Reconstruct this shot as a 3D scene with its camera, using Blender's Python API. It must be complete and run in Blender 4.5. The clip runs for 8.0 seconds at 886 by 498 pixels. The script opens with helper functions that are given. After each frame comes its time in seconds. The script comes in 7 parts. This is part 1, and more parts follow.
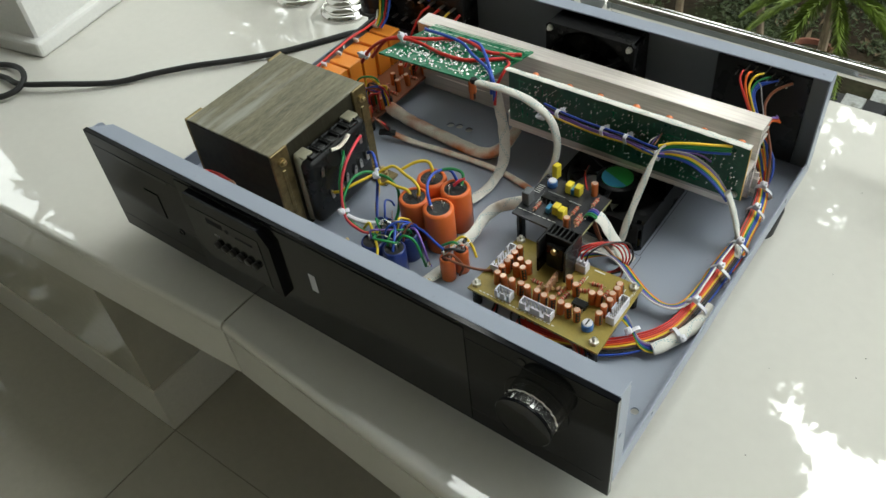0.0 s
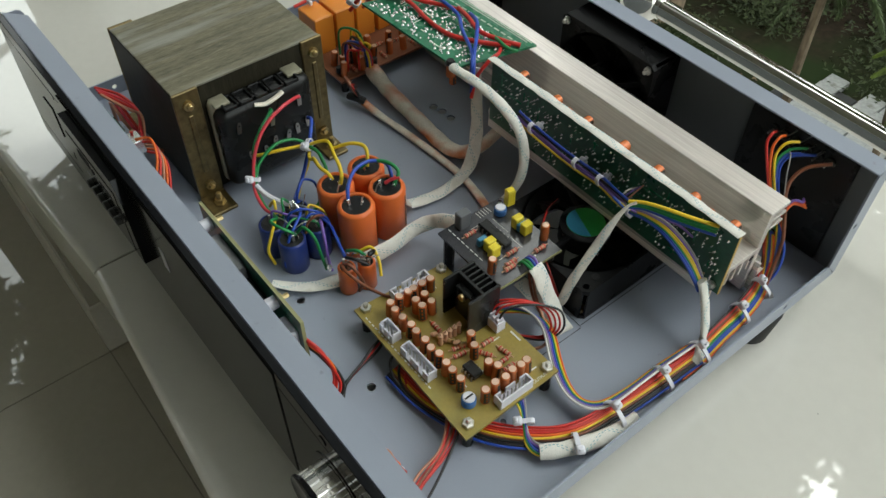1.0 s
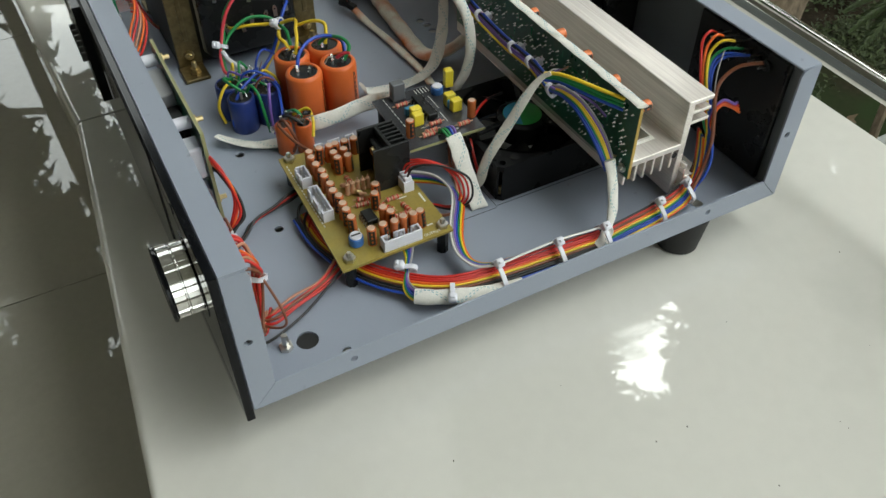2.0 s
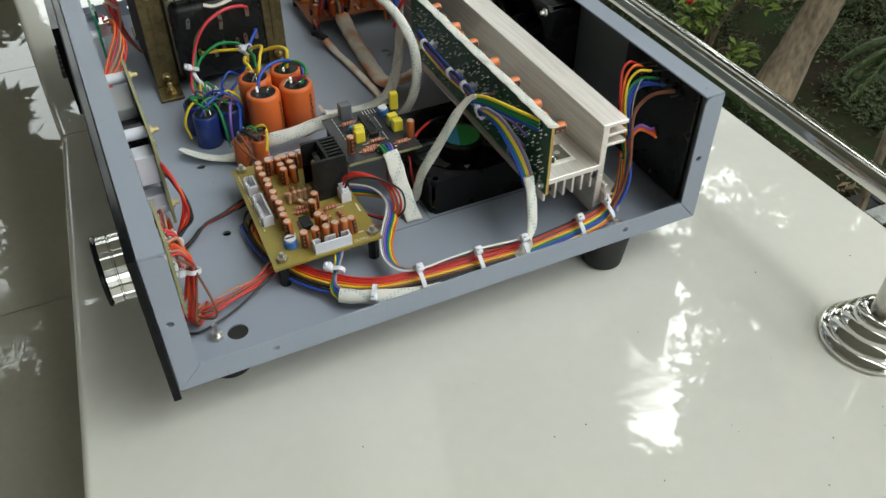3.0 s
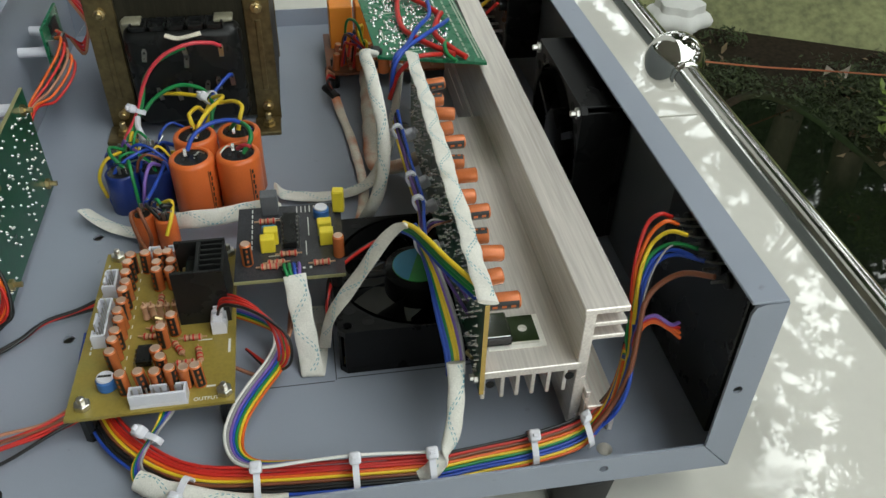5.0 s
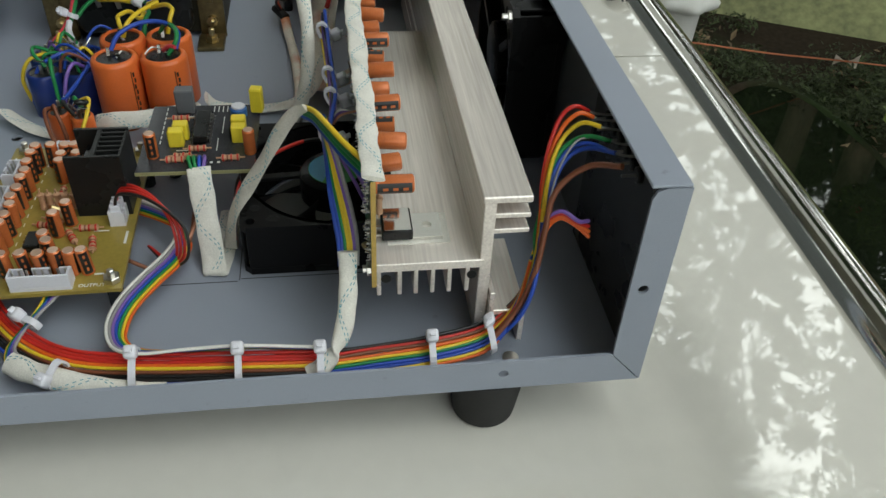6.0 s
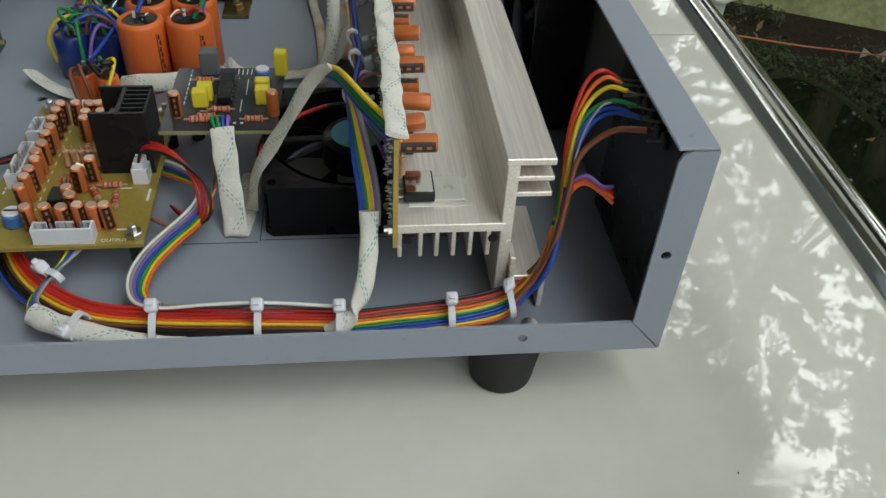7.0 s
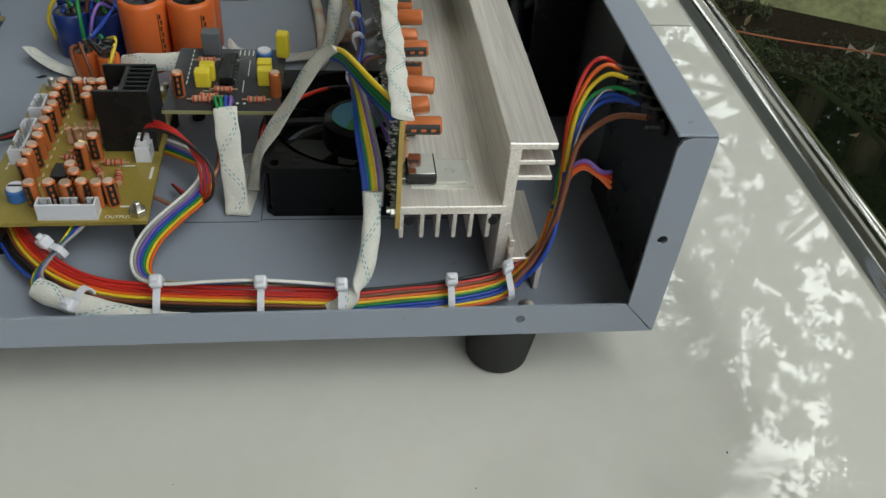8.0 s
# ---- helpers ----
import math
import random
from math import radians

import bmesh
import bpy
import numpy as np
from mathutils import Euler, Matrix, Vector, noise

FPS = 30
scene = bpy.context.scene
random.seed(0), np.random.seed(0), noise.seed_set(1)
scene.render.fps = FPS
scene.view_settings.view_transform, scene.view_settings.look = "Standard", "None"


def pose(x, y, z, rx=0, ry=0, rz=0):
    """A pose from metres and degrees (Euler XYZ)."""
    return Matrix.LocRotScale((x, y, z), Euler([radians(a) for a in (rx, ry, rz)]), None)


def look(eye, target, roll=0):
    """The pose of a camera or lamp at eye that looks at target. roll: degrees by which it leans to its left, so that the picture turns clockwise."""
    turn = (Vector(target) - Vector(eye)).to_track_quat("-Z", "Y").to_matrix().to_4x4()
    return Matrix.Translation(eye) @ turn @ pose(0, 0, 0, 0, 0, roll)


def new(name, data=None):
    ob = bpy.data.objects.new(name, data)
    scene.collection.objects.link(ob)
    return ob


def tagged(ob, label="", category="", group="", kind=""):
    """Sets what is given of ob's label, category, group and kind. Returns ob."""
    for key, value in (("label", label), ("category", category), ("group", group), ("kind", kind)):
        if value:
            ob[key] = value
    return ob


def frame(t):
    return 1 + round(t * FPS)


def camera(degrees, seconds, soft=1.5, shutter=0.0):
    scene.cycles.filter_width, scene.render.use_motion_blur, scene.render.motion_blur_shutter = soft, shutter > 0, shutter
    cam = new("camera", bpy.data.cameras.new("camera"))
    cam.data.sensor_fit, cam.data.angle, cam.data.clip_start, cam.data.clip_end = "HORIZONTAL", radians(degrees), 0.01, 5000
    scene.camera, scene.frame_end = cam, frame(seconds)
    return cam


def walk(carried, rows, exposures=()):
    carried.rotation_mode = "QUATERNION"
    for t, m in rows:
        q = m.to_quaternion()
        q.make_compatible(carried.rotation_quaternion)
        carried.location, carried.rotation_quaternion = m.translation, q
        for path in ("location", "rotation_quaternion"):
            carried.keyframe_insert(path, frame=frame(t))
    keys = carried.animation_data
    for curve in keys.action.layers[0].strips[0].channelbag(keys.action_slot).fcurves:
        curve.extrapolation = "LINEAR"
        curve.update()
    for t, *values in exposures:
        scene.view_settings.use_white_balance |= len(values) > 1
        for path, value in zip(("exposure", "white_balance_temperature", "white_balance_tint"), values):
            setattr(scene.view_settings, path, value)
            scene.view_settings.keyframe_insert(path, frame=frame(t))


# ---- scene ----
cam = camera(56.5, 8.0)
PATH = [
    (0, (0.5206, -0.2235, 0.4447), (-0.3996, 0.8262, -0.9876), -7.1),
    (0.5, (0.5124, -0.1655, 0.4758), (-0.3995, 0.755, -1.0477), -2.6),
    (1, (0.5331, -0.0703, 0.3895), (-0.496, 0.7636, -1.109), 0.5),
    (1.5, (0.5703, -0.0451, 0.3286), (-0.5706, 0.677, -1.1468), -0.2),
    (2, (0.6645, -0.0258, 0.3244), (-0.582, 0.6419, -1.09), -0.0),
    (2.2, (0.6901, -0.0179, 0.3245), (-0.5844, 0.6395, -1.0696), 0.2),
    (3.3, (0.7263, 0.0099, 0.3364), (-0.6356, 0.6307, -0.9902), 0.1),
    (3.5, (0.7229, 0.0082, 0.3369), (-0.6557, 0.6027, -0.9844), 0.4),
    (4, (0.711, 0.0368, 0.3137), (-0.7467, 0.5113, -0.9708), 0.7),
    (4.2, (0.684, 0.0675, 0.3042), (-0.8001, 0.4837, -0.9703), 0.9),
    (5.3, (0.6053, 0.1926, 0.2558), (-0.9216, 0.4543, -1.0092), 1.9),
    (5.5, (0.6167, 0.2, 0.2422), (-0.9067, 0.458, -1.0278), 2.4),
    (6, (0.6266, 0.2128, 0.2351), (-0.8867, 0.4678, -1.0475), 3.2),
    (6.5, (0.6325, 0.2094, 0.2251), (-0.8737, 0.4476, -1.069), 3.7),
    (7, (0.6318, 0.2109, 0.2269), (-0.8689, 0.4248, -1.0778), 3.7),
    (7.5, (0.6319, 0.2102, 0.2273), (-0.8675, 0.4183, -1.0798), 3.8),
    (8, (0.6373, 0.2041, 0.2282), (-0.8417, 0.4555, -1.0945), 5.6),
]
walk(cam, [(t, look(eye, target, roll)) for t, eye, target, roll in PATH],
     [(0.0, 0.85), (1.0, 0.54), (2.0, 0.58), (3.5, 0.60), (4.5, 0.5), (5.5, 0.30), (8.0, 0.16)])

# ---- world, sun, exposure ----
world = bpy.data.worlds.new("sky")
scene.world = world
world.use_nodes = True
wn, wl = world.node_tree.nodes, world.node_tree.links
sky = wn.new("ShaderNodeTexSky")
sky.sky_type = "NISHITA"
sky.sun_disc = False
sky.sun_elevation, sky.sun_rotation = radians(55), radians(-20)
sky.air_density, sky.dust_density, sky.ozone_density = 1.0, 4.5, 1.0
pale = wn.new("ShaderNodeHueSaturation")
pale.inputs["Saturation"].default_value = 0.25
tint = wn.new("ShaderNodeVectorMath")
tint.operation = "MULTIPLY"
tint.inputs[1].default_value = (0.94, 1.0, 0.955)
wl.new(sky.outputs[0], pale.inputs["Color"])
wl.new(pale.outputs[0], tint.inputs[0])
veil = wn.new("ShaderNodeVectorMath")     # the even white of a thin overcast
veil.operation = "ADD"
veil.inputs[1].default_value = (11.2, 12.0, 11.5)
wl.new(tint.outputs[0], veil.inputs[0])
wl.new(veil.outputs[0], wn["Background"].inputs["Color"])
wn["Background"].inputs["Strength"].default_value = 0.15

sun = new("sun", bpy.data.lights.new("sun", "SUN"))
sun.data.energy, sun.data.angle, sun.data.color = 0.5, radians(60), (0.98, 1.0, 0.94)
sun.matrix_world = look((-1.4, 3.4, 5.6), (0, 0, 0))

# ---- materials ----
MATS = {}


def mat(name, colour, rough=0.5, metal=0.0, var=0.12, grain=1500.0, stain=45.0, bump=0.08, coat=0.0, stretch=(1, 1, 1),
        dirt=None, spec=0.5, island=0.0):
    """A procedural surface: base colour varied by coarse stains and fine grain, which also gives the relief."""
    if name in MATS:
        return MATS[name]
    m = bpy.data.materials.new(name)
    MATS[name] = m
    m.use_nodes = True
    n, l = m.node_tree.nodes, m.node_tree.links
    b = n["Principled BSDF"]
    co = n.new("ShaderNodeTexCoord")
    mp = n.new("ShaderNodeMapping")
    mp.inputs["Scale"].default_value = stretch
    l.new(co.outputs["Object"], mp.inputs["Vector"])
    big, fine = n.new("ShaderNodeTexNoise"), n.new("ShaderNodeTexNoise")
    for tex, scale, detail in ((big, stain, 5.0), (fine, grain, 3.0)):
        tex.inputs["Scale"].default_value, tex.inputs["Detail"].default_value = scale, detail
        l.new(mp.outputs[0], tex.inputs["Vector"])
    add = n.new("ShaderNodeMath")
    add.operation = "MULTIPLY_ADD"
    add.inputs[1].default_value = 0.5
    l.new(fine.outputs["Fac"], add.inputs[0])
    half = n.new("ShaderNodeMath")
    half.operation = "MULTIPLY"
    half.inputs[1].default_value = 0.5
    l.new(big.outputs["Fac"], half.inputs[0])
    l.new(half.outputs[0], add.inputs[2])
    ramp = n.new("ShaderNodeMapRange")
    ramp.inputs["From Min"].default_value, ramp.inputs["From Max"].default_value = 0.3, 0.7
    ramp.inputs["To Min"].default_value, ramp.inputs["To Max"].default_value = 1.0 - var, 1.0 + var
    l.new(add.outputs[0], ramp.inputs["Value"])
    mix = n.new("ShaderNodeVectorMath")
    mix.operation = "SCALE"
    mix.inputs[0].default_value = colour[:3]
    l.new(ramp.outputs[0], mix.inputs["Scale"])
    out = mix.outputs[0]
    if dirt:
        blot = n.new("ShaderNodeTexNoise")
        blot.inputs["Scale"].default_value, blot.inputs["Detail"].default_value = dirt[1], 8.0
        l.new(mp.outputs[0], blot.inputs["Vector"])
        r2 = n.new("ShaderNodeMapRange")
        r2.inputs["From Min"].default_value, r2.inputs["From Max"].default_value = dirt[2], dirt[2] + 0.15
        l.new(blot.outputs["Fac"], r2.inputs["Value"])
        m2 = n.new("ShaderNodeMix")
        m2.data_type = "RGBA"
        l.new(r2.outputs[0], m2.inputs["Factor"])
        l.new(out, m2.inputs["A"])
        m2.inputs["B"].default_value = (*dirt[0], 1)
        out = m2.outputs["Result"]
    if island:
        geo = n.new("ShaderNodeNewGeometry")
        r3 = n.new("ShaderNodeMapRange")
        r3.inputs["To Min"].default_value, r3.inputs["To Max"].default_value = 1 - island, 1 + island
        l.new(geo.outputs["Random Per Island"], r3.inputs["Value"])
        m3 = n.new("ShaderNodeVectorMath")
        m3.operation = "SCALE"
        l.new(out, m3.inputs[0])
        l.new(r3.outputs[0], m3.inputs["Scale"])
        out = m3.outputs[0]
    l.new(out, b.inputs["Base Color"])
    rr = n.new("ShaderNodeMapRange")
    rr.inputs["To Min"].default_value, rr.inputs["To Max"].default_value = max(0.012, rough * 0.75), min(1.0, rough * 1.25)
    l.new(big.outputs["Fac"], rr.inputs["Value"])
    l.new(rr.outputs[0], b.inputs["Roughness"])
    b.inputs["Metallic"].default_value = metal
    b.inputs["Specular IOR Level"].default_value = spec
    if coat:
        b.inputs["Coat Weight"].default_value, b.inputs["Coat Roughness"].default_value = coat, 0.08
    if bump:
        bp = n.new("ShaderNodeBump")
        bp.inputs["Strength"].default_value, bp.inputs["Distance"].default_value = bump, 0.0004
        l.new(add.outputs[0], bp.inputs["Height"])
        l.new(bp.outputs[0], b.inputs["Normal"])
    return m


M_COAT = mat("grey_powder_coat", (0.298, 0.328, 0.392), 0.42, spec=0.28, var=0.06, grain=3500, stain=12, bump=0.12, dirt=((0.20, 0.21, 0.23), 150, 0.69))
# the grey coat again, darkened to paint in the back wall's shade
M_COATSHADE = mat("shaded_powder_coat", (0.135, 0.148, 0.156), 0.42, var=0.08, grain=3000, stain=12, bump=0.12)
M_PANEL = mat("black_panel", (0.006, 0.0065, 0.008), 0.09, var=0.2, grain=900, stain=15, bump=0.01, stretch=(0.2, 1, 4), spec=0.15)
M_WINDOW = mat("smoked_acrylic", (0.012, 0.0125, 0.013), 0.12, var=0.1, bump=0.0, spec=0.26)
M_BLACK = mat("black_plastic", (0.013, 0.0135, 0.0135), 0.28, var=0.25, bump=0.08, spec=0.28)
M_FAN = mat("glossy_black_plastic", (0.0085, 0.0085, 0.009), 0.28, var=0.25, bump=0.03, spec=0.12)
M_EPOXY = mat("glossy_black_epoxy", (0.010, 0.010, 0.010), 0.13, var=0.2, bump=0.02, spec=0.3)
M_RUBBER = mat("black_rubber", (0.012, 0.012, 0.012), 0.65, var=0.25, bump=0.2)
M_WHITE = mat("white_nylon", (0.70, 0.70, 0.76), 0.38, var=0.06, bump=0.05)
M_STICK = mat("white_sticker", (0.55, 0.55, 0.62), 0.5, var=0.08)
M_STEEL = mat("bright_steel", (0.62, 0.60, 0.56), 0.3, 1.0, var=0.15, bump=0.1)
M_BRASS = mat("zinc_yellow_screw", (0.55, 0.43, 0.22), 0.33, 1.0, var=0.2, bump=0.1)
M_CHROME = mat("polished_chrome", (0.78, 0.77, 0.74), 0.07, 1.0, var=0.04, grain=300, bump=0.0)
M_RAIL = mat("brushed_stainless_tube", (0.68, 0.67, 0.63), 0.12, 1.0, var=0.10, grain=700, stain=30, bump=0.02, stretch=(0.05, 1, 1))
M_KNOB = mat("satin_chrome", (0.84, 0.83, 0.81), 0.17, 1.0, var=0.05, grain=500, bump=0.02)
M_ALU = mat("milled_aluminium", (0.91, 0.84, 0.78), 0.27, 0.46, var=0.26, grain=900, stain=30, bump=0.32, stretch=(0.03, 1, 1))
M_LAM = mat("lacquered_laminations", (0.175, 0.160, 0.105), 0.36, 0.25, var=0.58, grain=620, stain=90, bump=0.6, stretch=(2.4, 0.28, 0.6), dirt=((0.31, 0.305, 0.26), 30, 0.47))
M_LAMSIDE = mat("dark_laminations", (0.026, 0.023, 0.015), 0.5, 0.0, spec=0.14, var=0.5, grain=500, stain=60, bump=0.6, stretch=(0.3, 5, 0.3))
M_PAPER = mat("waxed_paper", (0.24, 0.225, 0.16), 0.5, var=0.25, grain=300, stain=60, bump=0.2)
M_GREYL = mat("grey_plastic", (0.32, 0.32, 0.32), 0.5, var=0.1)
M_STRAP = mat("yellowed_zinc_strap", (0.185, 0.140, 0.065), 0.34, 0.75, var=0.45, grain=300, stain=70, bump=0.25)
M_PCBY = mat("amber_circuit_board", (0.30, 0.225, 0.048), 0.32, var=0.16, grain=700, stain=40, bump=0.04, dirt=((0.20, 0.22, 0.07), 18, 0.60))
M_PCBD = mat("charcoal_circuit_board", (0.046, 0.046, 0.052), 0.13, var=0.4, bump=0.04, spec=0.5)
M_PCBG = mat("green_circuit_board", (0.015, 0.16, 0.075), 0.28, var=0.25, grain=500, stain=90, bump=0.05)
M_PCBDG = mat("dark_green_circuit_board", (0.011, 0.080, 0.042), 0.3, var=0.3, grain=500, stain=90, bump=0.05)
M_PCBE = mat("circuit_board_edge", (0.30, 0.29, 0.14), 0.5, var=0.15)
M_PCBA = mat("amber_board_edge", (0.46, 0.31, 0.08), 0.5, var=0.15)
M_PCBO = mat("orange_phenolic_board", (0.20, 0.07, 0.03), 0.45, var=0.2, bump=0.05)
M_SOLDER = mat("solder", (0.75, 0.75, 0.74), 0.25, 1.0, var=0.1)
M_SILK = mat("white_print", (0.7, 0.7, 0.66), 0.6, var=0.1, bump=0)
M_TRACK = mat("tinned_track", (0.55, 0.62, 0.52), 0.35, 0.6, var=0.2, bump=0)
M_ORANGE = mat("orange_sleeve", (0.72, 0.155, 0.035), 0.34, var=0.08, stain=60, bump=0.05)
M_CAPOR = mat("copper_orange_sleeve", (0.60, 0.165, 0.05), 0.26, 0.2, var=0.12, bump=0.03)
M_CAPTOP = mat("pale_copper_top", (0.72, 0.50, 0.38), 0.3, 0.6, var=0.1, bump=0)
M_CAPBLK = mat("black_stripe", (0.012, 0.011, 0.010), 0.4, var=0.2, bump=0)
M_BLUE = mat("blue_sleeve", (0.015, 0.034, 0.18), 0.3, var=0.12, bump=0.05)
M_RELAY = mat("orange_relay_case", (0.80, 0.27, 0.03), 0.4, var=0.05, bump=0.04)
M_YEL = mat("yellow_film_capacitor", (0.78, 0.62, 0.04), 0.4, var=0.08, bump=0.06)
M_CYAN = mat("blue_film_capacitor", (0.06, 0.25, 0.42), 0.4, var=0.1)
M_GREY = mat("grey_box_capacitor", (0.12, 0.125, 0.135), 0.45, var=0.1)
M_TAN = mat("resistor_body", (0.52, 0.30, 0.18), 0.4, var=0.15)
M_TRIM = mat("trimmer_blue", (0.04, 0.15, 0.42), 0.4, var=0.1)
M_SLEEVE = mat("woven_fibreglass_sleeve", (0.74, 0.72, 0.66), 0.75, var=0.16, grain=1600, stain=120, bump=0.9, dirt=((0.60, 0.57, 0.49), 70, 0.58))
M_SLEEVEG = mat("greyed_sleeve", (0.60, 0.57, 0.50), 0.7, var=0.2, grain=1500, stain=90, bump=0.8, dirt=((0.48, 0.44, 0.37), 60, 0.55))
M_SLEEVEB = mat("stained_sleeve", (0.80, 0.73, 0.62), 0.36, var=0.25, grain=1300, stain=60, bump=0.5, dirt=((0.70, 0.20, 0.05), 24, 0.46))
M_TRACE = mat("teal_tracer_thread", (0.14, 0.36, 0.42), 0.7, var=0.2)
M_DARK = mat("dark_hole", (0.006, 0.006, 0.006), 0.9, var=0.1)
M_STICKG = mat("green_label", (0.03, 0.30, 0.06), 0.35, var=0.15, bump=0)
M_STICKB = mat("blue_label", (0.05, 0.30, 0.50), 0.35, var=0.1, bump=0)
WIRE = {}
for key, c in dict(red=(0.55, 0.025, 0.018), pink=(0.62, 0.05, 0.07), orange=(0.75, 0.13, 0.015), yellow=(0.78, 0.55, 0.03),
                   green=(0.012, 0.22, 0.06), blue=(0.02, 0.07, 0.42), violet=(0.20, 0.11, 0.42), grey=(0.30, 0.29, 0.29),
                   white=(0.78, 0.76, 0.72), black=(0.012, 0.012, 0.012), brown=(0.20, 0.065, 0.03), copper=(0.45, 0.20, 0.12)).items():
    WIRE[key] = mat(key + "_wire_insulation", c, 0.38, var=0.1, grain=900, bump=0.03)
M_TILE = mat("polished_cream_tile", (0.67, 0.65, 0.595), 0.020, var=0.025, grain=120, stain=5, bump=0.004, dirt=((0.60, 0.585, 0.535), 9, 0.62), spec=0.9)
M_TILEF = mat("porch_floor_tile", (0.45, 0.425, 0.355), 0.018, var=0.05, grain=120, stain=4, bump=0.004, spec=0.65)
M_GROUT = mat("grout", (0.26, 0.25, 0.205), 0.9, var=0.2, bump=0.3)
M_PAINT = mat("white_wall_paint", (0.72, 0.71, 0.68), 0.7, var=0.05, grain=250, stain=6, bump=0.3)
M_DADO = mat("cream_dado_paint", (0.62, 0.59, 0.52), 0.55, var=0.07, grain=200, stain=8, bump=0.3)
M_CEIL = mat("ceiling_paint", (0.58, 0.57, 0.54), 0.8, var=0.04, grain=150, stain=4, bump=0.2)
M_SOIL = mat("damp_soil", (0.030, 0.022, 0.014), 0.95, spec=0.1, var=0.55, grain=60, stain=3, bump=1.0, dirt=((0.022, 0.035, 0.012), 2.2, 0.46))
M_BARK = mat("grey_brown_bark", (0.27, 0.205, 0.14), 0.9, var=0.7, grain=90, stain=16, bump=1.0, stretch=(1, 1, 0.35))
M_LEAF = mat("dark_green_leaf", (0.045, 0.085, 0.020), 0.45, var=0.3, grain=30, stain=4, bump=0, island=0.6)
M_LEAFB = mat("bright_green_leaf", (0.15, 0.215, 0.032), 0.5, var=0.25, grain=30, stain=5, bump=0, island=0.4)
M_HERB = mat("low_herb_leaf", (0.042, 0.058, 0.018), 0.7, var=0.3, grain=30, stain=4, bump=0, island=0.4)
M_KW = mat("white_garden_tile", (0.36, 0.37, 0.355), 0.35, var=0.3, grain=120, stain=16, bump=0.2, dirt=((0.13, 0.13, 0.09), 22, 0.55))
M_KB = mat("black_garden_tile", (0.02, 0.02, 0.022), 0.35, var=0.3, grain=80, stain=9, bump=0.1)
M_LEAFD = mat("dull_green_leaf", (0.085, 0.12, 0.045), 0.5, var=0.3, grain=30, stain=5, bump=0, island=0.4)
M_WATER = mat("dark_pond_water", (0.010, 0.014, 0.007), 0.03, var=0.3, grain=20, stain=4, bump=0.03)
M_POT = mat("terracotta", (0.20, 0.075, 0.045), 0.8, var=0.25, grain=60, stain=14, bump=0.3)
M_STRING = mat("orange_nylon_string", (0.45, 0.14, 0.06), 0.6, var=0.25)
M_CLOTH = mat("faded_white_cloth", (0.62, 0.56, 0.50), 0.9, var=0.2)
M_DRY = mat("dry_leaf_litter", (0.14, 0.10, 0.055), 0.85, var=0.4, grain=60, stain=6, bump=0, island=0.6)
M_PETAL = mat("red_petal", (0.55, 0.02, 0.015), 0.5, var=0.1)
M_MOSS = mat("mossy_wall", (0.25, 0.26, 0.12), 0.95, var=0.5, grain=40, stain=3.5, bump=1.0)

# ---- mesh helpers: millimetres in, metres out ----
BASE = {}


def thing(name, label, category, base=(0, 0, 0), group="", kind=""):
    """A top-level thing: an Empty at its base, in millimetres; its parts are given in place."""
    ob = new(name)
    ob.empty_display_size = 0.01
    ob.location = Vector(base) * 0.001
    BASE[ob] = Vector(base)
    return tagged(ob, label, category, group, kind)


def part(name, bm, material, parent, label="", smooth=None):
    me = bpy.data.meshes.new(name)
    root = parent
    while root.parent:
        root = root.parent
    base = BASE.get(root, Vector())
    bmesh.ops.transform(bm, matrix=Matrix.Scale(0.001, 4) @ Matrix.Translation(-base), verts=bm.verts)
    bmesh.ops.recalc_face_normals(bm, faces=bm.faces)
    if smooth:
        for f in bm.faces:
            f.smooth = True
        for e in bm.edges:
            if len(e.link_faces) == 2 and e.calc_face_angle(0) > radians(smooth):
                e.smooth = False
    bm.to_mesh(me)
    bm.free()
    me.materials.append(material)
    ob = new(name, me)
    ob.parent = parent
    if label:
        ob["label"] = label
    return ob


def solid(name, bm, material, label, category, kind="", group="", smooth=None):
    """A thing or piece of the setting that is one mesh."""
    me = bpy.data.meshes.new(name)
    bmesh.ops.transform(bm, matrix=Matrix.Scale(0.001, 4), verts=bm.verts)
    bmesh.ops.recalc_face_normals(bm, faces=bm.faces)
    if smooth:
        for f in bm.faces:
            f.smooth = True
        for e in bm.edges:
            if len(e.link_faces) == 2 and e.calc_face_angle(0) > radians(smooth):
                e.smooth = False
    bm.to_mesh(me)
    bm.free()
    me.materials.append(material)
    return tagged(new(name, me), label, category, group, kind)


def box(x0, x1, y0, y1, z0, z1, bev=0.0, bm=None, m=None, seg=1):
    bm = bm or bmesh.new()
    got = bmesh.ops.create_cube(bm, size=1.0)["verts"]
    bmesh.ops.transform(bm, matrix=Matrix.Translation(((x0 + x1) / 2, (y0 + y1) / 2, (z0 + z1) / 2)) @ Matrix.Diagonal((x1 - x0, y1 - y0, z1 - z0, 1)), verts=got)
    if bev:
        edges = list({e for v in got for e in v.link_edges})
        made = bmesh.ops.bevel(bm, geom=edges, offset=bev, segments=seg, affect="EDGES", profile=0.5)
        got = list({v for f in made["faces"] for v in f.verts} | {v for v in got if v.is_valid})
    if m is not None:
        bmesh.ops.transform(bm, matrix=m, verts=got)
    return bm


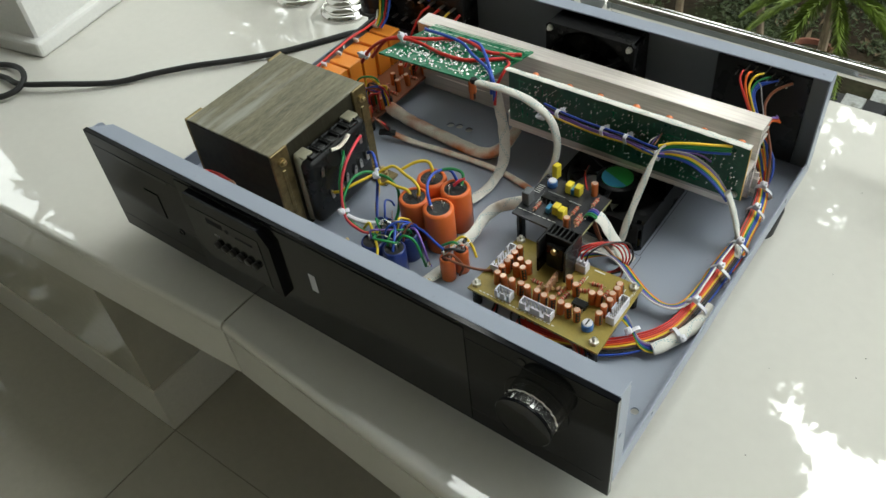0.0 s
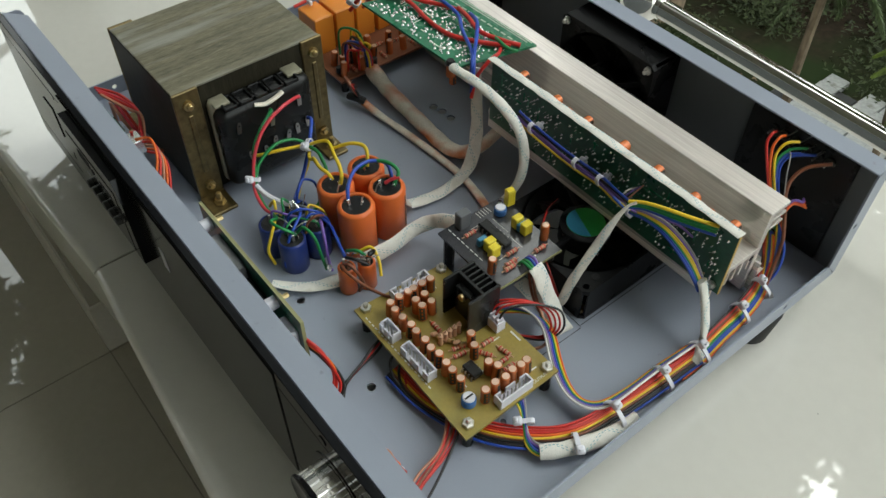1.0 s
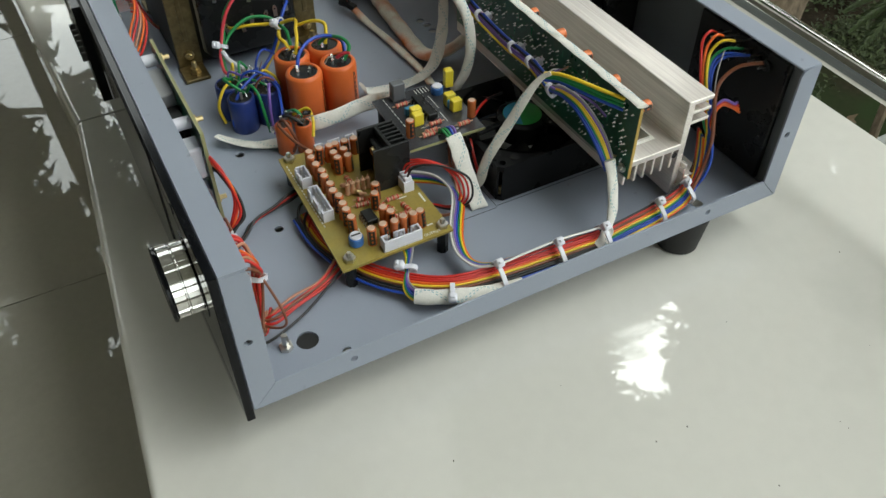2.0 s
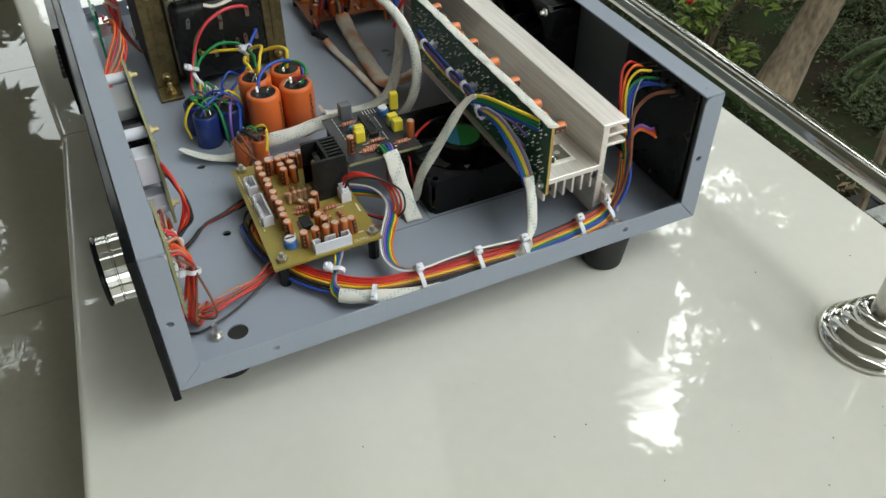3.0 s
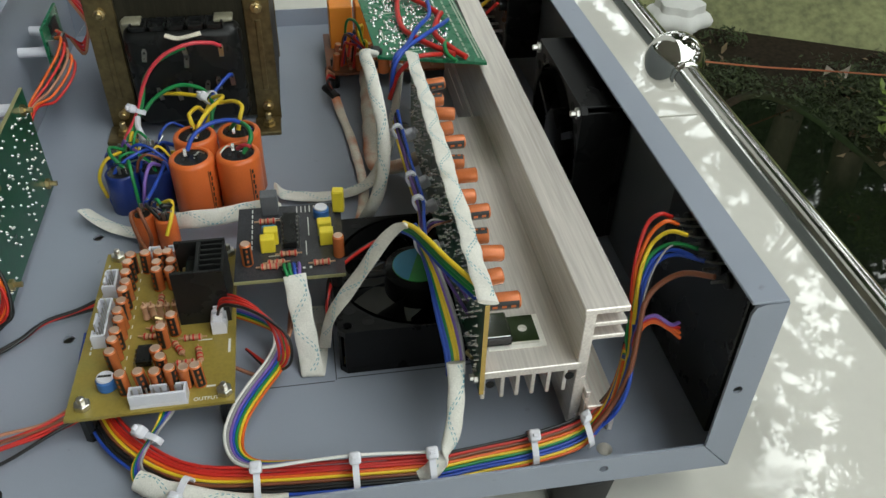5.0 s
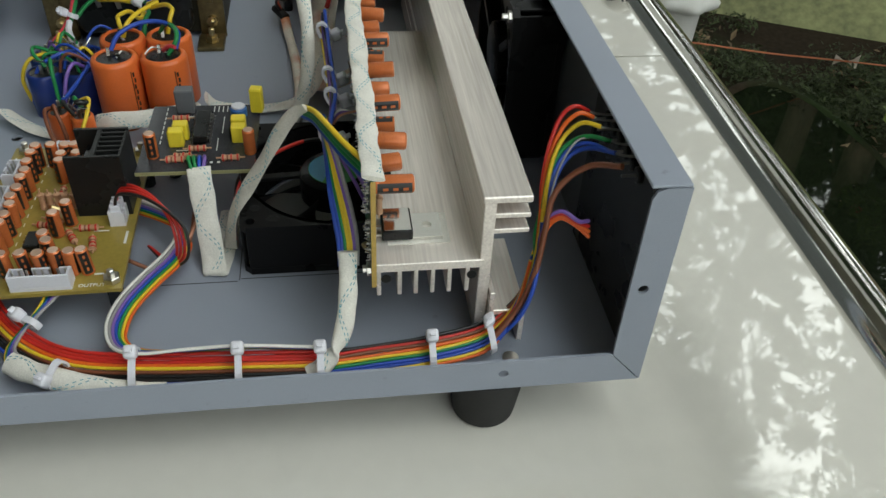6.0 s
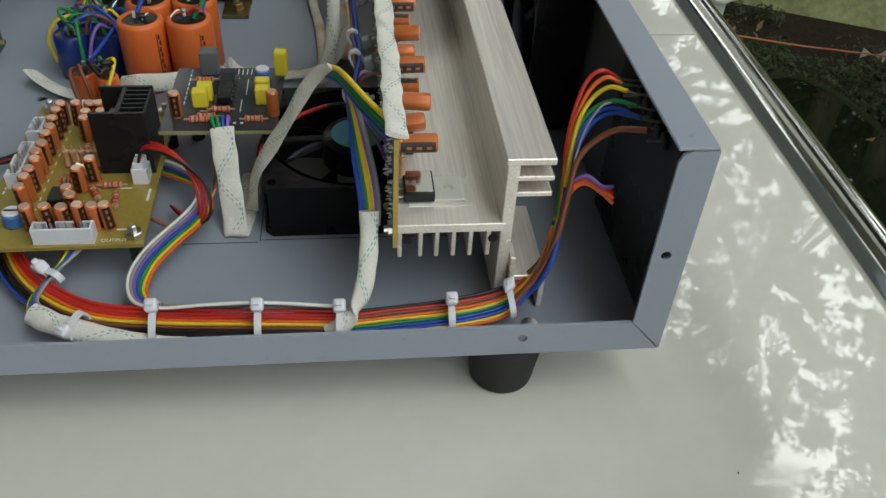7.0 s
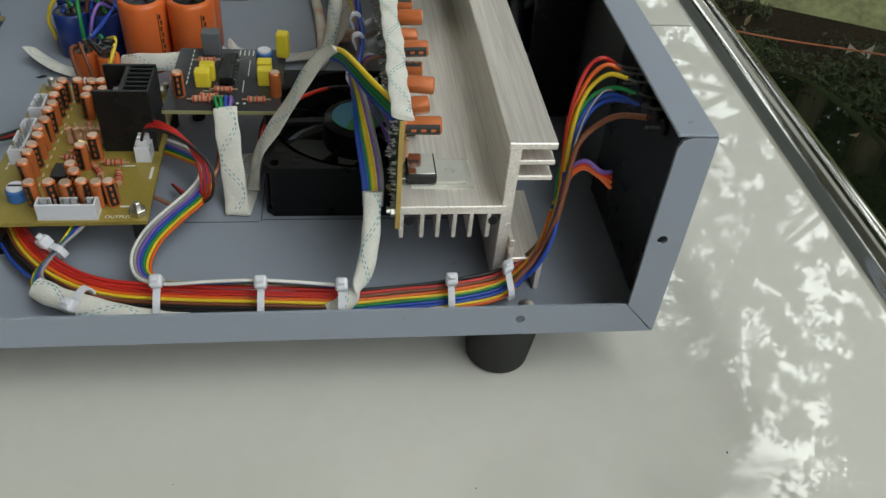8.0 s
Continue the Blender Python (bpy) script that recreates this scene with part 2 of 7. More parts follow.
def lathe(profile, seg=24, m=None, bm=None, ends=True):
    """A turned body: profile rows of (radius, height), about the z axis of m."""
    bm = bm or bmesh.new()
    m = m or Matrix()
    rings = []
    for r, z in profile:
        rings.append([bm.verts.new(m @ Vector((r * math.cos(a), r * math.sin(a), z))) for a in [2 * math.pi * k / seg for k in range(seg)]])
    for a, b in zip(rings, rings[1:]):
        for k in range(seg):
            bm.faces.new((a[k], a[(k + 1) % seg], b[(k + 1) % seg], b[k]))
    if ends:
        bm.faces.new(rings[0][::-1])
        bm.faces.new(rings[-1])
    return bm


def can(x, y, z, r, h, seg=16, bev=None, bm=None, m=None):
    bev = r * 0.12 if bev is None else bev
    return lathe([(r - bev, 0), (r, bev), (r, h - bev), (r - bev, h)], seg, Matrix.Translation((x, y, z)) @ (m or Matrix()), bm)


AXIS = {"x": Matrix.Rotation(radians(90), 4, "Y"), "y": Matrix.Rotation(radians(-90), 4, "X"), "-y": Matrix.Rotation(radians(90), 4, "X"), "z": Matrix()}


def smooth_path(pts, n=6):
    """Catmull-Rom through the points."""
    p = [Vector(q) for q in pts]
    p = [2 * p[0] - p[1]] + p + [2 * p[-1] - p[-2]]
    out = []
    for a, b, c, d in zip(p, p[1:], p[2:], p[3:]):
        for k in range(n):
            t = k / n
            out.append(0.5 * ((2 * b) + (c - a) * t + (2 * a - 5 * b + 4 * c - d) * t * t + (3 * b - a - 3 * c + d) * t ** 3))
    out.append(p[-2])
    return out


def sweep(pts, a, b=None, sides=8, n=6, side=None, bm=None, wob=0.0):
    """A tube (or a flat band, a wide and b thick) along a smooth path. side: the band's width direction, one or a row of them."""
    bm = bm or bmesh.new()
    b = a if b is None else b
    path = smooth_path(pts, n)
    dirs = None
    if side is not None:
        dirs = smooth_path(side, n) if isinstance(side[0], (tuple, list, Vector)) else [Vector(side)] * len(path)
    rings, u = [], None
    for k, p in enumerate(path):
        t = (path[min(k + 1, len(path) - 1)] - path[max(k - 1, 0)]).normalized()
        if dirs:
            u = dirs[k] - t * dirs[k].dot(t)
        elif u is None:
            u = Vector((0, 0, 1)).cross(t) if abs(t.z) < 0.9 else Vector((1, 0, 0)).cross(t)
        else:
            u = u - t * u.dot(t)
        u = u.normalized()
        w = t.cross(u)
        s = 1.0 + wob * noise.noise(p * 0.12)
        rings.append([bm.verts.new(p + u * (a * s * math.cos(q)) + w * (b * s * math.sin(q))) for q in [2 * math.pi * j / sides for j in range(sides)]])
    for r, s in zip(rings, rings[1:]):
        for j in range(sides):
            bm.faces.new((r[j], r[(j + 1) % sides], s[(j + 1) % sides], s[j]))
    bm.faces.new(rings[0][::-1])
    bm.faces.new(rings[-1])
    return bm


def plate(outline, holes, t, m=None, bm=None):
    """A sheet t thick in the xy plane of m, with real holes: rows of (x, y, radius) or of corner points."""
    bm = bm or bmesh.new()
    m = m or Matrix()
    edges, loops = [], [list(outline)]
    for h in holes:
        if len(h) == 3 and not isinstance(h[0], (tuple, list)):
            loops.append([(h[0] + h[2] * math.cos(a), h[1] + h[2] * math.sin(a)) for a in [2 * math.pi * k / 16 for k in range(16)]])
        else:
            loops.append(list(h))
    old = set(bm.faces)
    for lp in loops:
        vs = [bm.verts.new((x, y, 0)) for x, y in lp]
        edges += [bm.edges.new((a, b)) for a, b in zip(vs, vs[1:] + vs[:1])]
    bmesh.ops.triangle_fill(bm, edges=edges, use_beauty=True)
    faces = [f for f in bm.faces if f not in old]
    got = bmesh.ops.extrude_face_region(bm, geom=faces)["geom"]
    up = [v for v in got if isinstance(v, bmesh.types.BMVert)]
    bmesh.ops.translate(bm, vec=(0, 0, t), verts=up)
    new_verts = {v for f in bm.faces if f not in old for v in f.verts}
    bmesh.ops.transform(bm, matrix=m, verts=list(new_verts))
    return bm


def rect(x0, x1, y0, y1):
    return [(x0, y0), (x1, y0), (x1, y1), (x0, y1)]


# ---- the ledge, the porch and its floor ----
ZT = -26.5     # the ledge's top, below the chassis floor
BACK = 458.0


def ledge_slab(name, pts, gap, label):
    """A slab of the ledge: a polished tile with a rounded nose, a shadow gap under it and a plain face."""
    bm = bmesh.new()
    prof = [(BACK, -62), (BACK, -1.5), (BACK - 1.5, 0)] + [(5 - 5 * math.sin(radians(a)), -5 + 5 * math.cos(radians(a))) for a in range(0, 91, 15)]
    prof += [(0, -8), (2.6, -8.4), (2.6, -8.4 - gap), (0.6, -8.8 - gap), (0.6, -62), (30, -62)]
    rings = []
    for x, y in pts:
        rings.append([bm.verts.new((x, (q if k < 3 else y + q), ZT + z)) for k, (q, z) in enumerate(prof)])
    for r, s in zip(rings, rings[1:]):
        for k in range(len(prof)):
            bm.faces.new((r[k], r[(k + 1) % len(prof)], s[(k + 1) % len(prof)], s[k]))
    bm.faces.new(rings[0][::-1])
    bm.faces.new(rings[-1])
    return solid(name, bm, M_TILE, label, "ledge", "structure", smooth=30)


ledge_slab("ledge_1", [(-1600, -118), (-158, -45), (32, -36), (119, -31)], 1.2, "polished cream tiled ledge with a rounded front edge")
ledge_slab("ledge_2", [(121, -31), (340, -48.5), (440, -57), (1700, -165)], 4.0, "polished cream tiled ledge under the open amplifier")
bm = box(118.8, 121.2, -26, BACK - 2, ZT - 61, ZT - 0.8)
solid("ledge_joint", bm, M_GROUT, "dark grout joint across the tiled ledge", "grout", "structure")

FLOOR_Z = -372.0
bm = box(-5000, 5000, -3500, 440, FLOOR_Z - 60, FLOOR_Z - 0.8)
floor_bed = solid("floor", bm, M_GROUT, "porch floor of large beige polished tiles with thin dark joints", "floor", "structure")
for i in range(-5, 5):
    for j in range(-6, 2):
        x, y = i * 600 - 100, j * 600 - 30
        part("tile", box(x + 0.6, x + 599.4, y + 0.6, min(y + 599.4, 438), FLOOR_Z - 12, FLOOR_Z, 0.3), M_TILEF, floor_bed)
bm = box(-2600, -103, -28, 440, FLOOR_Z, ZT - 62.5)
solid("ledge_support", bm, M_TILEF, "beige tiled masonry support under the ledge", "wall", "structure")
bm = box(-2600, -100.5, -30.5, 438, FLOOR_Z, FLOOR_Z + 76, 1)
solid("baseboard", bm, M_DADO, "cream tile skirting at the foot of the support", "skirting", "structure")
bm = box(-2600, 5000, 440, 457, FLOOR_Z - 500, ZT - 62.5)
solid("wall_garden", bm, M_PAINT, "low white wall under the ledge's garden side", "wall", "structure")
# the white pillar that stands on the ledge
PILLAR = Matrix.Translation((-335, 126, 0)) @ Matrix.Rotation(radians(10), 4, "Z")
bm = box(-270, -9, 9, 290, ZT, 2300, 3, m=PILLAR)
solid("pillar", bm, M_PAINT, "white painted pillar standing on the ledge", "pillar", "structure")
bm = box(-279, 0, 0, 299, ZT, ZT + 19, 4, m=PILLAR, seg=2)
solid("trim", bm, M_PAINT, "white plaster foot of the pillar", "trim", "structure")
bm = box(-5000, 5000, -3600, -3500, FLOOR_Z, 2400)
solid("wall_house", bm, M_DADO, "cream house wall behind the porch", "wall", "structure")
bm = box(-5100, -5000, -3600, -1400, FLOOR_Z, 2400)
solid("wall_side", bm, M_PAINT, "white side wall of the porch", "wall", "structure")
bm = box(-2400, 5100, -3600, 520, 2300, 2420)
solid("ceiling", bm, M_CEIL, "white porch ceiling", "ceiling", "structure")
bm = box(5000, 5100, -3600, -300, FLOOR_Z, 2400)
solid("wall_end", bm, M_PAINT, "white end wall of the porch", "wall", "structure")
rnd = random.Random(6)
bm = bmesh.new()
for k in range(60):
    x, y, r = rnd.uniform(440, 760), rnd.uniform(-20, 440), rnd.uniform(0.15, 0.42)
    if x < 470 and y < 330:
        continue
    box(x - r, x + r, y - r * 0.6, y + r * 0.6, ZT, ZT + r * 0.7, 0, bm)
solid("grit", bm, M_SOIL, "tiny dark grains of grit on the polished tiles", "grit", "stuff")

# ---- the stainless rail on the ledge ----
RX, RY, RZ = 211.0, 375.2, 65.0     # the rail's ball
RAIL = Matrix.Translation((RX, RY, RZ)) @ Matrix.Rotation(math.atan(0.0138), 4, "Y")


def rail():
    ob = thing("handrail", "polished stainless steel handrail tube with a ball joint", "handrail", (RX, RY, ZT))
    part("tube", lathe([(7.1, 0), (7.1, 3400)], 36, RAIL @ Matrix.Translation((-1600, 0, 0)) @ AXIS["x"]), M_RAIL, ob, smooth=40)
    bm = bmesh.new()
    bmesh.ops.create_uvsphere(bm, u_segments=32, v_segments=20, radius=17.0)
    bmesh.ops.transform(bm, matrix=RAIL, verts=bm.verts)
    part("ball", bm, M_CHROME, ob, "hollow chromed ball joint", smooth=60)
    for s in (-1, 1):
        m = RAIL @ Matrix.Translation((s * 14.6, 0, 0)) @ Matrix.Rotation(radians(90.0 * s), 4, "Y")
        part("collar", lathe([(7.6, 0), (8.5, 1.0), (8.5, 3.0), (7.6, 4.0)], 32, m), M_CHROME, ob, smooth=40)
    return ob


rail()


def post(x, dy, label):
    """A post with its stepped chrome flange, standing on the ledge and holding the rail."""
    top = RAIL @ Vector((x - RX, 0, 0))
    y = top.y + dy
    ob = thing("rail_post", label, "post", (x, y, ZT), group="rail posts on the ledge")
    prof = [(27, 0), (28.5, 1.0), (28.5, 3), (26.8, 5.5), (24, 6.5), (23.5, 8), (23.8, 9.5), (21.5, 12), (19.2, 13), (18.8, 14.6), (19, 16), (16.8, 18.4),
            (14.8, 19.2), (14.4, 20.8), (14.2, 22.4), (12.8, 24), (7.2, 24.6)]
    part("flange", lathe(prof, 40, Matrix.Translation((x, y, ZT))), M_CHROME, ob, "stepped polished chrome flange", smooth=50)
    part("tube", lathe([(6.6, 20), (6.6, top.z - ZT - 4)], 24, Matrix.Translation((x, y, ZT))), M_STEEL, ob, smooth=40)
    return ob


for px, dy, text in ((542, -6, "steel rail post in a stepped chrome flange"), (-98, -8, "short steel rail post in a chrome flange"), (-170, -8, "steel rail post in a round chrome flange")):
    post(px, dy, text)

# ---- the amplifier's chassis ----
X0, W, D, HT, LIP = -10.0, 430.0, 324.0, 89.5, 13.3
T = 1.2
HOLES = [(403.5, 37, 5.8), (320.3, 52.5, 2.6), (244.8, 54.4, 2.6), (151, 229, 3.2), (159, 231, 3.2), (169, 231, 3.2), (381, 95, 1.6), (419, 52, 2.6), (320, 214, 37.5)]


def chassis():
    ob = thing("amplifier_chassis", "open blue-grey sheet steel amplifier chassis with a black front panel", "chassis", (W / 2, D / 2, ZT))
    part("floor_pan", plate(rect(X0 + 0.5, W - 0.5, 0.5, D - 0.5), HOLES, T, Matrix.Translation((0, 0, -T))), M_COAT, ob)
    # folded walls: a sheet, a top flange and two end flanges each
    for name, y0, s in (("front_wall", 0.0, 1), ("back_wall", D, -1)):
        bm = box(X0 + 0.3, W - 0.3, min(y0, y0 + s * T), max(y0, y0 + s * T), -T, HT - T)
        # the back sheet carries the weaker light there in its colour
        part(name, bm, M_COAT if s > 0 else M_COATSHADE, ob, "" if s > 0 else "blue-grey back wall sheet with its shade put into the colour")
        if s > 0:
            # the front flange is cut slantwise at its far end
            bm = plate([(X0, 0.1), (W, 0.1), (W, 12.0), (W - 0.5, 12.4), (X0 + 14, 12.4)], [], T, Matrix.Translation((0, 0, HT - T)))
        else:
            bm = box(X0, W, y0 - 13.5, y0, HT - T, HT, 0.35)
        part("top_flange", bm, M_COAT, ob, "folded blue-grey flange")
        for x in (X0, W):
            inx = T if x == X0 else -T
            m = Matrix.Translation((x, 0, 0)) @ Matrix(((0, 0, inx / T, 0), (1, 0, 0, 0), (0, 1, 0, 0), (0, 0, 0, 1)))
            a, b = (y0 + 0.3, y0 + s * 12.4)
            hole = (316.5, 45.5, 1.9) if s < 0 else (5.2, 46.0, 1.9)
            r = 4.0
            out = [(a, -T + 0.2), (a, HT - T - 0.2), (b - s * r, HT - T - 0.2), (b - s * r * 0.3, HT - T - 0.2 - r * 0.3), (b, HT - T - 0.2 - r), (b, LIP - 0.25)]
            part("end_flange", plate(out, [hole], T, m), M_COAT, ob)
    for x in (X0, W):
        inx = 1 if x == X0 else -1
        m = Matrix.Translation((x, 0, 0)) @ Matrix(((0, 0, inx, 0), (1, 0, 0, 0), (0, 1, 0, 0), (0, 0, 0, 1)))
        out = [(0.4, -T + 0.1), (D - 0.4, -T + 0.1), (D - 13.0, LIP), (13.0, LIP)]
        part("side_lip", plate(out, [(51.5, 6.6, 1.9), (271.0, 7.0, 1.9)], T, m), M_COAT, ob, "low folded side lip with screw holes")
    for x, y in ((416, 268), (399, 30), (12, 268), (18, 30)):
        part("foot", lathe([(11.5, 0), (12.6, 0.8), (15.5, -T - ZT - 1.0), (15.0, -T - ZT)], 28, Matrix.Translation((x, y, ZT))), M_RUBBER, ob, "tapered black rubber foot", smooth=40)
    return ob


amp = chassis()


def front_panel():
    """The glossy black fascia: its window, media player, switch, sticker and volume knob."""
    x0, x1, z0, z1 = X0 - 1.0, 431.0, -6.6, 90.2
    fp = part("front_panel", box(x0, x1, -4.4, -0.4, z0, z1, 0.4), M_PANEL, amp, "satin black front panel with a smoked window")
    part("display_window", box(91, 336, -5.0, -4.3, z0 + 3, z1 - 3, 0.3), M_WINDOW, fp, "smoked grey display window")
    part("sticker", box(211.5, 217, -5.25, -4.9, 44, 60), M_STICK, fp, "small pale protective sticker")
    part("power_button", box(42, 58, -5.0, -4.3, 32, 56, 0.3), M_PANEL, fp, "black rectangular power switch")
    part("socket", lathe([(3, 0), (3, 0.7), (2.0, 0.7), (2.0, 0.2)], 20, Matrix.Translation((70, -4.4, 24)) @ AXIS["-y"]), M_WINDOW, fp)
    part("logo_bar", box(20, 78, -4.6, -4.35, 75, 78), M_WINDOW, fp)
    for z in (z0 + 14, z1 - 12):
        part("groove", box(x0 + 4, x1 - 4, -4.46, -4.3, z, z + 0.7), M_DARK, fp)
    # media player: a dull face under a raised black bar that runs over its top and down one side
    bm = bmesh.new()
    out = [(102, 74), (104, 84), (176, 84), (184, 72), (184, 24), (174.5, 24), (174.5, 70), (170, 74)]
    plate(out, [], 5.2, Matrix(((1, 0, 0, 0), (0, 0, -1, -4.5), (0, 1, 0, 0), (0, 0, 0, 1))), bm)
    part("bezel", bm, M_PANEL, fp, "raised glossy black surround of the media player")
    pl = part("media_player", box(106.6, 174, -10.0, -4.6, 26.6, 73.6, 0.4), M_WINDOW, fp, "dark grey media player face")
    for k in range(6):
        part("button", lathe([(2.9, 0), (2.9, 2.6), (2.4, 3.0)], 20, Matrix.Translation((127 + k * 7.7, -9.9, 46.5)) @ AXIS["-y"]), M_CAPBLK, pl, smooth=40)
    part("usb_port", box(122, 138, -10.2, -9.9, 65, 70), M_DARK, pl)
    part("card_slot", box(150, 166, -10.2, -9.9, 63.5, 65.5), M_DARK, pl)
    part("audio_jack", lathe([(1.8, 0), (1.8, 0.4)], 16, Matrix.Translation((142, -9.9, 66)) @ AXIS["-y"]), M_DARK, pl)
    part("label_bar", box(126, 131, -10.15, -9.9, 55, 56.2), M_GREYL, pl)
    # volume knob: a chromed barrel cut in two rows of blocks, with a black rim and face
    kx, kz = 383.0, 50.0
    bm, rows = bmesh.new(), []
    for r, q in ((16.9, 0.0), (17.5, 0.6), (17.5, 5.7), (16.9, 6.2), (16.9, 6.6), (17.5, 7.1), (17.5, 11.9), (16.9, 12.6)):
        rows.append([bm.verts.new((kx + (r - 0.55 * (n // 2 % 2)) * math.cos(a), -4.5 - q, kz + (r - 0.55 * (n // 2 % 2)) * math.sin(a))) for n, a in ((n, 2 * math.pi * (n + 0.55 * (n % 2)) / 72) for n in range(72))])
    for a, b in zip(rows, rows[1:]):
        for n in range(72):
            bm.faces.new((a[n], a[(n + 1) % 72], b[(n + 1) % 72], b[n]))
    bm.faces.new(rows[0][::-1])
    bm.faces.new(rows[-1])
    k = part("volume_knob", bm, M_KNOB, fp, "chromed volume knob cut in facets like crystal")
    part("knob_face", lathe([(17.6, 0), (18.3, 0.3), (18.3, 1.5), (17.7, 2.0), (17.0, 1.7), (3, 1.4)], 48, Matrix.Translation((kx, -17.0, kz)) @ AXIS["-y"]), M_PANEL, k, "glossy black rim and face of the knob", 35)
    part("washer", lathe([(21, 0), (21, 0.3), (20.7, 0.4)], 40, Matrix.Translation((kx, -4.45, kz)) @ AXIS["-y"]), M_PANEL, k, "glossy dark ring behind the knob")
    part("remote_eye", lathe([(2.6, 0), (2.6, 0.5)], 16, Matrix.Translation((374, -4.3, 83)) @ AXIS["-y"]), M_WINDOW, fp)


front_panel()
part("corner_screw", lathe([(3.6, 0), (3.6, 2.4), (1.8, 2.6), (1.8, 9.5), (1.5, 10)], 6, Matrix.Translation((403.2, 26, 0))), M_STEEL, amp, "zinc screw and nut by the corner")
part("hole_plug", lathe([(3.2, 0), (3.2, 0.3)], 16, Matrix.Translation((416, 277, 0))), M_STEEL, amp)

# ---- small components that repeat: meshes made once and shared ----
def shared(name, bm, material, smooth=None):
    bmesh.ops.transform(bm, matrix=Matrix.Scale(0.001, 4), verts=bm.verts)
    bmesh.ops.recalc_face_normals(bm, faces=bm.faces)
    if smooth:
        for f in bm.faces:
            f.smooth = True
        for e in bm.edges:
            if len(e.link_faces) == 2 and e.calc_face_angle(0) > radians(smooth):
                e.smooth = False
    me = bpy.data.meshes.new(name)
    bm.to_mesh(me)
    bm.free()
    me.materials.append(material)
    return me


def put(name, me, parent, pos, rot=(0, 0, 0), label="", scale=(1, 1, 1)):
    """One piece on a shared mesh, under a thing (in place, millimetres) or under a part (local)."""
    ob = new(name, me)
    ob.parent = parent
    ob.location = (Vector(pos) - (BASE[parent] if parent in BASE else Vector())) * 0.001
    ob.rotation_euler = [radians(a) for a in rot]
    ob.scale = scale
    if label:
        ob["label"] = label
    return ob


def cap_meshes(r, h, tag, body, top, seg=14):
    b = shared(tag + "_sleeve", lathe([(r - 0.25, 0), (r, 0.3), (r, 1.2), (r * 0.955, 1.5), (r, 1.9), (r, h - 0.5), (r - 0.45, h)], seg), body, 40)
    t = shared(tag + "_top", lathe([(r - 0.5, 0), (r - 0.6, 0.18)], seg), top, 40)
    bm = bmesh.new()
    a0, a1 = radians(-38), radians(38)
    for k in range(4):
        p, q = a0 + (a1 - a0) * k / 4, a0 + (a1 - a0) * (k + 1) / 4
        vs = [bm.verts.new(((r + 0.06) * math.cos(x), (r + 0.06) * math.sin(x), z)) for x, z in ((p, 1.0), (q, 1.0), (q, h - 0.7), (p, h - 0.7))]
        bm.faces.new(vs)
    bmesh.ops.remove_doubles(bm, verts=bm.verts, dist=0.001)
    s = shared(tag + "_stripe", bm, M_CAPBLK)
    bm = bmesh.new()
    for k in range(3):
        z = h * (0.22 + 0.25 * k)
        vs = [bm.verts.new(((r + 0.11) * math.cos(x), (r + 0.11) * math.sin(x), zz)) for x, zz in ((-0.16, z), (0.16, z), (0.16, z + h * 0.13), (-0.16, z + h * 0.13))]
        bm.faces.new(vs)
    d = shared(tag + "_dash", bm, body)
    return b, t, s, d


CAP_S = cap_meshes(2.55, 11.6, "small_cap", M_CAPOR, M_CAPTOP)
CAP_M = cap_meshes(3.3, 12.5, "mid_cap", M_CAPOR, M_CAPTOP)


def cap(parent, pos, kit=CAP_S, turn=0.0, tilt=(0, 0), h=11.6, label=""):
    """An electrolytic capacitor: sleeve, bare top, black stripe with its dashes."""
    o = put("capacitor", kit[0], parent, pos, (tilt[0], tilt[1], turn), label)
    put("top", kit[1], o, (0, 0, h))
    put("stripe", kit[2], o, (0, 0, 0))
    put("printed_mark", kit[3], o, (0, 0, 0))
    return o


NUT = shared("nut", lathe([(3.1, 0), (3.3, 0.3), (3.3, 2.3), (3.0, 2.6), (1.5, 2.7), (1.5, 5.2), (1.1, 5.6)], 6), M_STEEL)
STAND = shared("standoff", lathe([(3.3, 0), (3.3, 16.2)], 8), M_BLACK)
RES = shared("resistor", lathe([(0.35, -6.0), (0.35, -4.0), (1.45, -3.6), (1.45, -2.5), (1.2, -2.1), (1.2, 2.1), (1.45, 2.5), (1.45, 3.6), (0.35, 4.0), (0.35, 6.0)], 10, AXIS["x"]), M_TAN, 50)
BAND = shared("band", lathe([(1.27, -0.35), (1.27, 0.35)], 10, AXIS["x"]), WIRE["brown"])
BANDG = shared("band", lathe([(1.5, -0.35), (1.5, 0.35)], 10, AXIS["x"]), WIRE["red"])
FILM = shared("film_capacitor", box(-3.2, 3.2, -2.4, 2.4, 0, 8.0, 0.5), M_YEL)
FILMC = shared("film_capacitor", box(-3.2, 3.2, -1.6, 1.6, 0, 5.2, 0.5), M_CYAN)
PIN = shared("pin", box(-0.32, 0.32, -0.32, 0.32, 0, 6.5), M_STEEL)
JOINT = shared("solder_joint", lathe([(0.9, 0), (0.6, 0.35), (0.25, 0.8)], 8), M_SOLDER, 60)


def resistor(parent, pos, turn=0.0):
    o = put("resistor", RES, parent, pos, (0, 0, turn))
    for k, me in ((-3.0, BANDG), (-1.2, BAND), (0.4, BANDG), (3.0, BANDG)):
        put("band", me, o, (k, 0, 0))
    return o


